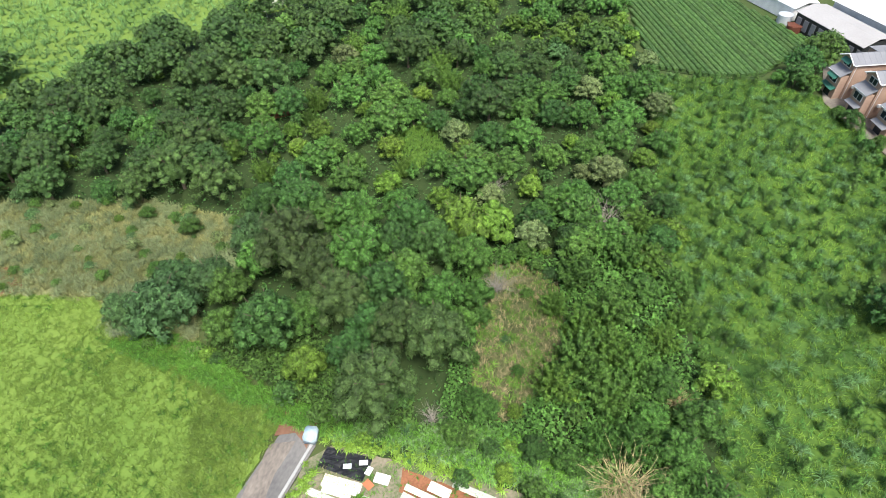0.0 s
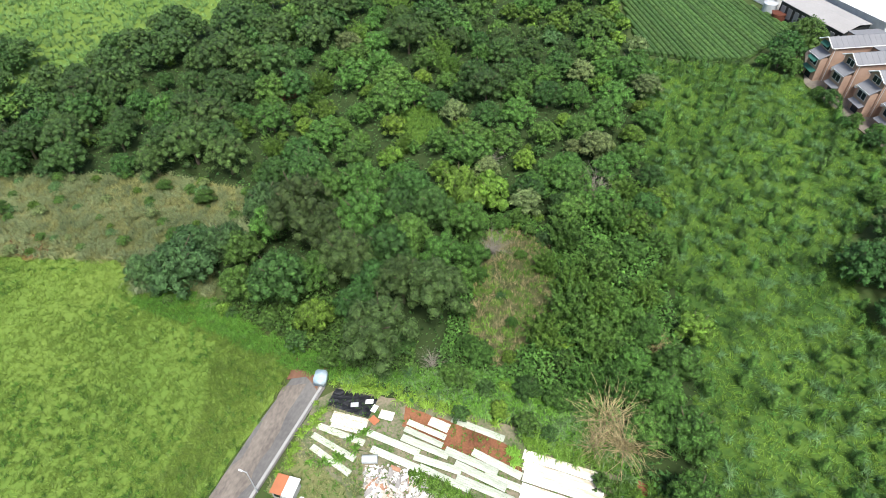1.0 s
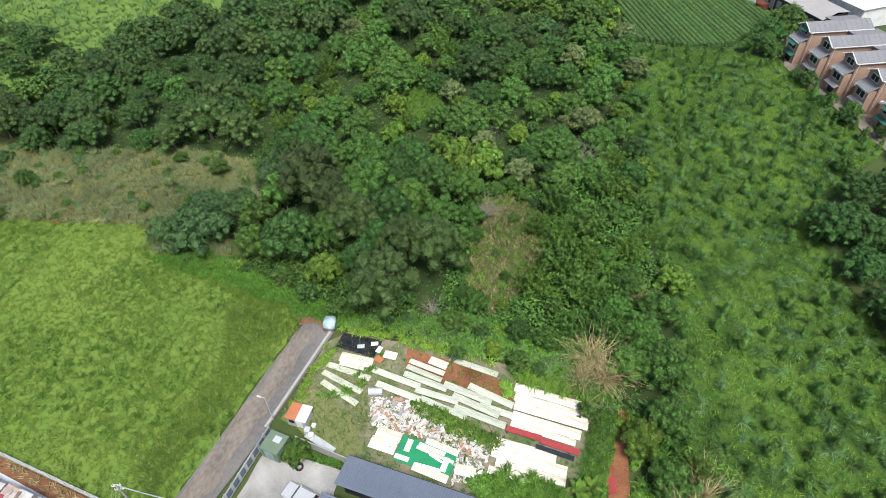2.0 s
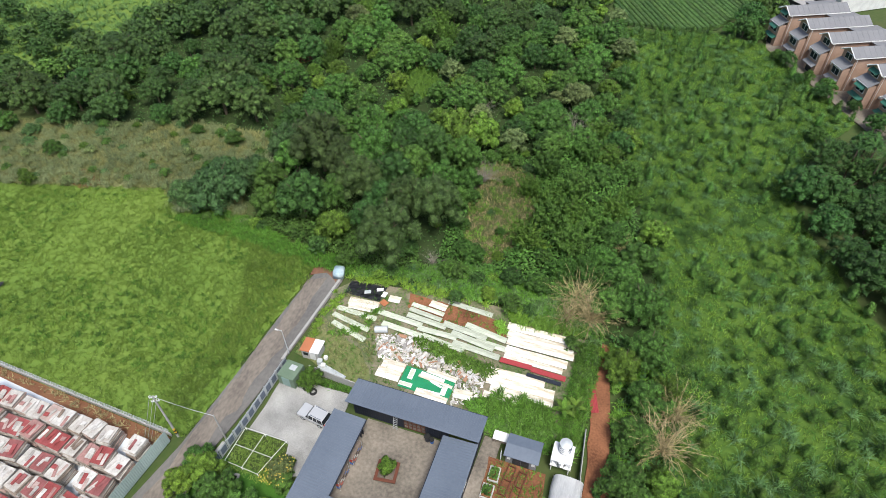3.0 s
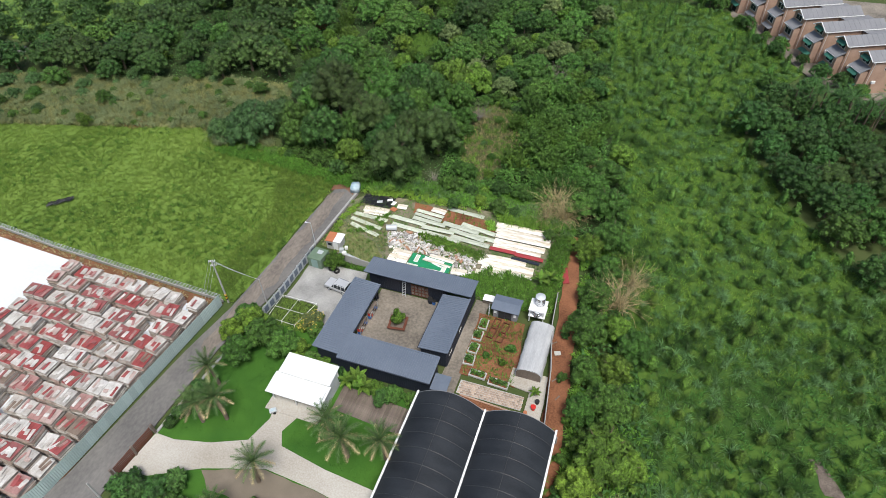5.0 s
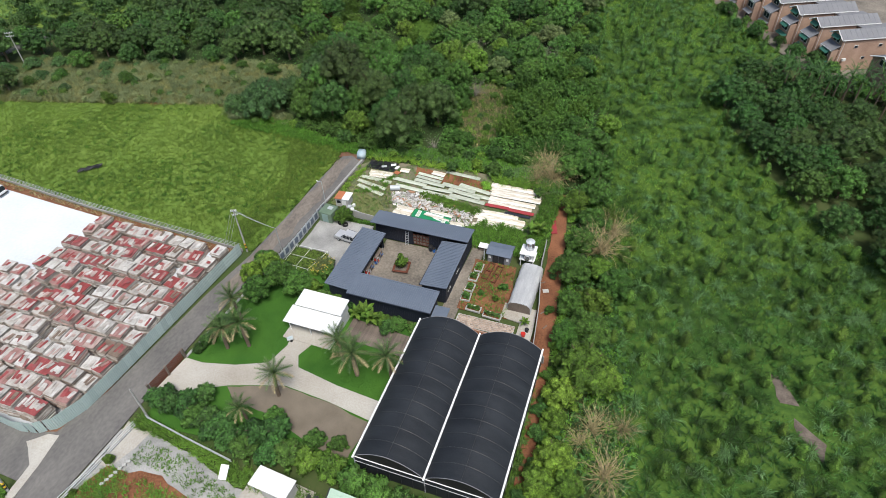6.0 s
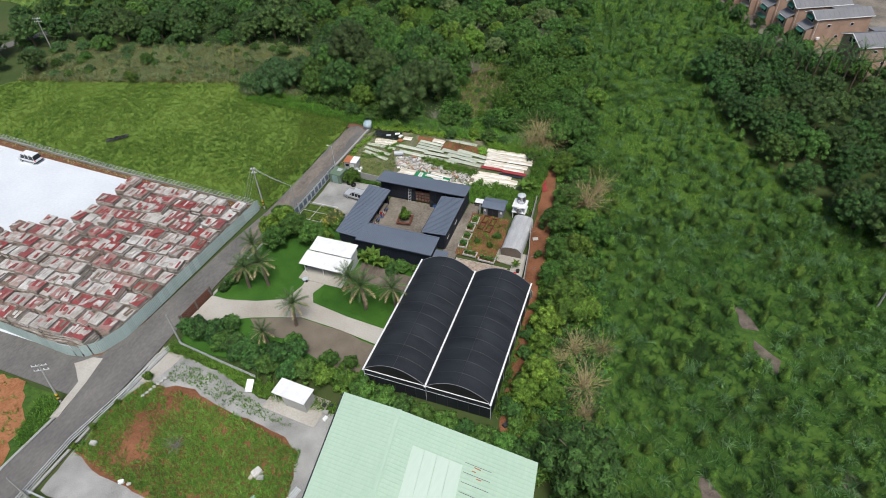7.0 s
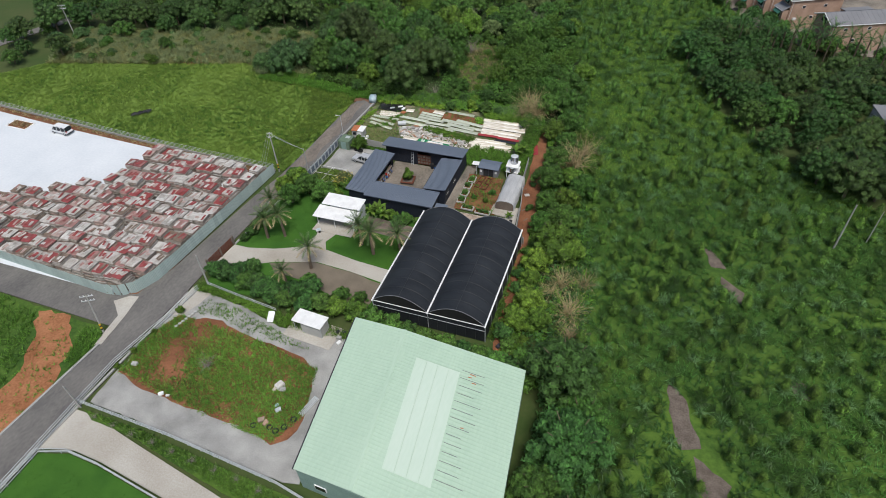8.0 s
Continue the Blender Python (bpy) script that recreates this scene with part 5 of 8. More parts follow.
for x, y, s, k in ((50.6, -40.6, 1.2, 0), (48.9, -44.6, 0.95, 1), (53.6, -41.0, 0.95, 1), (48.6, -48.4, 0.7, 1), (49.6, -53.4, 0.95, 1), (48.3, -57.2, 0.85, 1), (51.6, -56.4, 0.8, 1)):
    plant(BRIGHT[k], x, y, s)
for x, y, s in ((57.0, -65.8, 1.2), (60.6, -71.4, 0.8), (59.6, -76.4, 1.2), (57.4, -81.5, 0.8), (61.5, -85.5, 1.0), (63, -92, 1.0), (57.2, -86.5, 0.7)):
    plant((MID[0], DARK[0], MID[2])[int(rng.integers(3))], x, y, s)
for x, y, s in ((53.2, -47.6, 0.7), (56.8, -46.3, 0.6), (55.4, -53.4, 0.8), (56.6, -57.5, 0.6), (52.2, -49.8, 0.5), (38.4, 1.4, 1.1), (36.0, 4.6, 1.1), (35.2, 0.6, 0.7), (50.6, -10.4, 1.0), (49.6, -15.5, 1.15), (41.2, 17.5, 0.6)):
    plant(WITHERED, x, y, s)
for x, y, s in ((27.4, 46.5, 1.05), (30.6, 44, 0.8), (13.4, 5.4, 0.5), (14.8, 28, 0.8), (2.2, 28.6, 0.6), (-37, 48, 0.9), (8, 50, 0.7)):
    plant(DEAD, x, y, s)

FAR = set_of(0.4, 0.84, 1, "leaf_deep")
F_OLIVE, F_DARK, F_MID, F_BRIGHT, F_TEAL, F_PALE = (FAR[k] for k in ("olive", "dark", "mid", "bright", "teal", "pale"))
NEAR = [(-33, 3), (-33, 37), (14, 42), (24, 36), (33, 44), (40, 30), (48, 12), (48, -6), (20, -2), (-3, 1)]
far_sets = {}
count = 0
for x, y in scatter(FOREST, 5.0, (CLEARING, GLADE, NEAR)):
    u = noise.noise((x * 0.045, y * 0.045, 0.5)) + 0.004 * (x + 15)
    if x < -42 or u < -0.3:
        pool = F_OLIVE * 4 + F_DARK * 2 + F_MID[:1]
    elif u < -0.05:
        pool = F_MID * 2 + F_DARK * 2 + F_OLIVE + F_BRIGHT[:1] + F_TEAL
    else:
        pool = F_MID * 3 + F_BRIGHT * 3 + F_DARK[:1] + F_PALE + BAMBOO[1:]
    kind, s = pool[int(rng.integers(len(pool)))], rng.uniform(0.62, 1.1)
    if math.hypot(x - 20, y + 20) < 118 and count < 230:
        plant(kind, x, y, s)
        count += 1
    else:
        far_sets.setdefault(kind, []).append((x, y, s))


def joined(name, kind, places, label, every=1, grow=1.0, category="woods"):
    """Many far trees of one kind as one object of stuff."""
    for child in kind.children:
        me = child.data
        if len(me.vertices) < 200:
            continue
        co = np.empty(len(me.vertices) * 3)
        me.vertices.foreach_get("co", co)
        co, nn, k = co.reshape(-1, 3, 3), NORMALS[me.name], CORES[me.name]
        lf = co[k::every]
        c = lf.mean(1, keepdims=True)
        co, nn = np.concatenate([co[:k], c + (lf - c) * grow]), np.concatenate([nn[:k], nn[k::every]])
        out, nrm = [], []
        for x, y, s in places:
            a = rng.uniform(0, 6.283)
            m = np.array([[math.cos(a), -math.sin(a), 0], [math.sin(a), math.cos(a), 0], [0, 0, 1]])
            out.append((co @ m.T) * s + np.array([x, y, 0]))
            nrm.append(nn @ m.T)
        w = np.concatenate(out).reshape(-1, 3)
        ob = new(name, shaded(from_arrays(name, w, np.arange(len(w)).reshape(-1, 3), me.materials[0]), np.concatenate(nrm).reshape(-1, 3), 1))
        tagged(ob, label, category, "", "stuff")


for kind, places in far_sets.items():
    joined("far_woods", kind, places, "distant woodland crowns of mixed greens", 4, 1.9)
for kind in (F_MID[1], F_DARK[1], F_BRIGHT[1]):
    joined("understorey", kind, [(x, y, rng.uniform(0.35, 0.6)) for x, y in scatter(FOREST, 18.0, (CLEARING, GLADE, NEAR))], "bushy understorey filling the gaps between the trees", 6, 2.0, "undergrowth")
    joined("understorey", kind, [(x, y, rng.uniform(0.3, 0.55)) for x, y in scatter(NEAR, 10.0, (CLEARING,))], "low bushes under the near trees", 5, 1.8, "undergrowth")

# woods on the eastern side, over the terraced houses' gardens
MASS = [(66, 44), (69, 28), (76, 13), (84, 1), (93, -10), (104, -14), (125, -6), (125, 31), (110, 34), (96, 35.5), (86, 40), (82, 47), (74, 52)]
for x, y in scatter(MASS, 4.6):
    pool = F_MID[:1] + F_DARK * 3 + F_OLIVE[:1] if x < 88 else F_DARK * 2 + F_OLIVE * 3
    plant(pool[int(rng.integers(len(pool)))], x, y, rng.uniform(0.75, 1.0), label="dark green tree in the eastern wood")
for x, y, s in ((61.8, 103.2, 0.6), (59, 104.5, 0.75), (56, 104.8, 0.6), (64.2, 115, 1.3), (60.4, 109, 1.0), (68.2, 91.4, 0.62), (72.4, 85.2, 0.4), (75.2, 79.6, 0.62), (74.2, 77.6, 0.5), (83.0, 66.8, 0.6), (66.4, 94, 0.4), (70.2, 83.6, 0.4), (87, 64, 0.6), (90, 60, 0.7), (95, 55, 0.7), (80, 74, 0.4), (72, 60, 0.6), (80, 58, 0.7), (86, 54, 0.75), (90, 50.5, 0.8), (95, 49.5, 0.7), (100, 49, 0.8), (105, 48, 0.75), (111, 47, 0.8), (84, 52, 0.7), (88, 44, 0.45), (94, 42.5, 0.4), (100, 41.5, 0.45), (106, 40.5, 0.4), (112, 39.5, 0.45)):
    plant((F_DARK + F_MID)[int(rng.integers(4))], x, y, s, label="dark green garden tree by the terraced houses")
WESTWOOD = [(-112, 32), (-114, 2), (-104, -10), (-92, 0), (-80, 14), (-60, 26), (-48, 29), (-75, 22)]
for x, y in scatter(WESTWOOD, 5.6):
    plant((F_TEAL + F_MID + F_DARK + F_OLIVE)[int(rng.integers(9))], x, y, rng.uniform(0.45, 0.85))
ROADWOOD = [(-106, 30), (-113, 36), (-124, 20), (-130, 40), (-128, 62), (-108, 58), (-96, 44)]
joined("far_woods", F_DARK[0], [(x, y, rng.uniform(0.6, 0.95)) for x, y in scatter(ROADWOOD, 8.0)], "dark trees along the far lane", 2, 1.4)
joined("far_woods", F_OLIVE[0], [(x, y, rng.uniform(0.6, 0.95)) for x, y in scatter(ROADWOOD, 8.0)], "olive trees along the far lane", 2, 1.4)
region("far_lane", [(-121, -30), (-118, 0), (-113, 14), (-108, 27), (-111, 29), (-117, 15), (-122, 1), (-126, -30)], 0.03, M["asphalt"], "grey lane behind the western trees", "road")
# trees by the north-western edge and roadside
for x, y, s in ((-96, 22, 0.9), (-102, 18, 1.0), (-90, 24, 0.9), (-108, 12, 1.0), (-84, 22, 0.8), (-112, 4, 0.9)):
    plant((F_OLIVE + F_DARK)[int(rng.integers(4))], x, y, s)


# the kinds that are not yet used stand in the wood too
for k, kind in enumerate(q for pool in (CLOSE, FAR) for trees in pool.values() for q in trees):
    if kind not in PLANTED:
        plant(kind, -52 + 4.5 * k, 46 + 7 * (k % 3), 1.0)


# ---- palms ----
def fronds(n, length, rise, droop, leaflets, width, material, dry=0, start=0.0):
    """Feather fronds round a crown: leaflets as long triangles on both sides of a bent rib."""
    out = []
    for k in range(n):
        v, f = [], []
        a = k * 2.39996 + start
        el = radians(rise - (rise + droop) * (k / n) ** 0.9)
        p, d = Vector((0, 0, 0)), Vector((math.cos(a) * math.cos(el), math.sin(a) * math.cos(el), math.sin(el)))
        step = length / leaflets
        side = Vector((-math.sin(a), math.cos(a), 0))
        for s in range(leaflets):
            q = p + d * step
            w = width * math.sin(math.pi * (0.12 + 0.82 * s / leaflets)) ** 0.7
            up = Vector((0, 0, 0.25 * w))
            for sg in (-1, 1):
                i = len(v)
                v += [p, p + d * step * 0.62, q + d * w * 0.75 + side * sg * w + up]
                f.append((i, i + 1, i + 2))
            i = len(v)
            v += [p - side * 0.025, p + side * 0.025, q + side * 0.02, q - side * 0.02]
            f.append((i, i + 1, i + 2, i + 3))
            p = q
            d = (d + Vector((0, 0, -0.75 / leaflets))).normalized()
        out.append(from_arrays("frond", [tuple(c) for c in v], f, M["dry"] if k >= n - dry else material))
    return out


def palm(name, label, h, r, n, length, material, dry, group, lean=0.3, rise=75, droop=25, trunk="bark"):
    t = thing(name, pose(0, 0, 0), label, "palm", group)
    bm = bmesh.new()
    for k in range(10):
        f0, f1 = k / 10, (k + 1) / 10
        rod(bm, (lean * f0 ** 2, 0, h * f0 - (0.1 if k == 0 else 0)), (lean * f1 ** 2, 0, h * f1), r * (1.12 - 0.2 * f0), r * (0.95 - 0.2 * f0), 9)
    part("trunk", bm, M[trunk], t)
    for me in fronds(n, length, rise, droop, 22, 0.4, material, dry):
        part("frond", me, None, t, m=pose(lean, 0, h))
    return t


DATE = [palm("date_palm", "garden date palm with grey-green fronds and dry lower leaves", 4.7, 0.25, 30, 2.6, M["leaf_palm"], 7, "garden palms", 0.4, 80, 14), palm("date_palm", "tall garden date palm with spreading fronds", 5.2, 0.25, 32, 2.7, M["leaf_palm"], 8, "garden palms", -0.3, 80, 14)]
for k, x, y, s in ((0, 2.3, -50.6, 1.0), (1, 5.0, -49.3, 1.0), (0, 1.0, -45.2, 0.95), (0, 13.4, -55.2, 1.0), (1, 19.0, -47.4, 0.95), (0, 21.9, -49.0, 1.15), (1, 26.4, -47.8, 0.95), (0, 11.6, -59.8, 0.75)):
    plant(DATE[k], x, y, s)
ROYAL = palm("royal_palm", "tall royal palm with a smooth pale trunk", 7.2, 0.17, 14, 2.9, M["leaf_dark"], 0, "row of royal palms", 0.1, 70, 20, "bark")
for k in range(20):
    plant(ROYAL, 79 + k * 1.9, 46.4 - k * 0.32 + rng.uniform(-0.5, 0.5), rng.uniform(0.85, 1.1))
for k in range(10):
    plant(ROYAL, 76 + k * 2.6, 50.5 - k * 0.2 + rng.uniform(-1, 1), rng.uniform(0.75, 1.05))


def banana(s):
    t = thing("banana_plant", pose(0, 0, 0), "banana plant with broad torn leaves", "plant", "banana plants")
    bm = bmesh.new()
    rod(bm, (0, 0, 0), (0, 0, 1.5), 0.14, 0.08, 8)
    part("stem", bm, M["leaf_pale"], t)
    for k in range(9):
        v, f = [], []
        a, el = k * 2.39996, radians(70 - 55 * k / 9)
        p, d = Vector((0, 0, 1.4)), Vector((math.cos(a) * math.cos(el), math.sin(a) * math.cos(el), math.sin(el)))
        side = Vector((-math.sin(a), math.cos(a), 0))
        for j in range(7):
            w = 0.34 * math.sin(math.pi * (0.08 + 0.9 * j / 6)) + 0.02
            v += [p - side * w + Vector((0, 0, 0.06)), p, p + side * w + Vector((0, 0, 0.06))]
            if j:
                i = len(v) - 6
                f += [(i, i + 1, i + 4, i + 3), (i + 1, i + 2, i + 5, i + 4)]
            p = p + d * 0.32
            d = (d + Vector((0, 0, -0.17))).normalized()
        part("leaf", from_arrays("leaf", [tuple(c) for c in v], f, M["leaf_bright"]), None, t)
    return t


BAN = banana(1)
for x, y, s in ((37.6, -14.2, 0.9), (39.0, -13.2, 0.8), (18.8, -39.4, 1.0), (20.0, -40.2, 0.9), (17.6, -40.0, 0.85), (41.3, -33.6, 0.5)):
    plant(BAN, x, y, s)

# ---- garden trees and shrubs ----
for kind, x, y, s in ((BRIGHT[0], 5.8, -20.2, 0.55), (BRIGHT[1], 0.0, -35.2, 0.9), (BRIGHT[1], -2.0, -37.2, 0.7), (MID[1], 3.2, -37.2, 0.8), (MID[1], 6.8, -38.0, 0.75), (MID[1], 1.5, -40.5, 0.75), (MID[1], -1.2, -34.4, 0.6), (BRIGHT[1], 9.0, -37.2, 0.6), (PALE[0], 8.4, -32.4, 0.5)):
    plant(kind, x, y, s, label="leafy green garden tree by the dark house")
plant(SHRUB[2], 20.0, -28.1, 0.78, z=0.36, sz=1.0, label="light green small tree growing in the courtyard planter")
for x, y, k, s in ((13.4, -38.6, 2, 0.9), (11.2, -38.2, 1, 0.9), (21.6, -39.6, 2, 0.8), (24.2, -39.8, 1, 0.85), (22.8, -40.6, 0, 0.8), (26.4, -39.4, 1, 0.6), (15.6, -39.4, 0, 0.8), (8.4, -31.4, 1, 0.8), (9.4, -33.4, 1, 0.9), (7.4, -33.0, 2, 0.7), (-1.0, -46.5, 0, 0.7), (-0.8, -48.6, 1, 0.7), (-0.9, -50.6, 0, 0.75), (-1.2, -52.4, 0, 0.6),
                   (-0.8, -61.0, 0, 0.95), (1.4, -61.2, 0, 1.0), (3.4, -60.6, 0, 1.0), (5.2, -61.6, 1, 0.9), (4.6, -58.8, 0, 0.85), (7.2, -61.8, 0, 0.95), (9.4, -62.4, 0, 1.05), (11.8, -63.0, 0, 1.0), (14.2, -61.6, 0, 1.0), (13.8, -63.6, 1, 0.95), (16.4, -60.4, 0, 1.05), (17.4, -63.0, 0, 1.0), (15.0, -58.8, 1, 0.8), (19.6, -62.6, 1, 1.0), (21.4, -60.0, 1, 0.8), (22.2, -62.8, 2, 1.0), (25.0, -62.4, 2, 1.05), (24.4, -59.4, 1, 0.65), (28.4, -63.4, 1, 1.0), (31.4, -63.6, 1, 1.0), (34.4, -63.8, 0, 0.9), (37.0, -64.2, 1, 0.95), (40.0, -64.4, 1, 1.0), (42.6, -64.8, 0, 0.9), (45.2, -64.8, 1, 1.0), (48.0, -65.0, 1, 0.95), (50.4, -65.6, 0, 0.9), (41.2, -38.8, 0, 0.7), (46.6, -47.0, 0, 0.7), (47.0, -50.2, 0, 0.75), (47.2, -59.6, 0, 0.8), (46.8, -45.0, 0, 0.6), (44.2, -30, 1, 0.5), (43.2, -23, 0, 0.4), (36.6, -27.6, 1, 0.5), (36.0, -30.2, 2, 0.4), (33.6, -29.6, 1, 0.35)):
    plant(SHRUB[k], x, y, s * (1.25 if y < -58 else 1.0))
bl = random_in([(6.6, -34.4), (9.8, -34.4), (9.6, -30.4), (7.6, -31.2)], 90)
bm = bmesh.new()
for x, y in bl:
    bmesh.ops.create_icosphere(bm, subdivisions=1, radius=0.08, matrix=pose(x, y, 1.6 + rng.uniform(0, 0.9)))
tagged(part("blossom", bm, M["flower"]), "yellow blossom over the shrubs by the house", "flowers", "", "stuff")

# ---- saplings in the eastern field ----
def sapling(h, r, tint):
    t = thing("sapling", pose(0, 0, 0), "young columnar evergreen sapling in tall grass", "sapling", "planted saplings")
    bm = bmesh.new()
    rod(bm, (0, 0, -0.1), (0.06, 0, h * 0.8), 0.035, 0.015, 4)
    part("trunk", finish(bm, "trunk", M["bark"]), None, t)
    lobes = [(0.08 * math.sin(9 * f), 0.08 * math.cos(7 * f), h * f, r * w, 1.0) for f, w in ((0.22, 0.85), (0.42, 1.0), (0.62, 0.86), (0.8, 0.62), (0.96, 0.36))]
    part("crown", crown_mesh("crown", lobes, 380, 0.19, M[tint], -0.2, 0.6, 1, 0.72), None, t)
    return t


# the track's weedy edges
for poly, n in (([(41.8, -2), (43.2, -2), (44.4, -10), (46.0, -20), (47.4, -38), (49.8, -60), (48.6, -60), (46.4, -40), (44.8, -22), (43.0, -8)], 170), ([(46.2, -58), (49.4, -58), (53.4, -68), (51, -70)], 70), ([(42.6, -38.6), (44.4, -38), (46.6, -60), (45.8, -62), (44.2, -48)], 70)):
    arching("weed_clump", random_in(poly, n), 24, 0.8, 0.09, M["grass_rank"], "green weeds spilling over the earth track", 0.8, "weeds")
for x, y, k, s in ((46.2, -41.5, 1, 0.55), (48.6, -43.2, 2, 0.6), (47.4, -54.4, 0, 0.6), (48.4, -61.4, 1, 0.75), (50.8, -62.8, 1, 0.8), (49.0, -64.6, 0, 0.8), (46.0, -36.2, 2, 0.5), (44.4, -18.5, 1, 0.5), (43.0, -5.8, 0, 0.5), (50.4, -60.0, 2, 0.6), (52.6, -66.4, 1, 0.8)):
    plant(SHRUB[k], x, y, s, label="green shrub growing over the earth track")

SAP = [sapling(2.8, 0.8, "leaf_sapling"), sapling(2.4, 0.78, "leaf_sapling"), sapling(3.0, 0.84, "leaf_mid"), sapling(2.6, 0.76, "leaf_bamboo")]
PATCHES = [[(73.4, -31), (78, -36), (80.6, -41), (79.6, -43.6), (74, -36)], [(70, -60), (73, -63), (78.8, -73), (77, -77.4), (70, -65)]]
sap_far = {}
made = 0
for x, y in scatter(FIELD_E, 3.1, PATCHES):
    if noise.noise((x * 0.05, y * 0.05, 9.1)) < -0.3 or (x < 62 and y < -64):
        continue
    kind, s = SAP[int(rng.integers(2)) if y < -12 else 2 + int(rng.integers(2))], rng.uniform(0.7, 1.15)
    if made < 285 and x < 88 and y > -90:
        plant(kind, x, y, s)
        made += 1
    else:
        sap_far.setdefault(kind, []).append((x, y, s))
for kind, places in sap_far.items():
    joined("distant_saplings", kind, places, "rows of further evergreen saplings", 3, 1.5, "saplings")

# ---- grasses ----
FIELD_N = [(29, 101), (33, 75), (36, 50), (42, 32), (46, 14), (48, -10), (50, -22), (110, -22), (103, -15), (84, 2), (75, 16), (68, 34), (66, 46), (80, 70), (64, 101), (52, 105), (36, 101.5)]
FIELD_S = [(49, -18), (52, -30), (57, -60), (62, -97), (112, -97), (122, -27), (103, -15), (96, -8)]
blades("meadow_grass", random_in(FIELD_W, 15000), 7, 0.34, 0.075, 0.9, M["grass_field"], "bright yellow-green meadow grass")
tall = [p for p in random_in(FIELD_W, 4200) if noise.noise((p[0] * 0.09, p[1] * 0.09, 4.0)) > 0.1 or p[0] > -14 + 6 * rng.normal()]
blades("meadow_grass", tall, 8, 0.5, 0.08, 0.8, M["grass_field"], "taller green grass in the meadow")
arching("grass_clump", random_in(FIELD_W, 900), 14, 0.55, 0.07, M["grass_field"], "light tufts standing in the meadow", 0.6)
arching("grass_clump", [p for p in random_in(FIELD_W, 1500) if noise.noise((p[0] * 0.08, p[1] * 0.08, 2.0)) > -0.05], 14, 0.5, 0.07, M["grass_rank"], "green tufts standing in the meadow", 0.6)
undergrowth("undergrowth", random_in([(8, 30), (14, 38), (26, 36), (30, 20), (25, 5), (14, 5), (12, 18)], 5000, (CLEARING,)), 1.6, 0.36, M["leaf_mid"], "leafy undergrowth round the clearing")
for x, y, s in ((11.6, 30, 0.4), (14.6, 34, 0.45), (22, 33.6, 0.4), (26.2, 24, 0.4), (26, 17, 0.35), (22.6, 9.6, 0.35), (17, 9.4, 0.4), (15.2, 15, 0.35), (14.4, 22, 0.45), (12.6, 26, 0.4), (19.4, 28.6, 0.25), (18.6, 20, 0.22), (21.4, 15.4, 0.22), (24, 29, 0.3), (17, 36.6, 0.5), (20, 38, 0.4)):
    plant((F_MID + F_BRIGHT + F_TEAL)[int(rng.integers(6))], x, y, s, label="low green bush at the clearing's edge")
arching("grass_clump", random_in(CLEARING, 180), 22, 0.9, 0.08, M["grass_rank"], "green tufts in the clearing", 0.9)
ROADSIDE = [(-8, -30), (-5.6, -14), (-4, 1), (-8, 2), (-20, 4.4), (-36, 7.5), (-36, 4), (-16, -1), (-11, -12), (-12, -28)]
blades("rank_grass", random_in(ROADSIDE, 1600), 9, 0.55, 0.08, 0.8, M["grass_field"], "taller green grass along the lane")
arching("grass_clump", random_in(BAND, 700), 40, 1.2, 0.06, M["grass_pale"], "tall silver grass along the woodland edge", 1.3)
blades("dry_grass", random_in(BAND, 6500), 10, 0.8, 0.1, 0.7, M["grass_dry"], "dry straw-green grass")
arching("grass_clump", random_in([(-40, 9), (-33, 3), (-26, 13), (-19, 28), (-23, 34), (-28, 24), (-33, 14)], 230), 36, 1.7, 0.1, M["grass_pale"], "tall pale grass climbing the woodland slope", 1.4)
EDGE = [(-34, 1.5), (-24, 6.5), (-14, 3.8), (-4, 2.2), (2, 2.6), (2, -1), (-6, -0.6), (-20, 1)]
arching("grass_clump", random_in(EDGE, 300), 34, 1.0, 0.06, M["grass_rank"], "rank green grass at the woodland foot", 1.0)
blades("dry_grass", random_in(CLEARING, 2200), 10, 0.6, 0.09, 0.7, M["grass_brown"], "dry brown grass in the clearing")
blades("dry_grass", random_in(CLEARING, 700), 6, 0.9, 0.08, 0.6, M["dry"], "withered stalks in the clearing")
blades("glade_grass", random_in(GLADE, 700), 8, 0.9, 0.14, 0.6, M["grass_field"], "light green grass in a glade")
arching("grass_clump", np.concatenate([random_in(FIELD_S, 400, PATCHES), random_in(FIELD_N, 520, PATCHES)]), 40, 0.95, 0.065, M["grass_silver"], "fountain clumps of silver grass", 1.15)
arching("grass_clump", np.concatenate([random_in(FIELD_S, 1150, PATCHES), random_in(FIELD_N, 500, PATCHES)]), 26, 0.85, 0.07, M["grass_deep"], "fountain clumps of green grass", 1.5)
blades("rank_grass", random_in(FIELD_S, 12000, PATCHES), 7, 0.6, 0.1, 0.8, M["grass_deep"], "rank green grass between the saplings")
blades("rank_grass", random_in(FIELD_N, 6000, PATCHES), 8, 0.5, 0.07, 0.8, M["grass_deep"], "rank green grass between the saplings")
blades("light_grass", random_in(FIELD_N, 11000, PATCHES), 6, 0.5, 0.09, 0.8, M["grass_plant"], "light green fine grass between the saplings")
NORTH = [(-98, 30), (-92, 40), (-90, 50), (-89, 58), (-91, 67), (-88, 78), (-83, 83), (-77, 88), (-76, 99), (-66, 106), (-60, 150), (-160, 150), (-170, 40), (-130, 34)]
region("mown_strip", [(-140, 106), (-120, 101), (-95, 93), (-91, 100), (-100, 108), (-140, 118)], 0.02, M["field"], "mown yellow-green strip beyond the wood", "field", 0.8)
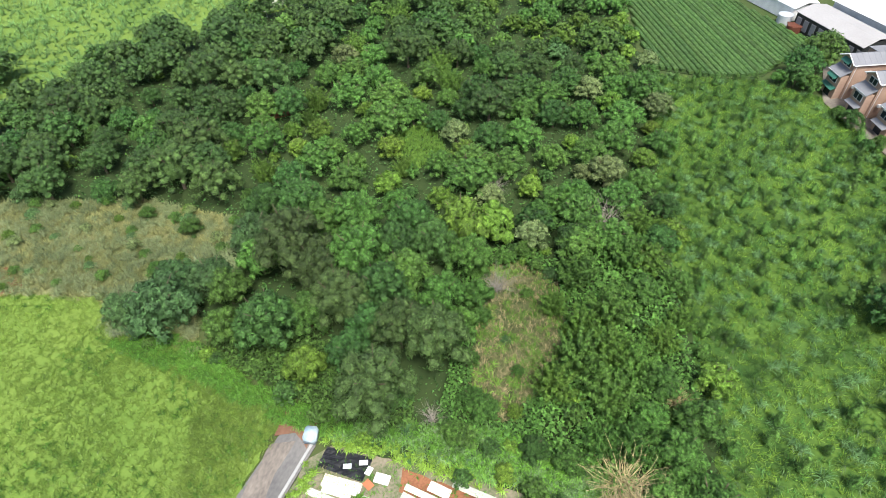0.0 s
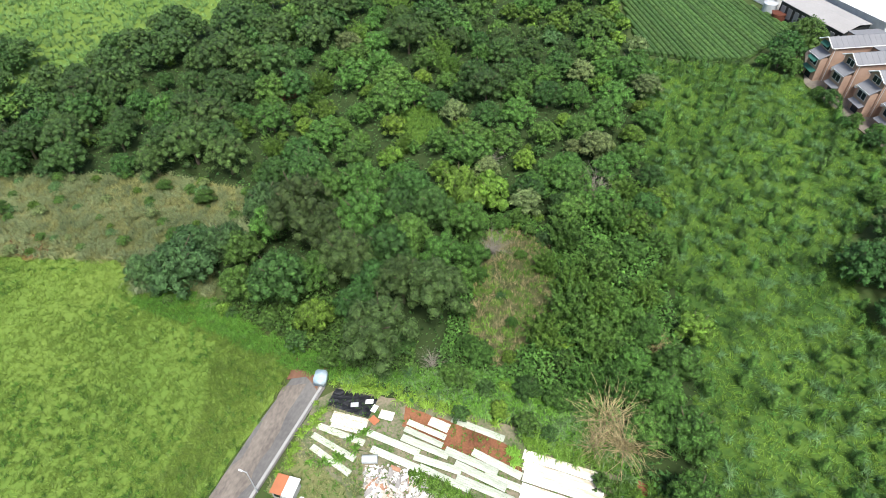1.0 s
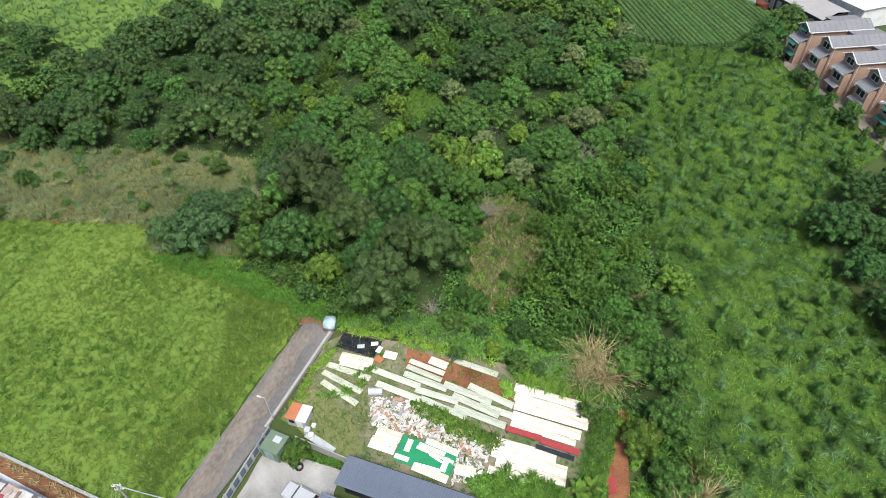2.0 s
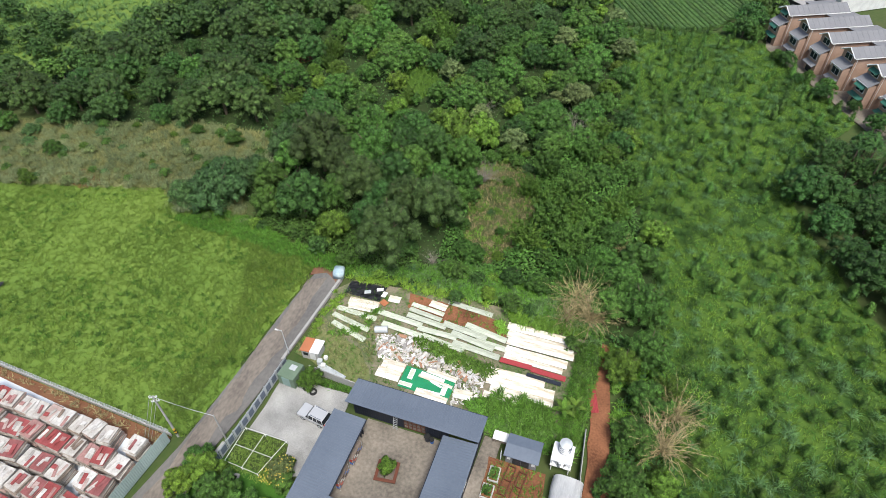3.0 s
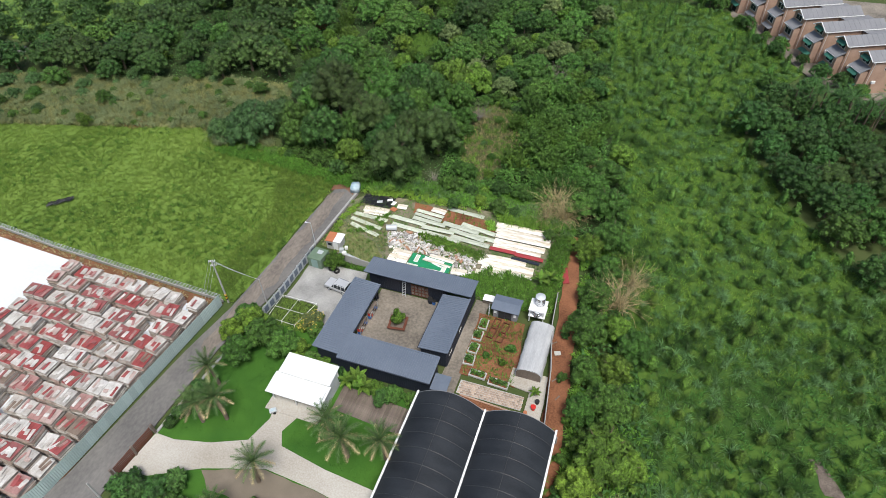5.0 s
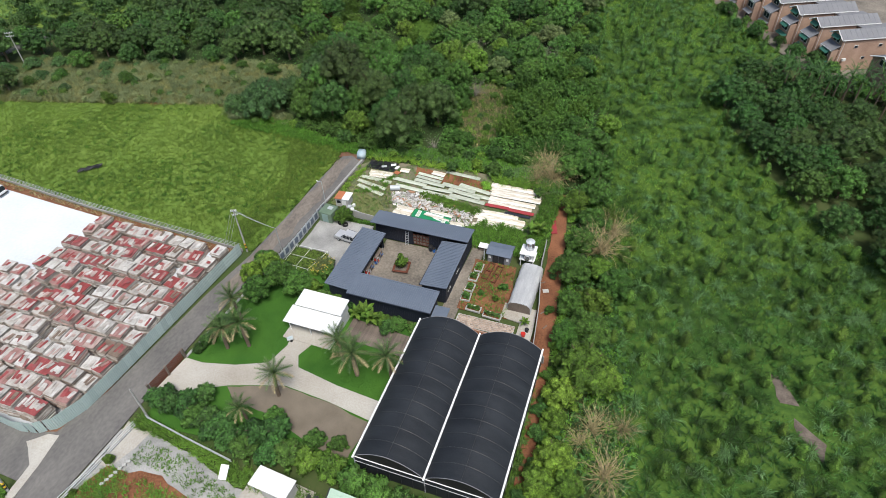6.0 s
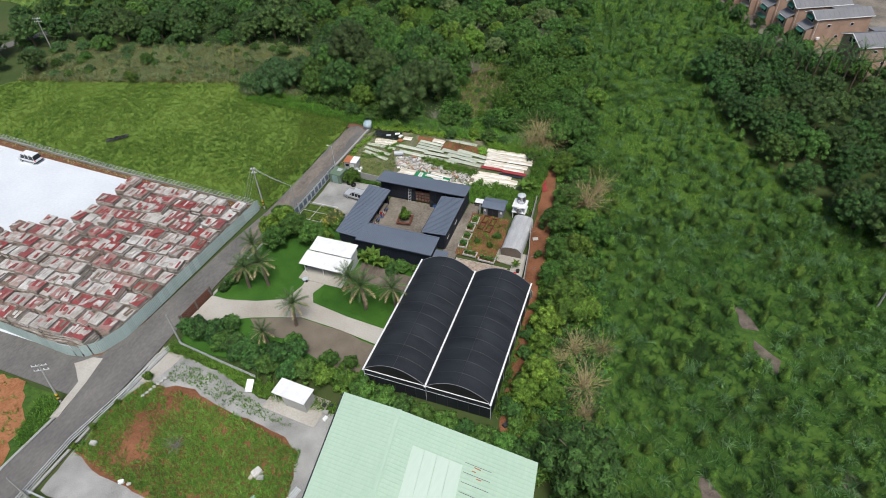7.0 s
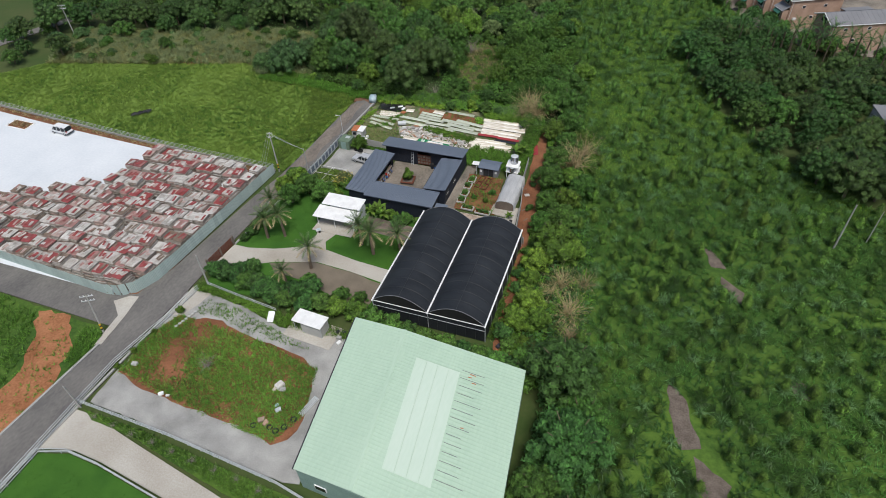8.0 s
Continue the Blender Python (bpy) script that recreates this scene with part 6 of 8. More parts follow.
region("sandy_path", [(-77, 107), (-71, 104), (-68, 112), (-66, 130), (-72, 130)], 0.02, M["concrete"], "pale sandy track behind the wood", "path", 0.6)
region("north_grassland", NORTH, -0.02, M["field"], "bright wild grassland beyond the wood", "field", 2.0)
blades("rank_grass", random_in(NORTH, 6500), 6, 0.9, 0.22, 0.9, M["grass_north"], "wild grassland beyond the wood")
arching("grass_clump", random_in(NORTH, 700), 20, 1.3, 0.1, M["grass_north"], "pale grass clumps beyond the wood", 1.6)
undergrowth("undergrowth", random_in(FOREST, 16000, (CLEARING,)), 1.0, 0.4, M["leaf_dark"], "mixed leafy undergrowth below the trees")
undergrowth("undergrowth", random_in(FOREST, 12000, (CLEARING,)), 1.3, 0.32, M["leaf_mid"], "light green undergrowth below the trees")
undergrowth("undergrowth", random_in([(24, 8), (30, 4), (40, 3), (45, 14), (40, 32), (35, 47), (26, 44), (28, 24)], 11000), 2.6, 0.42, M["leaf_mid"], "leafy undergrowth among the bamboo")
undergrowth("undergrowth", random_in([(-20, 5.5), (-14, 4), (3, 1.6), (12, 3), (9, 10), (-6, 12), (-18, 10)], 6500), 1.7, 0.36, M["leaf_mid"], "leafy undergrowth along the woodland foot")
HEDGE = [(11, 1.5), (18, 0.6), (27, 1.0), (31, -0.6), (39, -1.4), (40.2, -8), (40.4, 0), (38, 4), (30, 7), (18, 6), (8, 2.6), (2.4, 0.6), (3, -0.6)]
arching("grass_clump", random_in(HEDGE, 340), 28, 1.15, 0.12, M["grass_rank"], "rank grass along the scrap yard", 1.1)
arching("grass_clump", random_in(HEDGE, 160), 26, 1.2, 0.1, M["grass_silver"], "silver grass along the scrap yard", 1.2)
STRIP = [(40.6, 0), (48, 0), (52, -20), (57, -40), (60, -62), (66, -98), (56, -98), (54.5, -68), (50, -60), (46.8, -38), (45.4, -20), (43.8, -10), (42.6, -2)]
undergrowth("undergrowth", random_in(STRIP, 6500), 1.4, 0.45, M["leaf_dark"], "leafy undergrowth along the earth track")
arching("grass_clump", random_in(STRIP, 300), 24, 1.1, 0.1, M["grass_rank"], "grass along the earth track", 1.0)
for poly, n, h, m, l in (
        ([(-3.0, -82), (-3.2, -76), (-1.2, -70.5), (12.5, -71), (24, -73.2), (26, -80.5), (24, -85), (10, -83.9)], 4200, 0.4, "grass_field", "weeds over the red soil plot"),
        ([(-3.0, -82), (-3.2, -76), (-1.2, -70.5), (12.5, -71), (24, -73.2), (26, -80.5), (24, -85), (10, -83.9)], 3600, 0.5, "grass_rank", "green weeds over the red soil plot"),
        ([(-60, -75.6), (-34, -75.8), (-24, -76.8), (-18.5, -84), (-16, -94), (-13, -110), (-60, -110)], 5000, 0.7, "grass_rank", "rough roadside grass"),
        ([(1, -66.4), (6, -66.4), (14, -68.4), (22, -70.4), (14, -70.6), (4, -69), (0.6, -69.4)], 420, 0.25, "grass_rank", "small weeds in the gravel"),
        ([(-24, -76.4), (-18, -76.0), (-14, -80), (-10.4, -86), (-10.6, -96), (-16, -92), (-18.5, -83)], 110, 0.4, "grass_rank", "sparse weeds on the orange soil bank"),
        ([(-14, -77), (-10, -77), (-9.8, -84), (-12, -83)], 260, 0.5, "grass_rank", "roadside grass beside the pole"),
        ([(-3.2, -88.7), (7, -88.9), (23, -90.1), (31, -90.8), (31, -92.6), (22, -92.2), (6.1, -89.8)], 900, 0.35, "grass_rank", "grass in the railing strip"),
        ([(1, -16.4), (1.2, -11), (3, -4), (10, -6), (12, -12), (12, -18.4)], 500, 0.35, "grass_dry", "thin grass beside the scrap heap"),
        ([(1.2, -4), (12, -0.6), (30, -1), (38.5, -2.4), (40, -8), (39.6, -19), (28, -19), (12, -18.4), (1.2, -16.4)], 1300, 0.35, "grass_rank", "green weeds between the scrap sheets"),
        ([(1, -20), (11.6, -18.8), (11.8, -19.8), (4, -20.4)], 150, 0.4, "grass_rank", "weeds along the wall foot"),
        ([(1.2, -34), (7, -34), (7, -28.8), (1.4, -28.6)], 500, 0.25, "grass_field", "short grass under the garden frames"),
        ([(31, -33.4), (38, -33.2), (37.2, -22.6), (31, -22.6)], 300, 0.45, "grass_rank", "sparse green vegetable rows"),
        ([(-2.4, -63.4), (13, -65.4), (27, -65.8), (27, -67), (15, -67.8), (5, -65.6), (-2.4, -65.2)], 900, 0.5, "grass_rank", "weeds along the garden hedge"),
        ([(27.2, -19.8), (40, -19.8), (40, -13.6), (36, -15), (27.4, -15)], 900, 0.7, "grass_rank", "rank weeds behind the tool shed"),
        ([(38, -3), (40.4, -3), (40.6, -19), (38, -19), (37.4, -12)], 600, 0.7, "grass_rank", "weeds beside the earth track"),
        ([(-120, -26.4), (-64, -30.4), (-41, -32.0), (-26, -32.8), (-8.4, -34.0), (-7.6, -32.9), (-26, -32.0), (-64, -29.7), (-120, -25.4)], 420, 0.5, "dry", "dry weeds along the yard fence")):
    xy = random_in(poly, n)
    if "plot" in l:
        xy = np.array([p for p in xy.tolist() if noise.noise((p[0] * 0.17, p[1] * 0.17, 8.0)) + 0.012 * p[0] - 0.02 * abs(p[1] + 77) > -0.26 + rng.normal() * 0.24])
    blades("weeds", xy, 5, h, 0.1, 0.8, M[m], l)
for poly, n in (([(16, -9.2), (25, -10), (28, -11.4), (26, -12), (17, -10.4)], 90), ([(29, -15), (36, -14.6), (36, -17.6), (27, -18.4), (25.6, -16.4)], 130), ([(9, -5), (10, -10.6), (4, -12)], 14)):
    arching("weed_clump", random_in(poly, n), 20, 0.6, 0.14, M["grass_rank"], "leafy green weed clumps", 0.7, "weeds")

LAWNS = ([(0, -33), (11.4, -34), (15, -39), (9, -44), (8.6, -50), (0, -53)], [(13.6, -46), (26.4, -44), (26.4, -51.4), (14, -50)], [(-3, -96), (16, -96.6), (16, -118), (-4, -118)])
for poly in LAWNS:
    blades("lawn_grass", random_in(poly, 1800), 4, 0.12, 0.1, 1.0, M["lawn"], "short mown lawn grass")
for x, y in scatter(BAND, 6.0):
    if rng.random() < 0.35:
        plant((F_TEAL + F_MID + F_PALE + F_BRIGHT)[int(rng.integers(7))], x, y, rng.uniform(0.25, 0.6), label="low green bush in the dry scrub")

for kind, gap, lo, hi in ((F_TEAL[0], 7.5, 0.18, 0.4), (F_MID[1], 6.5, 0.18, 0.42), (F_PALE[0], 7.5, 0.2, 0.42), (F_BRIGHT[0], 9.0, 0.2, 0.4)):
    joined("scrub", kind, [(x, y, rng.uniform(lo, hi)) for x, y in scatter(BAND, gap)], "low mixed scrub growing through the dry grass", 4, 1.5, "scrub")
for kind, gap in ((F_MID[0], 6.5), (F_DARK[1], 8.0), (F_TEAL[0], 8.0)):
    joined("scrub", kind, [(x, y, rng.uniform(0.2, 0.4)) for x, y in scatter(HEDGE, gap) if y > 1.5], "green scrub between the wood and the scrap yard", 4, 1.5, "scrub")

# ---- tea rows ----
TEA = [(20, 139), (24, 122), (30.2, 103.4), (44.3, 103.4), (53.2, 107.2), (63.8, 127.5), (56, 137), (45, 148), (36, 170), (10, 170)]
region("tea_ground", TEA, -0.01, M["floor"], "dark soil between the tea rows", "field", 0.3)
td = Vector((-14.0, 27.2)).normalized()
tn = Vector((td.y, -td.x))
for k in range(58):
    c = Vector((28, 106)) + tn * (k - 16) * 1.32
    run = [s for s in np.arange(-40, 80, 0.6) if inside(c.x + td.x * s, c.y + td.y * s, TEA)]
    if len(run) < 6:
        continue
    v, f = [], []
    ring = [(-0.5, 0.0), (-0.53, 0.4), (-0.4, 0.66), (0, 0.75), (0.4, 0.66), (0.53, 0.4), (0.5, 0.0)]
    for i, s in enumerate(run):
        for q, z in ring:
            g = 1 + 0.16 * noise.noise((s * 1.3, q * 3, k))
            v.append((c.x + td.x * s + tn.x * q * g, c.y + td.y * s + tn.y * q * g, z * g))
        if i:
            a, b = (i - 1) * 7, i * 7
            f += [(a + j, a + j + 1, b + j + 1, b + j) for j in range(6)]
    f += [tuple(range(7)), tuple(range(len(v) - 7, len(v)))]
    row = thing("tea_hedge", pose(0, 0, 0), "clipped dark green tea hedge row", "hedge", "tea rows")
    part("body", from_arrays("body", v, f, M["tea"]), None, row)
    m = len(run) * 14
    sp = rng.uniform(run[0], run[-1], m)
    q = rng.uniform(-0.52, 0.52, m)
    cc = np.column_stack([c.x + td.x * sp + tn.x * q, c.y + td.y * sp + tn.y * q, 0.77 - 0.6 * q ** 2])
    lv, lf = leaf_tris(cc, unit(rng.normal(size=(m, 3)) * 0.5 + np.array([0, 0, 1])), 0.2)
    part("foliage", from_arrays("foliage", lv, lf, M["tea"]), None, row)

# ---- scrap bales on the white yard ----
def picked(name, colours, rough=0.75):
    """One of several colours, chosen piece by piece, with grain and dirt."""
    m = surface(name, (0.66, 0.66, 0.65), (0.36, 0.345, 0.325), 0.9, 5, rough, 0, 0.4)
    N, K = m.node_tree.nodes, m.node_tree.links
    oi, cr, mx = N.new("ShaderNodeObjectInfo"), N.new("ShaderNodeValToRGB"), N.new("ShaderNodeMix")
    cr.color_ramp.interpolation = "CONSTANT"
    while len(cr.color_ramp.elements) < len(colours):
        cr.color_ramp.elements.new(0.5)
    for k, c in enumerate(colours):
        cr.color_ramp.elements[k].position, cr.color_ramp.elements[k].color = k / len(colours), (*c, 1)
    geo, ad, fr = N.new("ShaderNodeNewGeometry"), N.new("ShaderNodeMath"), N.new("ShaderNodeMath")
    ad.operation, ad.inputs[1].default_value, fr.operation = "MULTIPLY_ADD", 7.3, "FRACT"
    K.new(oi.outputs["Random"], ad.inputs[0])
    K.new(geo.outputs["Random Per Island"], ad.inputs[2])
    K.new(ad.outputs[0], fr.inputs[0])
    K.new(fr.outputs[0], cr.inputs[0])
    mx.data_type, mx.blend_type = "RGBA", "MULTIPLY"
    mx.inputs[0].default_value = 1.0
    base = N["Principled BSDF"].inputs["Base Color"]
    old = base.links[0].from_socket
    K.new(old, mx.inputs[6])
    K.new(cr.outputs[0], mx.inputs[7])
    K.new(mx.outputs[2], base)
    return m


M["baletop"] = picked("scrap_panel_faces", [(0.85, 0.83, 0.80), (0.50, 0.12, 0.125), (0.76, 0.72, 0.68), (0.42, 0.15, 0.15), (0.95, 0.94, 0.92), (0.62, 0.60, 0.57), (0.58, 0.33, 0.31), (0.78, 0.75, 0.71), (0.33, 0.25, 0.20), (0.46, 0.10, 0.10), (0.86, 0.85, 0.83), (0.70, 0.54, 0.50)])
M["baleside"] = picked("scrap_panel_edges", [(0.62, 0.56, 0.50), (0.74, 0.70, 0.66), (0.45, 0.37, 0.31), (0.62, 0.45, 0.40), (0.8, 0.78, 0.74), (0.55, 0.50, 0.46)])
BALE_AREA = [(-32, -33.4), (-8.0, -34.4), (-10.2, -62), (-12.2, -69.4), (-75, -67.4), (-75, -60.5), (-55, -56.5), (-44, -51.5), (-37, -47.0), (-34, -37)]
slabs = []
for k in range(5):
    bm = bmesh.new()
    z = 0.0
    for j in range(5):
        box(bm, rng.uniform(-0.06, 0.06), rng.uniform(-0.1, 0.1), z, 1.84 + rng.uniform(-0.2, 0.12), 2.25 + rng.uniform(-0.24, 0.12), 0.085, rng.uniform(-2, 2))
        z += 0.11
    slabs.append(finish(bm, "panel", M["baleside"]))
lids = []
for k in range(4):
    bm = bmesh.new()
    box(bm, 0, 0, 0, 1.84 + rng.uniform(-0.1, 0.06), 2.2 + rng.uniform(-0.12, 0.06), 0.06)
    lids.append(finish(bm, "top_sheet", M["baletop"]))
tops = []
for k in range(12):
    bm = bmesh.new()
    box(bm, 0, 0, 0, rng.uniform(0.3, 0.85), rng.uniform(0.5, 1.7), 0.045)
    tops.append(finish(bm, "top_panel", M["baletop"]))


def bale(layers):
    t = thing("scrap_bale", pose(0, 0, 0), "stacked bale of crushed red, white and grey wall panels", "scrap bale", "scrap bales")
    for j in range(layers):
        part("panel", slabs[int(rng.integers(5))], None, t, m=pose(rng.uniform(-0.07, 0.07), rng.uniform(-0.07, 0.07), 0.55 * j, rng.uniform(-1, 1), 0, rng.uniform(-2, 2) + 180 * int(rng.integers(2))))
    h = 0.55 * layers
    part("top_sheet", lids[int(rng.integers(4))], None, t, m=pose(0, 0, h, 0, 0, rng.uniform(-3, 3)))
    for j in range(3):
        part("top_panel", tops[int(rng.integers(12))], None, t, m=pose(-0.55 + 0.5 * j + rng.uniform(-0.1, 0.1), rng.uniform(-0.45, 0.45), h + 0.07 + 0.045 * (j % 3) + rng.uniform(0, 0.03), rng.uniform(-4, 4), rng.uniform(-4, 4), rng.normal() * 11))
    return t


BALES = [bale(n) for n in (4, 4, 5, 4, 4, 5, 4, 5, 4, 4)]
yb = -35.5
while yb > -69.5:
    xb = -9.1 - 0.07 * (-36 - yb)
    while xb > -74:
        if inside(xb, yb, BALE_AREA) and rng.random() > 0.015:
            plant(BALES[int(rng.integers(10))], xb + rng.uniform(-0.08, 0.08), yb + rng.uniform(-0.12, 0.12), rng.uniform(0.97, 1.03), rng.uniform(-6, 6) + 180 * int(rng.integers(2)), rng.uniform(0.85, 1.18), z=0.05)
        xb -= 2.1
    yb -= 2.7

# ---- fences ----
def corrugated(w, h, n, depth):
    bm = bmesh.new()
    pr = []
    for k in range(n):
        x = -w / 2 + w * k / n
        s = w / n
        pr += [(x, 0), (x + s * 0.35, 0), (x + s * 0.5, depth), (x + s * 0.85, depth)]
    pr.append((w / 2, 0))
    for (xa, ya), (xb, yb2) in zip(pr, pr[1:]):
        q = [bm.verts.new(c) for c in ((xa, ya, 0), (xb, yb2, 0), (xb, yb2, h), (xa, ya, h))]
        bm.faces.new(q)
    bmesh.ops.remove_doubles(bm, verts=bm.verts[:], dist=0.001)
    bmesh.ops.solidify(bm, geom=bm.faces[:], thickness=0.015)
    return finish(bm, "panel", M["fencegreen"])


def along(pts, step):
    """Even stations along a line: x, y, heading in degrees."""
    out = []
    for (x0, y0), (x1, y1) in zip(pts, pts[1:]):
        d = math.hypot(x1 - x0, y1 - y0)
        n = max(1, round(d / step))
        for k in range(n):
            f = (k + 0.5) / n
            out.append((x0 + (x1 - x0) * f, y0 + (y1 - y0) * f, math.degrees(math.atan2(y1 - y0, x1 - x0))))
    return out


sf = thing("sheet_fence", pose(0, 0, 0), "tall grey-green corrugated sheet fence round the scrap yard", "fence")
sheet = corrugated(1.02, 2.3, 4, 0.06)
post = finish(boxm(0, 0, 0, 0.08, 0.08, 2.2), "post", M["steel"])
LINE = [(-6.9, -33.0), (-9.0, -60), (-9.6, -65), (-11.0, -68.4), (-13.0, -69.8), (-15.4, -70.3), (-42, -68.9), (-96, -66.6)]
for k, (x, y, a) in enumerate(along(LINE, 1.0)):
    part("panel", sheet, None, sf, m=pose(x, y, 0.05, 0, 0, a + rng.uniform(-1.5, 1.5)))
    if k % 3 == 0:
        part("post", post, None, sf, m=pose(x + 0.09 * math.sin(radians(a)), y - 0.09 * math.cos(radians(a)), 0.02, 0, 0, a))
nf = thing("yard_fence", pose(0, 0, 0), "low grey wall with a wire fence along the meadow", "fence")
wallp = finish(bevelled(2.5, 0.18, 0.6, 0.02, 1), "wall", M["polec"])
fp = finish(boxm(0, 0, 0, 0.07, 0.07, 1.6), "post", M["polec"])
rail = finish(boxm(0, 0, 0, 2.5, 0.04, 0.04), "rail", M["steel"])
NL = [(-7.2, -32.4), (-26, -31.65), (-41, -31.0), (-64, -29.2), (-87, -27.5), (-118, -25.0)]
for x, y, a in along(NL, 2.45):
    part("wall", wallp, None, nf, m=pose(x, y, -0.05, 0, 0, a))
    part("post", fp, None, nf, m=pose(x, y, 0.0, 0, 0, a))
    for z in (0.85, 1.2, 1.55):
        part("rail", rail, None, nf, m=pose(x, y, z, 0, 0, a))
cf = thing("compound_fence", pose(0, 0, 0), "blue-grey panelled metal fence beside the lane", "fence")
pan = finish(bevelled(1.16, 0.06, 1.75, 0.02, 1), "panel", M["steel"])
inner = finish(boxm(0, -0.05, 0.35, 0.86, 0.03, 1.1), "inset", M["slate"])
cp = finish(boxm(0, 0, 0, 0.1, 0.1, 2.0), "post", M["steel"])
for x, y, a in along([(0.4, -34.2), (0.9, -27.5), (1.1, -18.4)], 1.26):
    p = part("panel", pan, None, cf, m=pose(x, y, 0.12, 0, 0, a))
    part("inset", inner, None, p)
    part("post", cp, None, cf, m=pose(x - 0.63 * math.cos(radians(a)), y - 0.63 * math.sin(radians(a)), 0, 0, 0, a))
bw = thing("boundary_wall", pose(0, 0, 0), "thin pale boundary wall beside the earth track", "wall")
bpan = finish(bevelled(2.0, 0.12, 1.5, 0.02, 1), "panel", M["polec"])
for x, y, a in along([(40.7, -16), (41.1, -22), (42.6, -30), (43.5, -38), (45.6, -39.6)], 2.0):
    part("panel", bpan, None, bw, m=pose(x, y, 0, 0, 0, a))
nw = thing("rubble_wall", pose(0, 0, 0), "grey rendered wall between the house and the scrap yard", "wall")
for x, y, a in along([(4.6, -18.5), (12.4, -19.1)], 2.0):
    part("panel", bpan, None, nw, m=pose(x, y, 0, 0, 0, a))
gt = thing("driveway_gate", pose(0, 0, 0), "brown slatted metal driveway gate", "gate")
slat = finish(bevelled(0.12, 0.04, 1.7, 0.01, 1), "slat", M["redwood"])
gp = finish(bevelled(0.3, 0.3, 2.0, 0.03, 1), "post", M["wood"])
for x, y, a in along([(-3.0, -60.0), (-2.5, -54.2)], 0.15):
    part("slat", slat, None, gt, m=pose(x, y, 0.12, 0, 0, a))
for x, y in ((-3.05, -60.3), (-2.75, -57.1), (-2.45, -53.9)):
    part("post", gp, None, gt, m=pose(x, y, 0))


def railing(pts, label, h=1.15, rails=(0.35, 0.72, 1.1)):
    t = thing("railing", pose(0, 0, 0), label, "railing", "white railings")
    pm = bmesh.new()
    rod(pm, (0, 0, 0), (0, 0, h), 0.045, n=6)
    pm = finish(pm, "post", M["steel"])
    for x, y, a in along(pts, 2.0):
        part("post", pm, None, t, m=pose(x, y, 0))
    for (x0, y0), (x1, y1) in zip(pts, pts[1:]):
        for z in rails:
            bm = bmesh.new()
            rod(bm, (x0, y0, z), (x1, y1, z), 0.045, n=6)
            part("rail", bm, M["steel"], t)
    return t


railing([(-4.35, -103), (-4.3, -88), (-4.2, -81), (-2.5, -72), (-1.7, -65)], "galvanised pipe railing along the lane")
railing([(-4.1, -88.0), (10.8, -88.4), (27.5, -89.6), (32, -90.4)], "galvanised pipe railing beside the gravel")
railing([(-3.9, -103), (-3.8, -95.5), (0, -94.3), (5, -94.5), (16, -95.9), (40, -99.4)], "galvanised pipe railing round the lawn")
railing([(-1.0, -63.7), (6, -64.6), (13, -65.4)], "dark pipe railing along the hedge", 0.9, (0.45, 0.85))


# ---- poles and cables ----
def utility_pole(x, y, h, lean=(0, 0), arms=True, stripes=True, label="grey concrete utility pole with cross-arms and insulators", r=0.16, span=1.9):
    t = thing("utility_pole", pose(x, y, 0), label, "utility pole", "utility poles")
    bm = bmesh.new()
    rod(bm, (0, 0, -0.2), (lean[0], lean[1], h), r, r * 0.62, 12)
    part("shaft", bm, M["polec"], t)
    if stripes:
        for k in range(4):
            bm = bmesh.new()
            f0, f1 = (0.5 + 0.3 * k) / h, (0.8 + 0.3 * k) / h
            rod(bm, (lean[0] * f0, lean[1] * f0, f0 * h), (lean[0] * f1, lean[1] * f1, f1 * h), r * 1.04, n=12)
            part("stripe", bm, M["yellow"] if k % 2 else M["black"], t, "yellow and black warning band")
    if arms:
        for z in (h - 0.3, h - 1.1):
            f = z / h
            arm = part("cross_arm", boxm(lean[0] * f, lean[1] * f, z, span, 0.1, 0.1, 30), M["steel"], t)
            for s in (-0.45 * span, -0.18 * span, 0.18 * span, 0.45 * span):
                bm = bmesh.new()
                cx, cy = lean[0] * f + s * math.cos(radians(30)), lean[1] * f + s * math.sin(radians(30))
                rod(bm, (cx, cy, z + 0.1), (cx, cy, z + 0.34), 0.06, 0.04, 8)
                part("insulator", bm, M["white"], arm)
    return t


def cable(a, b, sag, label="thin grey overhead cable"):
    cu = bpy.data.curves.new("cable", "CURVE")
    cu.dimensions, cu.bevel_depth, cu.bevel_resolution = "3D", 0.022, 1
    sp = cu.splines.new("POLY")
    sp.points.add(12)
    for k in range(13):
        f = k / 12
        p = Vector(a).lerp(Vector(b), f)
        sp.points[k].co = (p.x, p.y, p.z - sag * 4 * f * (1 - f), 1)
    cu.materials.append(M["steel"])
    tagged(new("cable", cu), label, "cable", "overhead cables")


utility_pole(-6.5, -32.1, 8.8, span=0.9)
utility_pole(-10.4, -76.9, 7.2, (-0.2, 0.9), True, True, "grey concrete utility pole leaning beside the lane")
utility_pole(-1.0, -63.5, 6.4, (0, 0), False, False, "plain grey concrete pole at the garden corner")
utility_pole(-3.9, -88.4, 4.6, (-0.2, 0), False, False, "short grey concrete pole by the railing", 0.13)
utility_pole(-0.8, -30.4, 5.1, (0, 0), False, False, "short grey concrete pole behind the fence", 0.12)
utility_pole(93.7, -25.7, 9.0, (0, 0), False, False, "grey utility pole in the eastern field")
utility_pole(98.8, -22.7, 6.5, (0, 0), False, False, "slim grey pole at the eastern trees", 0.1)
utility_pole(-68, 101, 9.0, (0, 0), True, False, "grey utility pole beyond the wood")
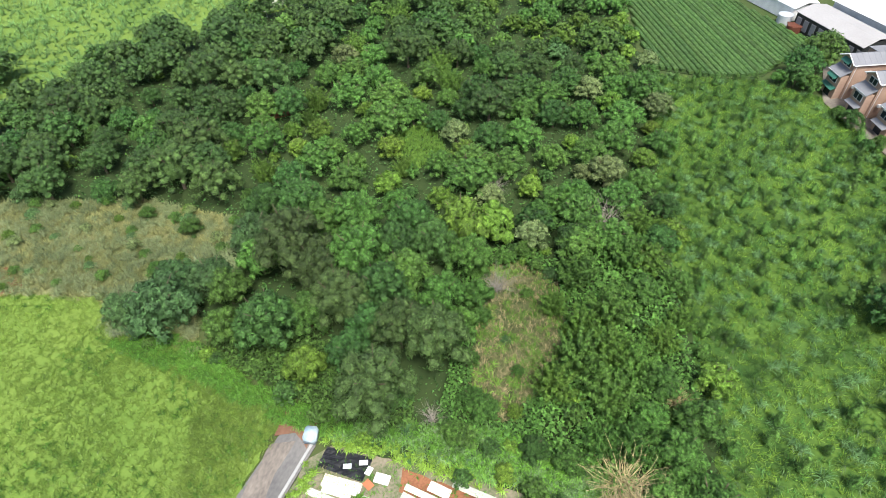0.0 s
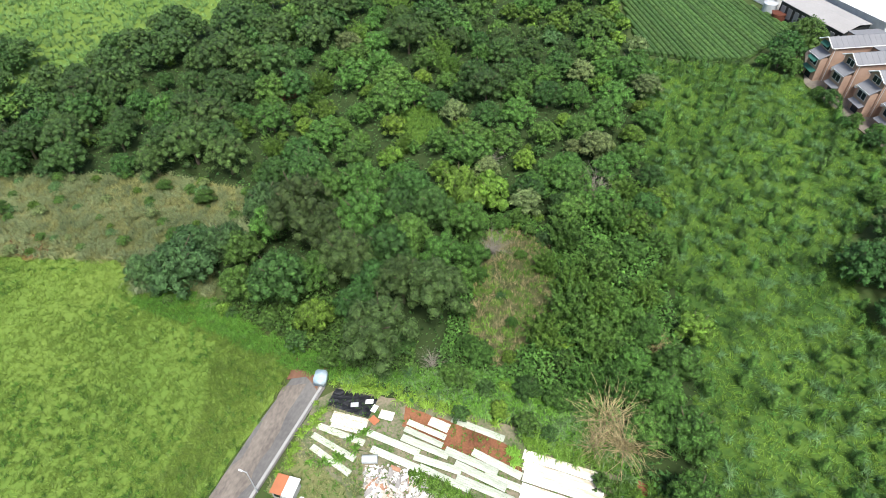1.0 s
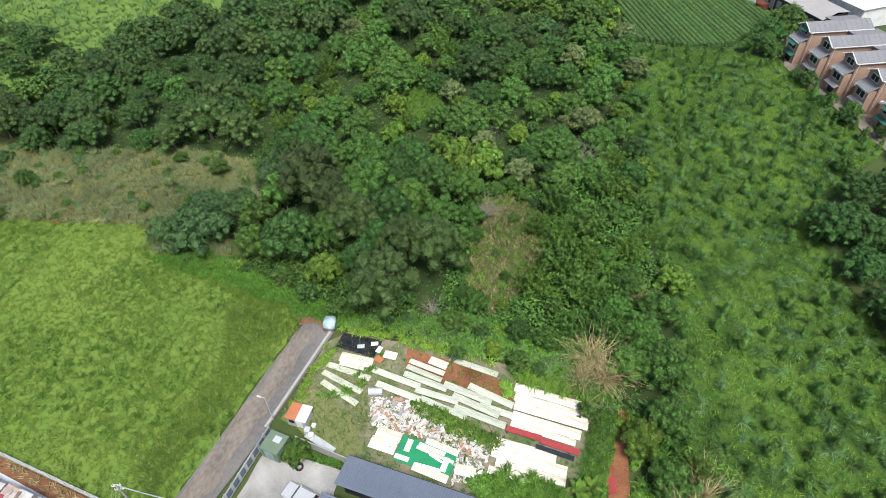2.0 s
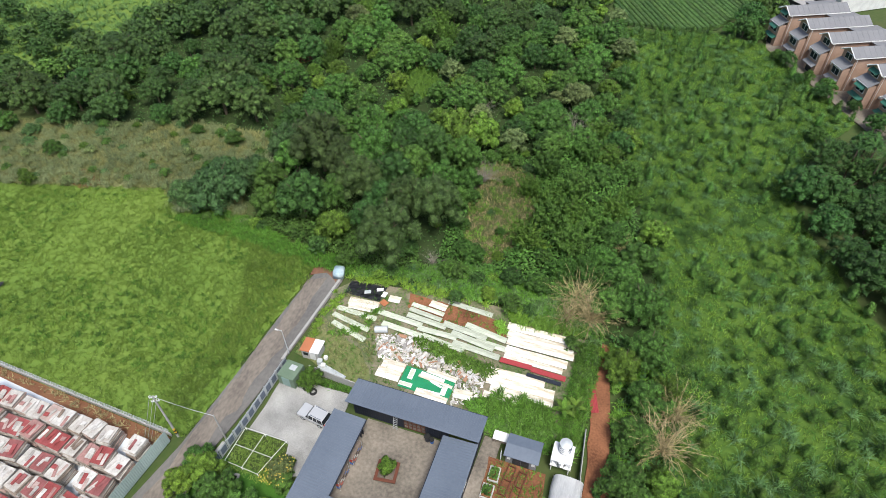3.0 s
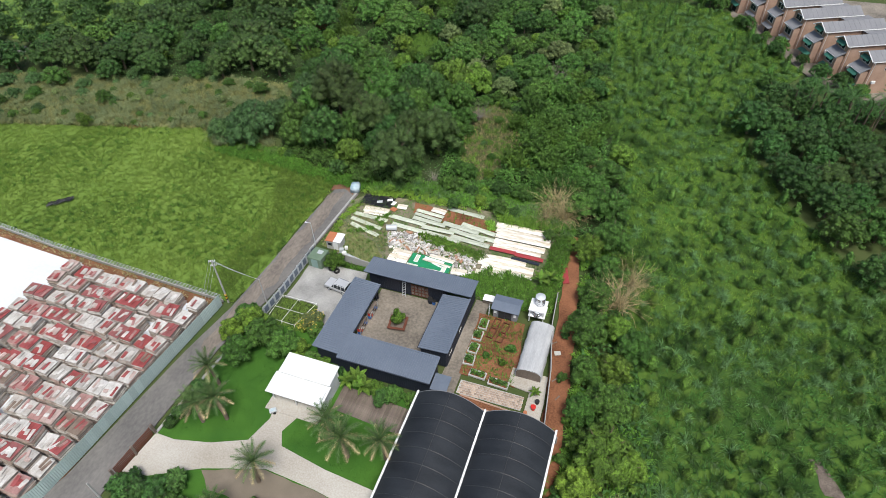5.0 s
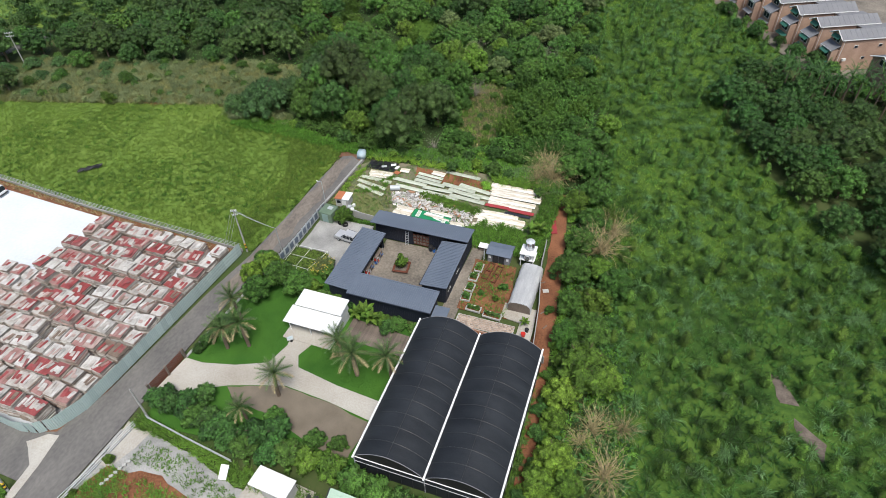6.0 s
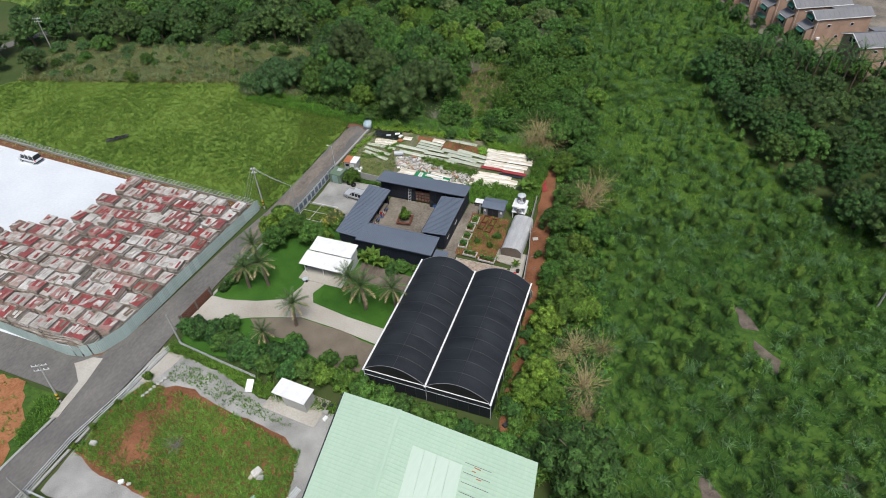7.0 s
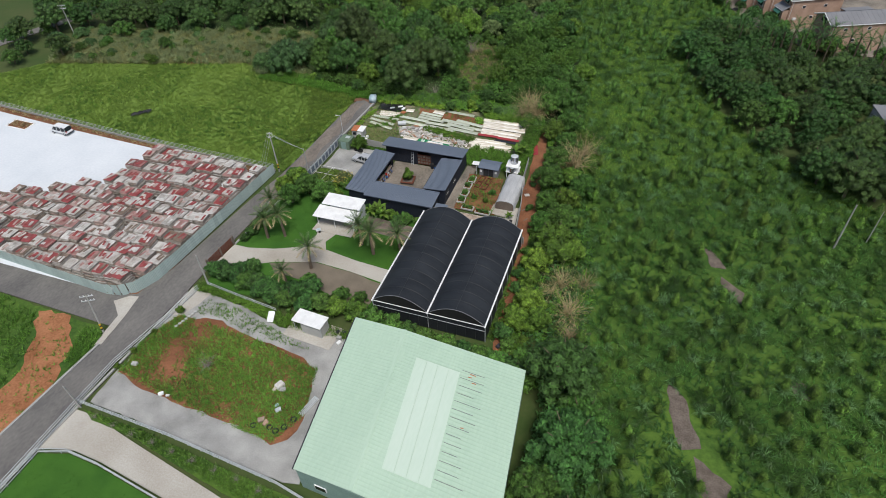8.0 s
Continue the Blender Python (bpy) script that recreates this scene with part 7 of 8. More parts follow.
utility_pole(-101, 11, 9.0, (0, 0), True, False, "grey utility pole by the far lane")
for s in (-0.5, 0, 0.5):
    cable((-6.5 + s, -32.1, 8.7), (-0.8 + s * 0.3, -30.4, 5.0), 0.25)
    cable((-6.5 + s, -32.1, 8.6), (-9.6 + s, -33.6, 0.3), 0.05, "stay wire from the utility pole to the ground")
lampst = thing("street_lamp", pose(0.3, -16.8, 0), "slim galvanised street lamp beside the lane", "street lamp")
bm = bmesh.new()
rod(bm, (0, 0, 0), (0, 0, 5.0), 0.07, 0.045, 10)
part("post", bm, M["steel"], lampst)
part("arm", boxm(-0.4, 0, 4.9, 0.9, 0.06, 0.06), M["steel"], lampst)
part("lamp_head", bevelled(0.5, 0.2, 0.1, 0.03, 1, -0.8, 0, 4.86), M["white"], lampst)

# ---- scrap yard ----
def rib_sheet(L, w, material, n=5):
    """A ribbed sheet L long and w wide, in one piece."""
    top = [(-w / 2, 0.0), (w / 2, 0.0), (w / 2, 0.05)]
    for k in reversed(range(n)):
        y = -w / 2 + w * (k + 0.5) / n
        top += [(y + 0.05, 0.05), (y + 0.025, 0.085), (y - 0.025, 0.085), (y - 0.05, 0.05)]
    bm = prism(top + [(-w / 2, 0.05)], -L / 2, L / 2)
    bmesh.ops.transform(bm, matrix=Matrix(((0, 0, 1, 0), (1, 0, 0, 0), (0, 1, 0, 0), (0, 0, 0, 1))), verts=bm.verts[:])
    return finish(bm, "sheet", material)


def laid(a, b, w, material, label, z=0.06, name="roofing_scrap", n=4):
    L = math.dist(a, b)
    ob = new(name, rib_sheet(L, w, material, n))
    ob.matrix_basis = pose((a[0] + b[0]) / 2, (a[1] + b[1]) / 2, z, rng.uniform(-1.2, 1.2), rng.uniform(-0.5, 0.5), math.degrees(math.atan2(b[1] - a[1], b[0] - a[0])))
    return tagged(ob, label, "scrap panel", "scrap panels")


for a, b, w, z in (((2.9, -7.2), (9.3, -7.5), 0.85, 0.1), ((2.9, -8.5), (9.1, -9.7), 0.8, 0.1), ((3.5, -9.9), (9.3, -11.5), 0.8, 0.1), ((9.1, -6.1), (16.0, -6.6), 0.9, 0.2), ((10.4, -7.9), (17.0, -8.4), 0.9, 0.15), ((13.2, -3.2), (18.3, -3.7), 0.75, 0.15), ((13.2, -4.2), (18.3, -4.8), 0.75, 0.2), ((13.3, -5.4), (19.4, -5.9), 0.9, 0.28), ((18.2, -1.1), (25, -1.6), 0.85, 0.1), ((15.6, -7.2), (21.4, -7.2), 0.9, 0.3), ((16.6, -8.1), (23, -8.9), 0.8, 0.18), ((18.8, -5.3), (25.4, -6.0), 1.0, 0.36), ((21.9, -4.4), (28.1, -5.5), 0.95, 0.22), ((20.4, -6.5), (26.8, -7.4), 0.95, 0.3), ((21.1, -8.0), (27.9, -8.5), 0.95, 0.24), ((24.0, -6.6), (28.6, -6.9), 0.9, 0.18)):
    laid(a, b, w, M["panelgreen"], "long pale green ribbed panel lying on the ground", z)
for a, b, w, z in (((27.6, -2.8), (36.8, -2.9), 1.25, 0.34), ((27.9, -4.1), (37.2, -4.2), 1.25, 0.3), ((28.2, -5.4), (37.4, -5.4), 1.25, 0.36), ((28.3, -6.8), (36.8, -6.9), 1.3, 0.3), ((28.4, -7.9), (36.4, -8.0), 0.9, 0.22), ((26.4, -10.9), (34.6, -10.6), 1.3, 0.2), ((27.2, -12.2), (36.1, -11.9), 1.3, 0.26), ((28.0, -13.4), (36.2, -13.1), 1.2, 0.2), ((27.4, -14.4), (32.0, -14.2), 1.0, 0.14), ((4.0, -5.5), (8.6, -5.2), 1.5, 0.1), ((4.4, -6.5), (8.2, -6.3), 0.7, 0.16), ((9.5, -3.3), (11.3, -3.2), 1.2, 0.2), ((15.7, -2.2), (18.3, -2.5), 1.2, 0.18), ((13.2, -14.1), (16.4, -14.1), 1.4, 0.16), ((13.0, -15.6), (16.3, -15.6), 1.6, 0.2), ((19.4, -13.4), (23.6, -13.8), 0.8, 0.3), ((19.0, -16.9), (23.4, -17.2), 1.0, 0.26), ((18.6, -14.6), (23.4, -15.0), 0.4, 0.3), ((23.8, -15.6), (26.2, -15.4), 1.3, 0.2)):
    laid(a, b, w, M["sheet"], "white sheet panel lying on the scrap heap", z, "cladding_scrap", 3)
laid((28.1, -8.75), (32.4, -8.75), 0.8, M["red"], "dull red ribbed sheet on the scrap heap", 0.3, n=5)
laid((32.4, -9.0), (37.0, -9.1), 0.8, M["red"], "dull red ribbed sheet on the scrap heap", 0.32, n=5)
laid((32.0, -9.9), (36.6, -10.0), 0.6, M["darkwall"], "dark grey ribbed sheet on the scrap heap", 0.22, n=5)
laid((40.2, -8.6), (41.4, -12.6), 1.0, M["red"], "red ribbed sheet beside the earth track", 0.06, n=5)
laid((39.0, -4.0), (39.9, -7.2), 1.0, M["steel"], "grey corrugated sheet beside the earth track", 0.06, n=6)
laid((5.2, -17.2), (9.4, -18.2), 0.9, M["steel"], "grey corrugated sheet by the wall", 0.1, n=6)
mat_ = thing("green_partition", pose(20.0, -15.3, 0.12, 1, 0, -1), "collapsed bright green partition with window frames", "scrap panel")
part("sheet", boxm(0, 0, 0, 7.0, 3.3, 0.06), M["astro"], mat_)
for x, y, sx, sy in ((-2.4, 0.6, 0.7, 1.6), (-2.6, -1.1, 1.8, 0.6), (2.5, -0.2, 0.7, 1.8)):
    fr = part("window_frame", bevelled(sx, sy, 0.1, 0.02, 1, x, y, 0.06), M["white"], mat_)
    part("pane", boxm(x, y, 0.14, sx - 0.2, sy - 0.2, 0.03), M["panelgreen"], fr)
for x, y, sx, sy, a in ((0.4, 1.1, 3.4, 0.5, -4), (0.8, -1.2, 3.0, 0.5, 3), (1.2, 0.2, 1.8, 0.3, -15)):
    part("strip", boxm(x, y, 0.07, sx, sy, 0.03, a), M["white"], mat_)
tp = new("black_tarpaulin")
bm = bmesh.new()
g = {}
for i in range(15):
    for j in range(8):
        g[i, j] = bm.verts.new((2.6 + 5.8 * i / 14, -4.3 + (2.6 + 0.5 * i / 14) * j / 7, 0.1 + 0.16 * noise.noise((i * 0.6, j * 0.7, 2.2))))
for i in range(14):
    for j in range(7):
        bm.faces.new((g[i, j], g[i + 1, j], g[i + 1, j + 1], g[i, j + 1]))
bmesh.ops.solidify(bm, geom=bm.faces[:], thickness=0.02)
tagged(tp, "crumpled black tarpaulin spread on the ground", "tarpaulin")
part("cloth", bm, M["tarpb"], tp)
for x, y, sx, sy, m in ((7.6, -2.2, 1.0, 0.6, "white"), (8.6, -2.9, 0.7, 1.0, "white"), (9.2, -4.4, 1.2, 0.9, "orange"), (6.0, -3.2, 1.0, 0.6, "steel")):
    ob = part("scrap_timber", bevelled(sx, sy, 0.06, 0.015, 1), M[m], m=pose(x, y, 0.24, 3, -4, rng.uniform(-30, 30)))
    tagged(ob, "small loose board on the scrap heap", "board", "loose boards")
M["debris"] = picked("mixed_rubble", [(0.95, 0.94, 0.9), (0.75, 0.7, 0.64), (0.62, 0.35, 0.22), (1.0, 1.0, 1.0), (0.5, 0.48, 0.46), (0.8, 0.74, 0.62), (0.95, 0.95, 0.95)])
PILE = [(11, -10.4), (14, -9.2), (18.4, -9.4), (22, -10.6), (26, -11), (26.4, -13.2), (22, -13), (17.6, -13), (12, -12.9)]
for x, y in random_in(PILE, 190):
    ob = part("rubble_piece", boxm(0, 0, 0, rng.uniform(0.3, 1.6), rng.uniform(0.12, 0.5), rng.uniform(0.04, 0.14)), M["debris"], m=pose(x, y, rng.uniform(0.02, 0.3), rng.uniform(-12, 12), rng.uniform(-12, 12), rng.uniform(0, 180)))
    tagged(ob, "broken piece of building rubble on the heap", "rubble", "rubble pieces")
bm = bmesh.new()
for x, y in random_in([(10.4, -10), (14, -8.8), (20, -9.2), (27, -10.8), (27, -15.6), (24, -17.6), (23, -13.4), (12, -13.4)], 900):
    s = rng.uniform(0.05, 0.28)
    box(bm, x, y, 0, s * rng.uniform(1, 2.4), s, s * 0.6, rng.uniform(0, 180), rng.uniform(-20, 20))
tagged(part("rubble", bm, surface("broken_rubble", (0.30, 0.28, 0.26), (0.6, 0.58, 0.55), 0.5, 5, 0.9, isl=0.5)), "loose broken rubble spread between the sheets", "rubble", "", "stuff")
dr = thing("steel_drum", pose(10.9, -9.3, 0.05, 0, 0, 20), "dented grey steel drum lying on its side", "drum")
bm = bmesh.new()
rod(bm, (-0.9, 0, 0.5), (0.9, 0, 0.5), 0.5, n=18)
part("body", bm, M["steel"], dr)
for x in (-0.85, 0, 0.85):
    bm = bmesh.new()
    rod(bm, (x - 0.03, 0, 0.5), (x + 0.03, 0, 0.5), 0.53, n=18)
    part("hoop", bm, M["steel"], dr)
bx = thing("covered_crate", pose(0.3, -1.3, 0.03, 0, 0, 12), "crate wrapped in pale blue tarpaulin at the lane's end", "crate")
bm = bevelled(1.5, 1.7, 1.5, 0.18, 3)
for v in bm.verts:
    v.co += noise.noise_vector(v.co * 1.7) * 0.12
    if v.co.z < 0.3:
        v.co.x *= 1.15
        v.co.y *= 1.12
part("cover", bm, M["tarpc"], bx, smooth=True)
hut = thing("guard_hut", pose(3.6, -15.7, 0.0, 0, 0, 4), "small cream hut with an orange and white roof", "hut")
part("wall", boxm(0, 0, 0, 2.4, 2.0, 1.75), M["planterw"], hut)
part("roof", bevelled(1.4, 2.3, 0.1, 0.02, 1, -0.65, 0, 1.75), M["orange"], hut, "orange half of the roof")
part("roof", bevelled(1.35, 2.3, 0.1, 0.02, 1, 0.74, 0, 1.752), M["white"], hut, "white half of the roof")
part("door", boxm(0.4, -1.02, 0.05, 0.8, 0.05, 1.5), M["white"], hut)
part("window", boxm(-0.6, -1.02, 0.8, 0.7, 0.05, 0.55), M["glass"], hut)
for x, y, z, s in ((5.2, -16.9, 0.0, 0.7), (5.6, -16.0, 0.0, 0.5), (5.9, -17.3, 0.0, 0.6)):
    ob = part("water_barrel", bevelled(s, s, s * 1.1, 0.06, 2, 0, 0, 0), M["steel"] if s > 0.6 else M["white"], m=pose(x, y, z, 0, 0, 15))
    tagged(ob, "white plastic container beside the hut", "container", "containers")
ct = thing("green_container", pose(2.9, -20.2, 0.03, 0, 0, -4), "olive-green steel storage container", "container")
part("body", bevelled(2.5, 2.6, 2.0, 0.04, 1), surface("olive_green_steel", (0.10, 0.15, 0.10), (0.14, 0.19, 0.135), 0.6, 6, 0.6), ct)
part("vent", boxm(0.2, 0.4, 2.0, 0.9, 0.8, 0.05), M["steel"], ct)
part("door", boxm(0, -1.32, 0.1, 1.2, 0.05, 1.7), M["mintwall"], ct)


def tyre(x, y, z=0.03, r=0.42, flat=True):
    bm = bmesh.new()
    n, k = 18, 8
    ring = [[bm.verts.new(((r - 0.11 + 0.11 * math.cos(b)) * math.cos(a), (r - 0.11 + 0.11 * math.cos(b)) * math.sin(a), 0.11 + 0.11 * math.sin(b))) for b in [j * 2 * math.pi / k for j in range(k)]] for a in [i * 2 * math.pi / n for i in range(n)]]
    for i in range(n):
        for j in range(k):
            bm.faces.new((ring[i][j], ring[(i + 1) % n][j], ring[(i + 1) % n][(j + 1) % k], ring[i][(j + 1) % k]))
    tagged(part("old_tyre", bm, M["tyre"], m=pose(x, y, z)), "old black tyre lying on the ground", "tyre", "old tyres")


for x, y in ((5.4, -21.0), (6.5, -21.3), (5.6, -20.6)):
    tyre(x, y, 0.03, 0.5)
    tyre(x + 0.03, y, 0.25, 0.5)

for k, (poly, n, h, r, m) in enumerate((
        ([(16, -9.0), (20, -8.9), (25, -10.2), (28.4, -10.2), (28, -11.2), (24, -11.2), (18, -10.2)], 46, 0.7, 0.7, "grass_rank"),
        ([(28, -14.6), (31, -13.6), (36.4, -14.2), (37, -17), (34, -18.6), (29, -17.6)], 90, 1.2, 1.1, "grass_rank"),
        ([(37.8, -2.4), (40.2, -2.4), (40.6, -9), (40.2, -19), (37.6, -18), (38, -8)], 110, 1.0, 0.9, "grass_rank"),
        ([(28, -2.0), (38, -2.0), (38.6, -0.2), (30, 0.8), (26, 0.4)], 90, 1.1, 1.0, "grass_plant"),
        ([(26, -2.6), (28, -3.0), (27.8, -4.4), (26.4, -4.2)], 10, 0.8, 0.8, "grass_plant"),
        ([(2, -1.6), (12, -0.8), (18, -0.6), (25, -0.6), (26, 1.4), (12, 1.4), (2.4, 0.2)], 110, 0.8, 0.8, "grass_plant"),
        ([(1.2, -4), (3, -5), (2.6, -12), (1.2, -15)], 26, 0.5, 0.6, "grass_plant"))):
    arching("weed_clump", random_in(poly, n), 26, h, 0.09, M[m], "lush green weeds growing between the scrap", r, "weeds")

# ---- garden furniture and beds ----
fr = thing("climbing_trellis", pose(0, 0, 0.0), "white pipe frame for climbing plants on the lawn", "frame")
for a, b in (((1.2, -28.7), (6.9, -28.7)), ((1.2, -33.2), (5.8, -33.4)), ((1.2, -28.7), (1.2, -33.2)), ((6.9, -28.7), (5.8, -33.4)), ((3.9, -28.7), (3.6, -33.3)), ((1.2, -31.0), (6.4, -31.1))):
    bm = bmesh.new()
    rod(bm, (*a, 0.55), (*b, 0.55), 0.03, n=6)
    part("rail", bm, M["white"], fr)
for x, y in ((1.2, -28.7), (6.9, -28.7), (1.2, -33.2), (5.8, -33.4), (3.9, -28.7), (3.6, -33.3)):
    bm = bmesh.new()
    rod(bm, (x, y, 0), (x, y, 0.58), 0.05, n=6)
    part("post", bm, M["white"], fr)
bs = thing("stone_basin", pose(3.3, -34.6, 0, 0, 0, 10), "square grey stone basin on the lawn", "basin")
for x, y, sx, sy in ((0, 0.45, 1.1, 0.2), (0, -0.45, 1.1, 0.2), (0.45, 0, 0.2, 0.7), (-0.45, 0, 0.2, 0.7)):
    part("rim", bevelled(sx, sy, 0.4, 0.03, 1, x, y), M["polec"], bs)
part("floor", boxm(0, 0, 0, 0.8, 0.8, 0.15), M["floor"], bs)


def bed(x, y, w, d, rz=0):
    t = thing("raised_bed", pose(x, y, 0.03, 0, 0, rz), "raised vegetable bed edged with white blocks", "planter", "raised beds")
    for px, py, sx, sy in ((0, d / 2, w, 0.15), (0, -d / 2, w, 0.15), (w / 2 - 0.08, 0, 0.15, d - 0.15), (-w / 2 + 0.08, 0, 0.15, d - 0.15)):
        part("edging", bevelled(sx, sy, 0.35, 0.03, 1, px, py), M["planterw"], t)
    part("soil", boxm(0, 0, 0, w - 0.3, d - 0.3, 0.26), M["soil"], t)
    n = int(w * d * 60)
    c = np.column_stack([rng.uniform(-w / 2 + 0.2, w / 2 - 0.2, n), rng.uniform(-d / 2 + 0.2, d / 2 - 0.2, n), rng.uniform(0.3, 0.85, n)])
    v, f = leaf_tris(c, unit(rng.normal(size=(n, 3)) * 0.5 + np.array([0, 0, 1])), 0.28)
    part("plant", from_arrays("plant", v, f, M["leaf_mid"]), None, t)


for x, y, w, d, a in ((31.7, -24.4, 1.3, 1.7, 2), (31.5, -26.6, 1.4, 1.6, 0), (31.6, -28.9, 1.4, 1.6, -3), (31.6, -31.0, 1.5, 1.5, 4), (33.4, -32.9, 2.3, 1.0, -3), (36.4, -33.4, 2.8, 1.0, -3)):
    bed(x, y, w, d, a)
for x, y in ((33.3, -24.6), (34.7, -25.0)):
    t = thing("timber_bed", pose(x, y, 0.05, 0, 0, -6), "narrow brown timber bed frame on red soil", "planter", "timber frames")
    for px, py, sx, sy in ((0.45, 0, 0.1, 3.6), (-0.45, 0, 0.1, 3.6), (0, 1.8, 1.0, 0.1), (0, -1.8, 1.0, 0.1), (0, 0, 0.9, 0.1)):
        part("board", boxm(px, py, 0, sx, sy, 0.28), M["redwood"], t)
gp_ = tagged(new("garden_path"), "worn brick garden path with pale joints", "path", "", "structure")
part("bed", boxm(35.8, -35.3, -0.02, 8.6, 2.1, 0.06), M["planterw"], gp_)
pv = finish(bevelled(0.36, 0.28, 0.05, 0.012, 1), "brick", M["brickpath"])
for i in range(21):
    for j in range(6):
        part("brick", pv, None, gp_, m=pose(31.8 + i * 0.4 + 0.18 * (j % 2), -36.15 + j * 0.33, 0.045, 0, 0, rng.uniform(-2, 2)))
bl_ = thing("brick_planter", pose(36.6, -37.4, 0.0, 0, 0, -3), "long low terracotta brick planter", "planter")
for py in (-0.5, 0.5):
    part("wall", boxm(0, py, 0, 9.0, 0.18, 0.4), M["brick"], bl_)
part("soil", boxm(0, 0, 0, 8.8, 0.85, 0.3), M["soil"], bl_)
for x, y, m, r in ((41.6, -35.6, "redp", 0.35), (42.6, -38.8, "blue", 0.4), (40.8, -36.6, "orange", 0.25), (41.9, -34.6, "tyre", 0.3)):
    bm = bmesh.new()
    rod(bm, (0, 0, 0), (0, 0, r * 1.7), r * 0.8, r, 14)
    tagged(part("plastic_tub", bm, M[m], m=pose(x, y, 0.05)), "coloured plastic tub beside the garden slab", "tub", "garden tubs")
dk = tagged(new("deck"), "weathered grey-brown timber deck boards", "deck", "", "structure")
db = finish(bevelled(0.26, 3.7, 0.06, 0.012, 1), "plank", M["wood"])
for k in range(37):
    part("plank", db, None, dk, m=pose(17.2 + 0.28 * k, -41.9 - 0.02 * k, 0.02 + rng.uniform(0, 0.01), 0, 0, rng.uniform(-0.8, 0.8)))
for x, y in ((42.0, -24.4), (42.8, -26.0), (43.3, -30.4), (44.2, -33.0)):
    ob = part("timber_offcut", bevelled(0.9, 0.7 if y == -26.0 else 0.16, 0.08, 0.01, 1), M["wood"] if y != -26.0 else M["planterw"], m=pose(x, y, 0.03, 0, 0, rng.uniform(-20, 80)))
    tagged(ob, "timber offcut on the red earth track", "board", "loose boards")
cart = thing("handcart", pose(10.2, -46.6, 0.03, 0, 0, 40), "small blue and grey handcart on the drive", "cart")
part("tray", bevelled(0.9, 0.6, 0.3, 0.04, 1, 0, 0, 0.3), M["steel"], cart)
part("lid", boxm(0, 0, 0.6, 0.6, 0.4, 0.06), M["tarpc"], cart)
for s in (-0.35, 0.35):
    bm = bmesh.new()
    rod(bm, (0.1, s - 0.04, 0.2), (0.1, s + 0.04, 0.2), 0.2, n=12)
    part("wheel", bm, M["tyre"], cart)

# ---- gravel plot clutter ----
sb = thing("solar_collector", pose(13.0, -66.9, 0.02, 0, 0, 12), "white tilted panel on a small steel stand", "panel")
part("panel", bevelled(1.0, 1.7, 0.06, 0.01, 1), M["white"], sb, m=pose(0, 0, 0.6, 25))
for x, y, h in ((-0.4, -0.6, 0.45), (0.4, -0.6, 0.45), (-0.4, 0.6, 0.9), (0.4, 0.6, 0.9)):
    part("leg", boxm(x, y, 0, 0.05, 0.05, h), M["steel"], sb)
for x, y in ((22.6, -83.2), (23.6, -83.4), (20.4, -83.6), (25.0, -81.2), (24.4, -82.6)):
    tyre(x, y, 0.07, 0.45)
pb = thing("pipe_bundle", pose(25.9, -78.8, 0.05, 0, 0, 75), "bundle of grey plastic pipes on the soil", "pipes")
for k in range(7):
    bm = bmesh.new()
    rod(bm, (-1.6 + 0.1 * (k % 3), -0.36 + 0.12 * k, 0.09 + 0.08 * (k % 2)), (1.6, -0.36 + 0.12 * k, 0.09 + 0.08 * (k % 2)), 0.06, n=8)
    part("pipe", bm, M["steel"], pb)
for x, y, s, m in ((20.6, -77.2, 1.2, "debris"), (21.3, -77.6, 0.8, "polec"), (20.2, -77.9, 0.7, "debris"), (21.0, -82.6, 0.9, "brickpath"), (21.8, -82.8, 0.8, "brick"), (22.4, -80.6, 0.8, "steel"), (21.8, -80.0, 0.6, "tarpc"), (5.6, -83.4, 0.7, "white"), (6.6, -83.3, 0.5, "debris"), (-1.4, -80.4, 0.9, "planterw"), (22.0, -66.4, 0.5, "white"), (24.6, -67.2, 0.8, "polec"), (23.9, -66.2, 0.6, "grille"), (24.8, -66.0, 0.6, "grille"), (25.0, -68.0, 0.7, "white"), (30.2, -91.0, 0.6, "white"), (31.0, -91.6, 0.8, "blue"), (33.5, -92.2, 0.6, "planterw"), (47.6, -55.6, 0.9, "white"), (48.6, -58.6, 0.7, "planterw"), (47.2, -61.6, 0.8, "tarpb"), (47.8, -42.4, 0.8, "polec")):
    bm = bevelled(s, s * 0.7, s * 0.5, 0.06, 2)
    for v in bm.verts:
        v.co += noise.noise_vector(v.co * 2.1 + Vector((x, y, 0))) * s * 0.12
    tagged(part("junk_block", bm, M[m], m=pose(x, y, 0.05, 0, 0, rng.uniform(0, 90))), "odd lump of discarded material on the ground", "junk", "discarded junk")
for k in range(7):
    ob = part("stone_block", bevelled(0.5, 0.35, 0.25, 0.05, 1), M["planterw"], m=pose(-0.2 + 0.35 * k * 0.5, -72.6 + 0.55 * k, 0.07, 0, 0, 30 + rng.uniform(-15, 15)))
    tagged(ob, "pale stone block in a row on the plot", "stone", "stone blocks")
for k in range(9):
    plant(DEAD, -0.6 + 3.3 * k, -89.3 - 0.21 * k + rng.uniform(-0.2, 0.2), 0.16, label="small bare staked bush in the grass strip")
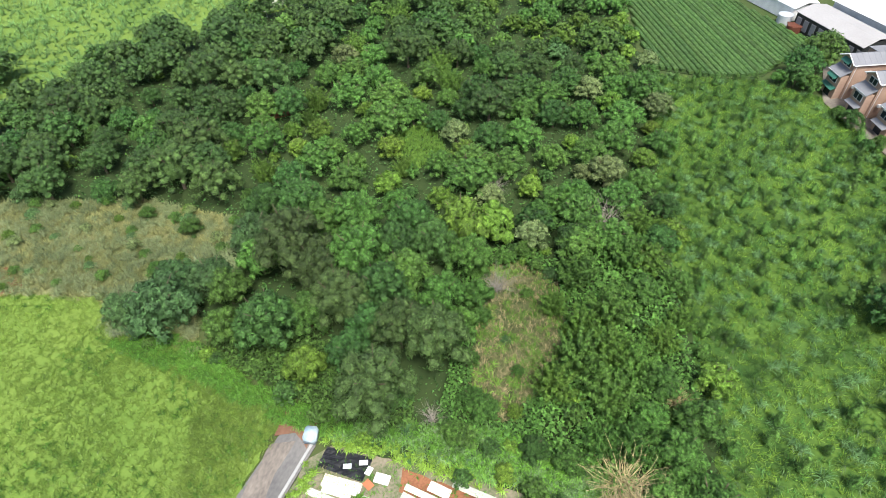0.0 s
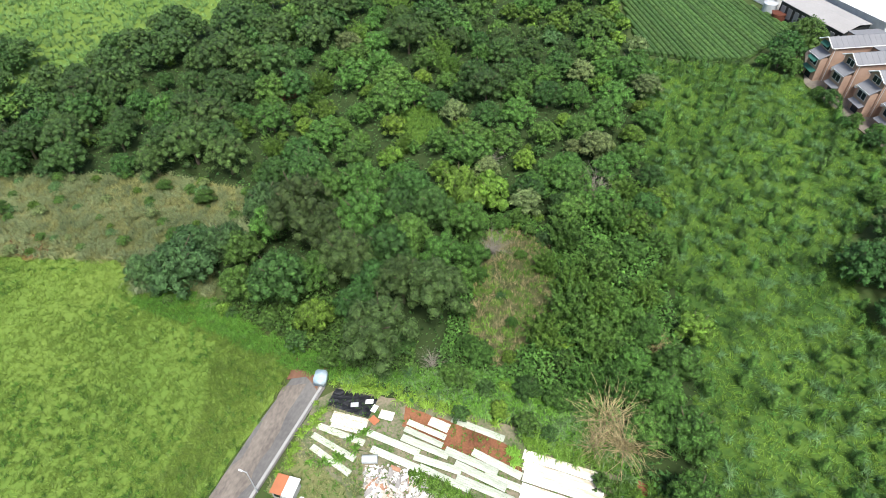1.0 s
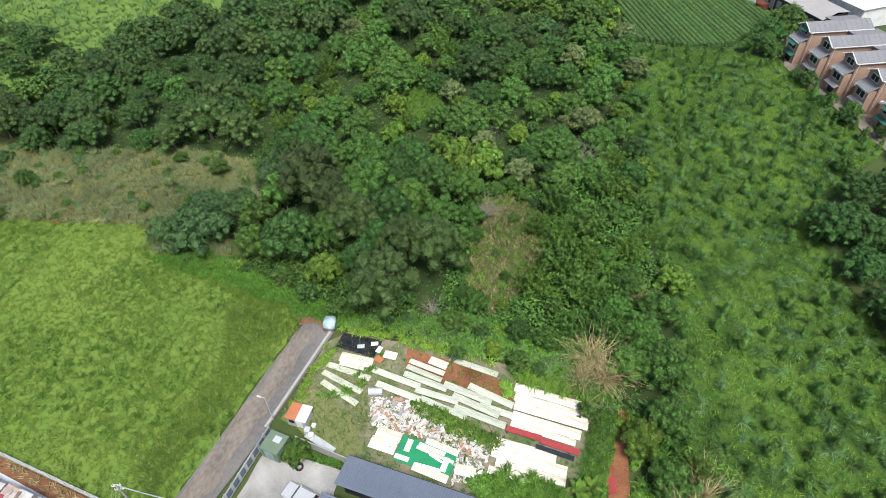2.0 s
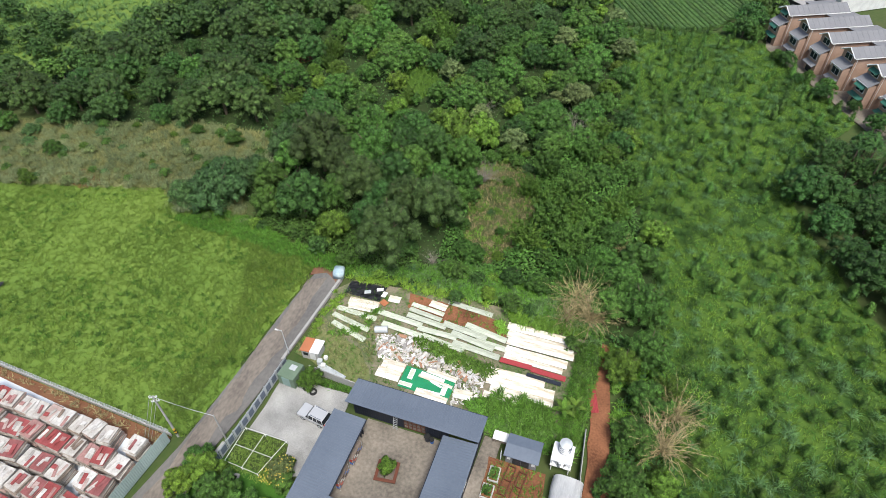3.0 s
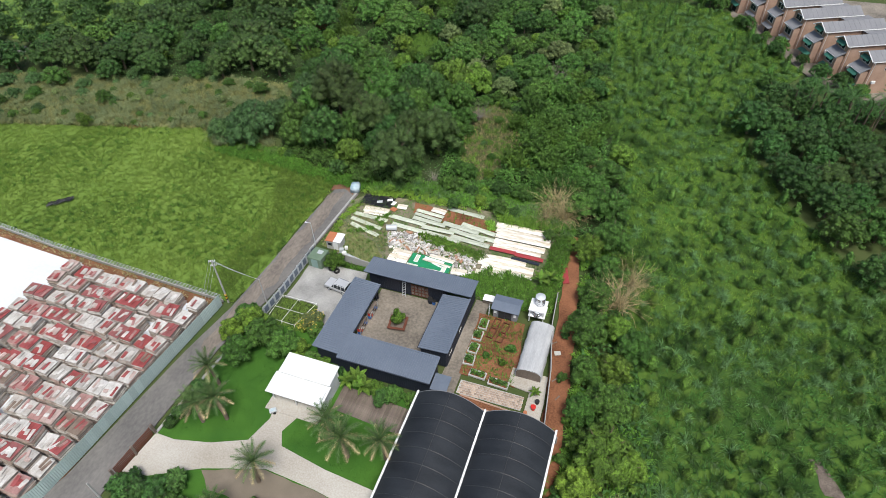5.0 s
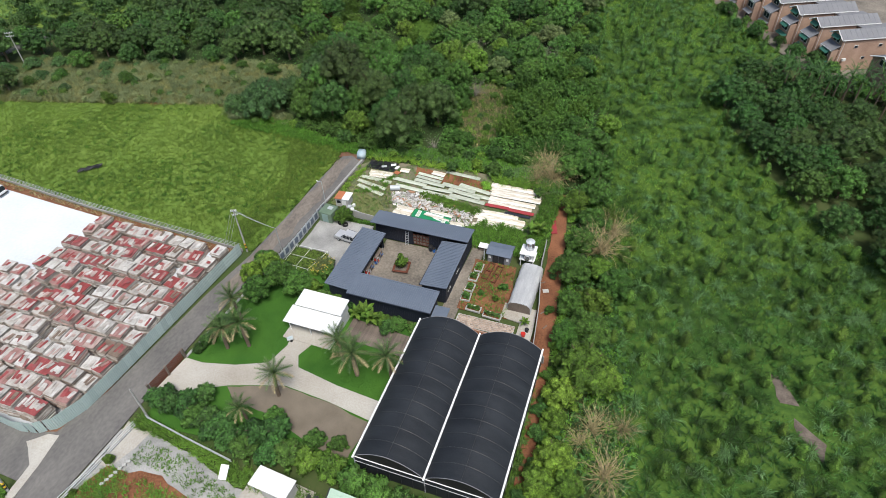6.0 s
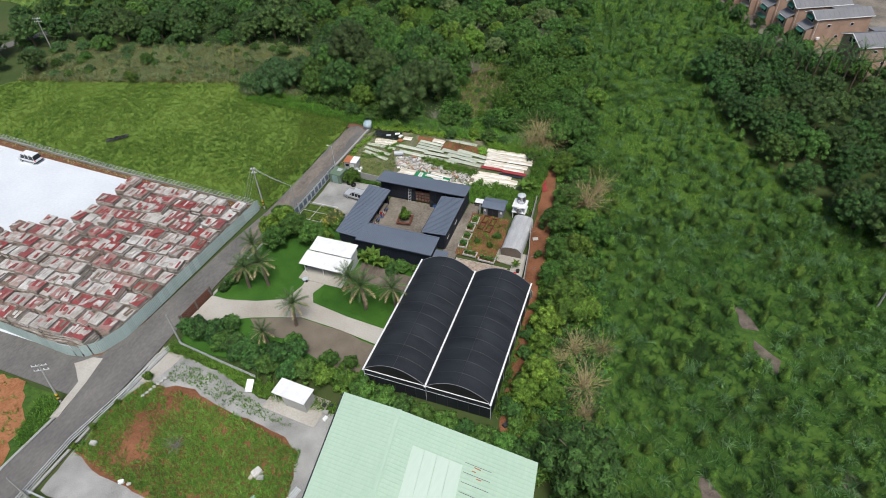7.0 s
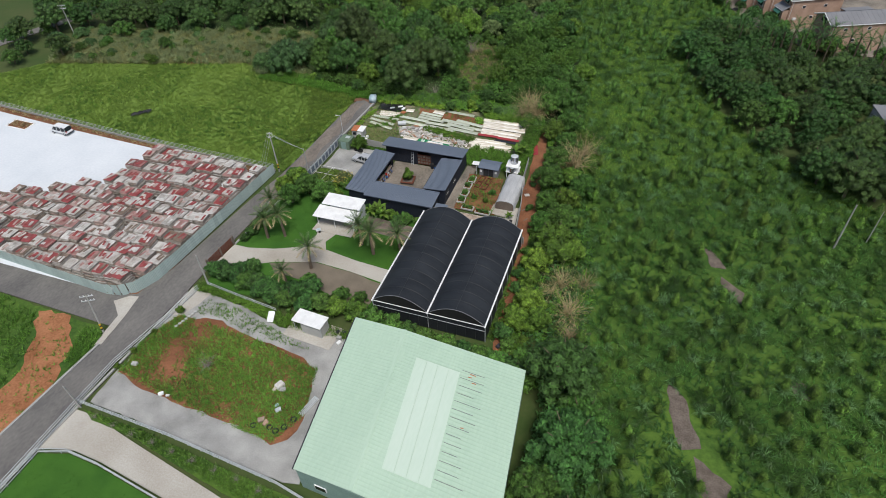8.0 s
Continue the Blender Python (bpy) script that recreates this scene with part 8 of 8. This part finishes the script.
for x, y, s in ((-3.0, -78.6, 0.4), (-2.6, -74.6, 0.35), (-1.4, -70.0, 0.5), (-3.4, -81.6, 0.35), (9, -77.4, 0.4)):
    plant(SHRUB[2] if x < 5 else DEAD, x, y, s, label="small light green bush beside the railing" if x < 5 else "bare grey bush on the red soil plot")
kb = thing("yard_planter", pose(-74.6, -33.0, 0.04, 0, 0, -2), "sunken planting bed with a white kerb in the yard", "planter")
for x, y, sx, sy in ((0, 1.4, 6.0, 0.25), (0, -1.4, 6.0, 0.25), (2.9, 0, 0.25, 2.6), (-2.9, 0, 0.25, 2.6)):
    part("kerb", bevelled(sx, sy, 0.15, 0.03, 1, x, y), M["white"], kb)
part("soil", boxm(0, 0, 0, 5.6, 2.6, 0.06), M["soil"], kb)
blades("weeds", random_in([(-77, -34), (-72, -34), (-72, -32), (-77, -32)], 60), 6, 0.6, 0.1, 0.7, M["dry"], "dry stalks in the yard planter")

# skylight strip and rust on the workshop roof
def on_roof(u, v):
    """A place on the eastern slope: u from ridge to eave, v from north to south."""
    a, b = Vector((*RN, RZ)).lerp(Vector((*RS, RZ)), v), Vector((*FC[1], EZ)).lerp(Vector((*FC[2], EZ)), v)
    return a.lerp(b, u)


for k in range(4):
    bm = bmesh.new()
    u0, u1 = 0.16 + 0.09 * k, 0.16 + 0.09 * (k + 1) - 0.003
    q = [on_roof(u0, 0.16), on_roof(u1, 0.16), on_roof(u1, 0.84), on_roof(u0, 0.84)]
    top = [bm.verts.new(p + Vector((0, 0, 0.075))) for p in q]
    low = [bm.verts.new(p + Vector((0, 0, 0.02))) for p in q]
    bm.faces.new(top)
    for j in range(4):
        bm.faces.new((top[j], top[(j + 1) % 4], low[(j + 1) % 4], low[j]))
    part("roof_patch", bm, M["mintlight"], east, "lighter replacement roof sheets")
for k in range(14):
    v = 0.14 + 0.05 * k
    a, b = on_roof(0.53, v), on_roof(0.53 + 0.16 + rng.uniform(-0.05, 0.05), v)
    bm = bmesh.new()
    rod(bm, a + Vector((0, 0, 0.06)), b + Vector((0, 0, 0.06)), 0.035, n=4)
    part("roof_seam", bm, M["roofgrey"], east, "dark seam between roof sheets")
for u, v, s in ((0.62, 0.15, 0.8), (0.6, 0.17, 0.5), (0.64, 0.2, 0.6), (0.63, 0.48, 0.4)):
    p = on_roof(u, v)
    part("rust_patch", boxm(p.x, p.y, p.z + 0.05, s, 0.12, 0.02, rng.uniform(-8, 0)), M["orange"], east, "rust-orange patch")

# torn netting in the meadow
NET = (-51.4, -23.2)
nt_ = new("torn_netting")
bm = bmesh.new()
g = {}
for i in range(9):
    for j in range(4):
        g[i, j] = bm.verts.new((NET[0] + 3.2 * i / 8, NET[1] + 0.9 * j / 3 + 3.2 * i / 8, 0.35 + 0.3 * noise.noise((i * 0.8, j * 0.8, 5.1)) + 0.12 * j))
for i in range(8):
    for j in range(3):
        bm.faces.new((g[i, j], g[i + 1, j], g[i + 1, j + 1], g[i, j + 1]))
bmesh.ops.solidify(bm, geom=bm.faces[:], thickness=0.02)
tagged(nt_, "torn black netting lying in the meadow", "netting")
part("cloth", bm, M["tarpb"], nt_)
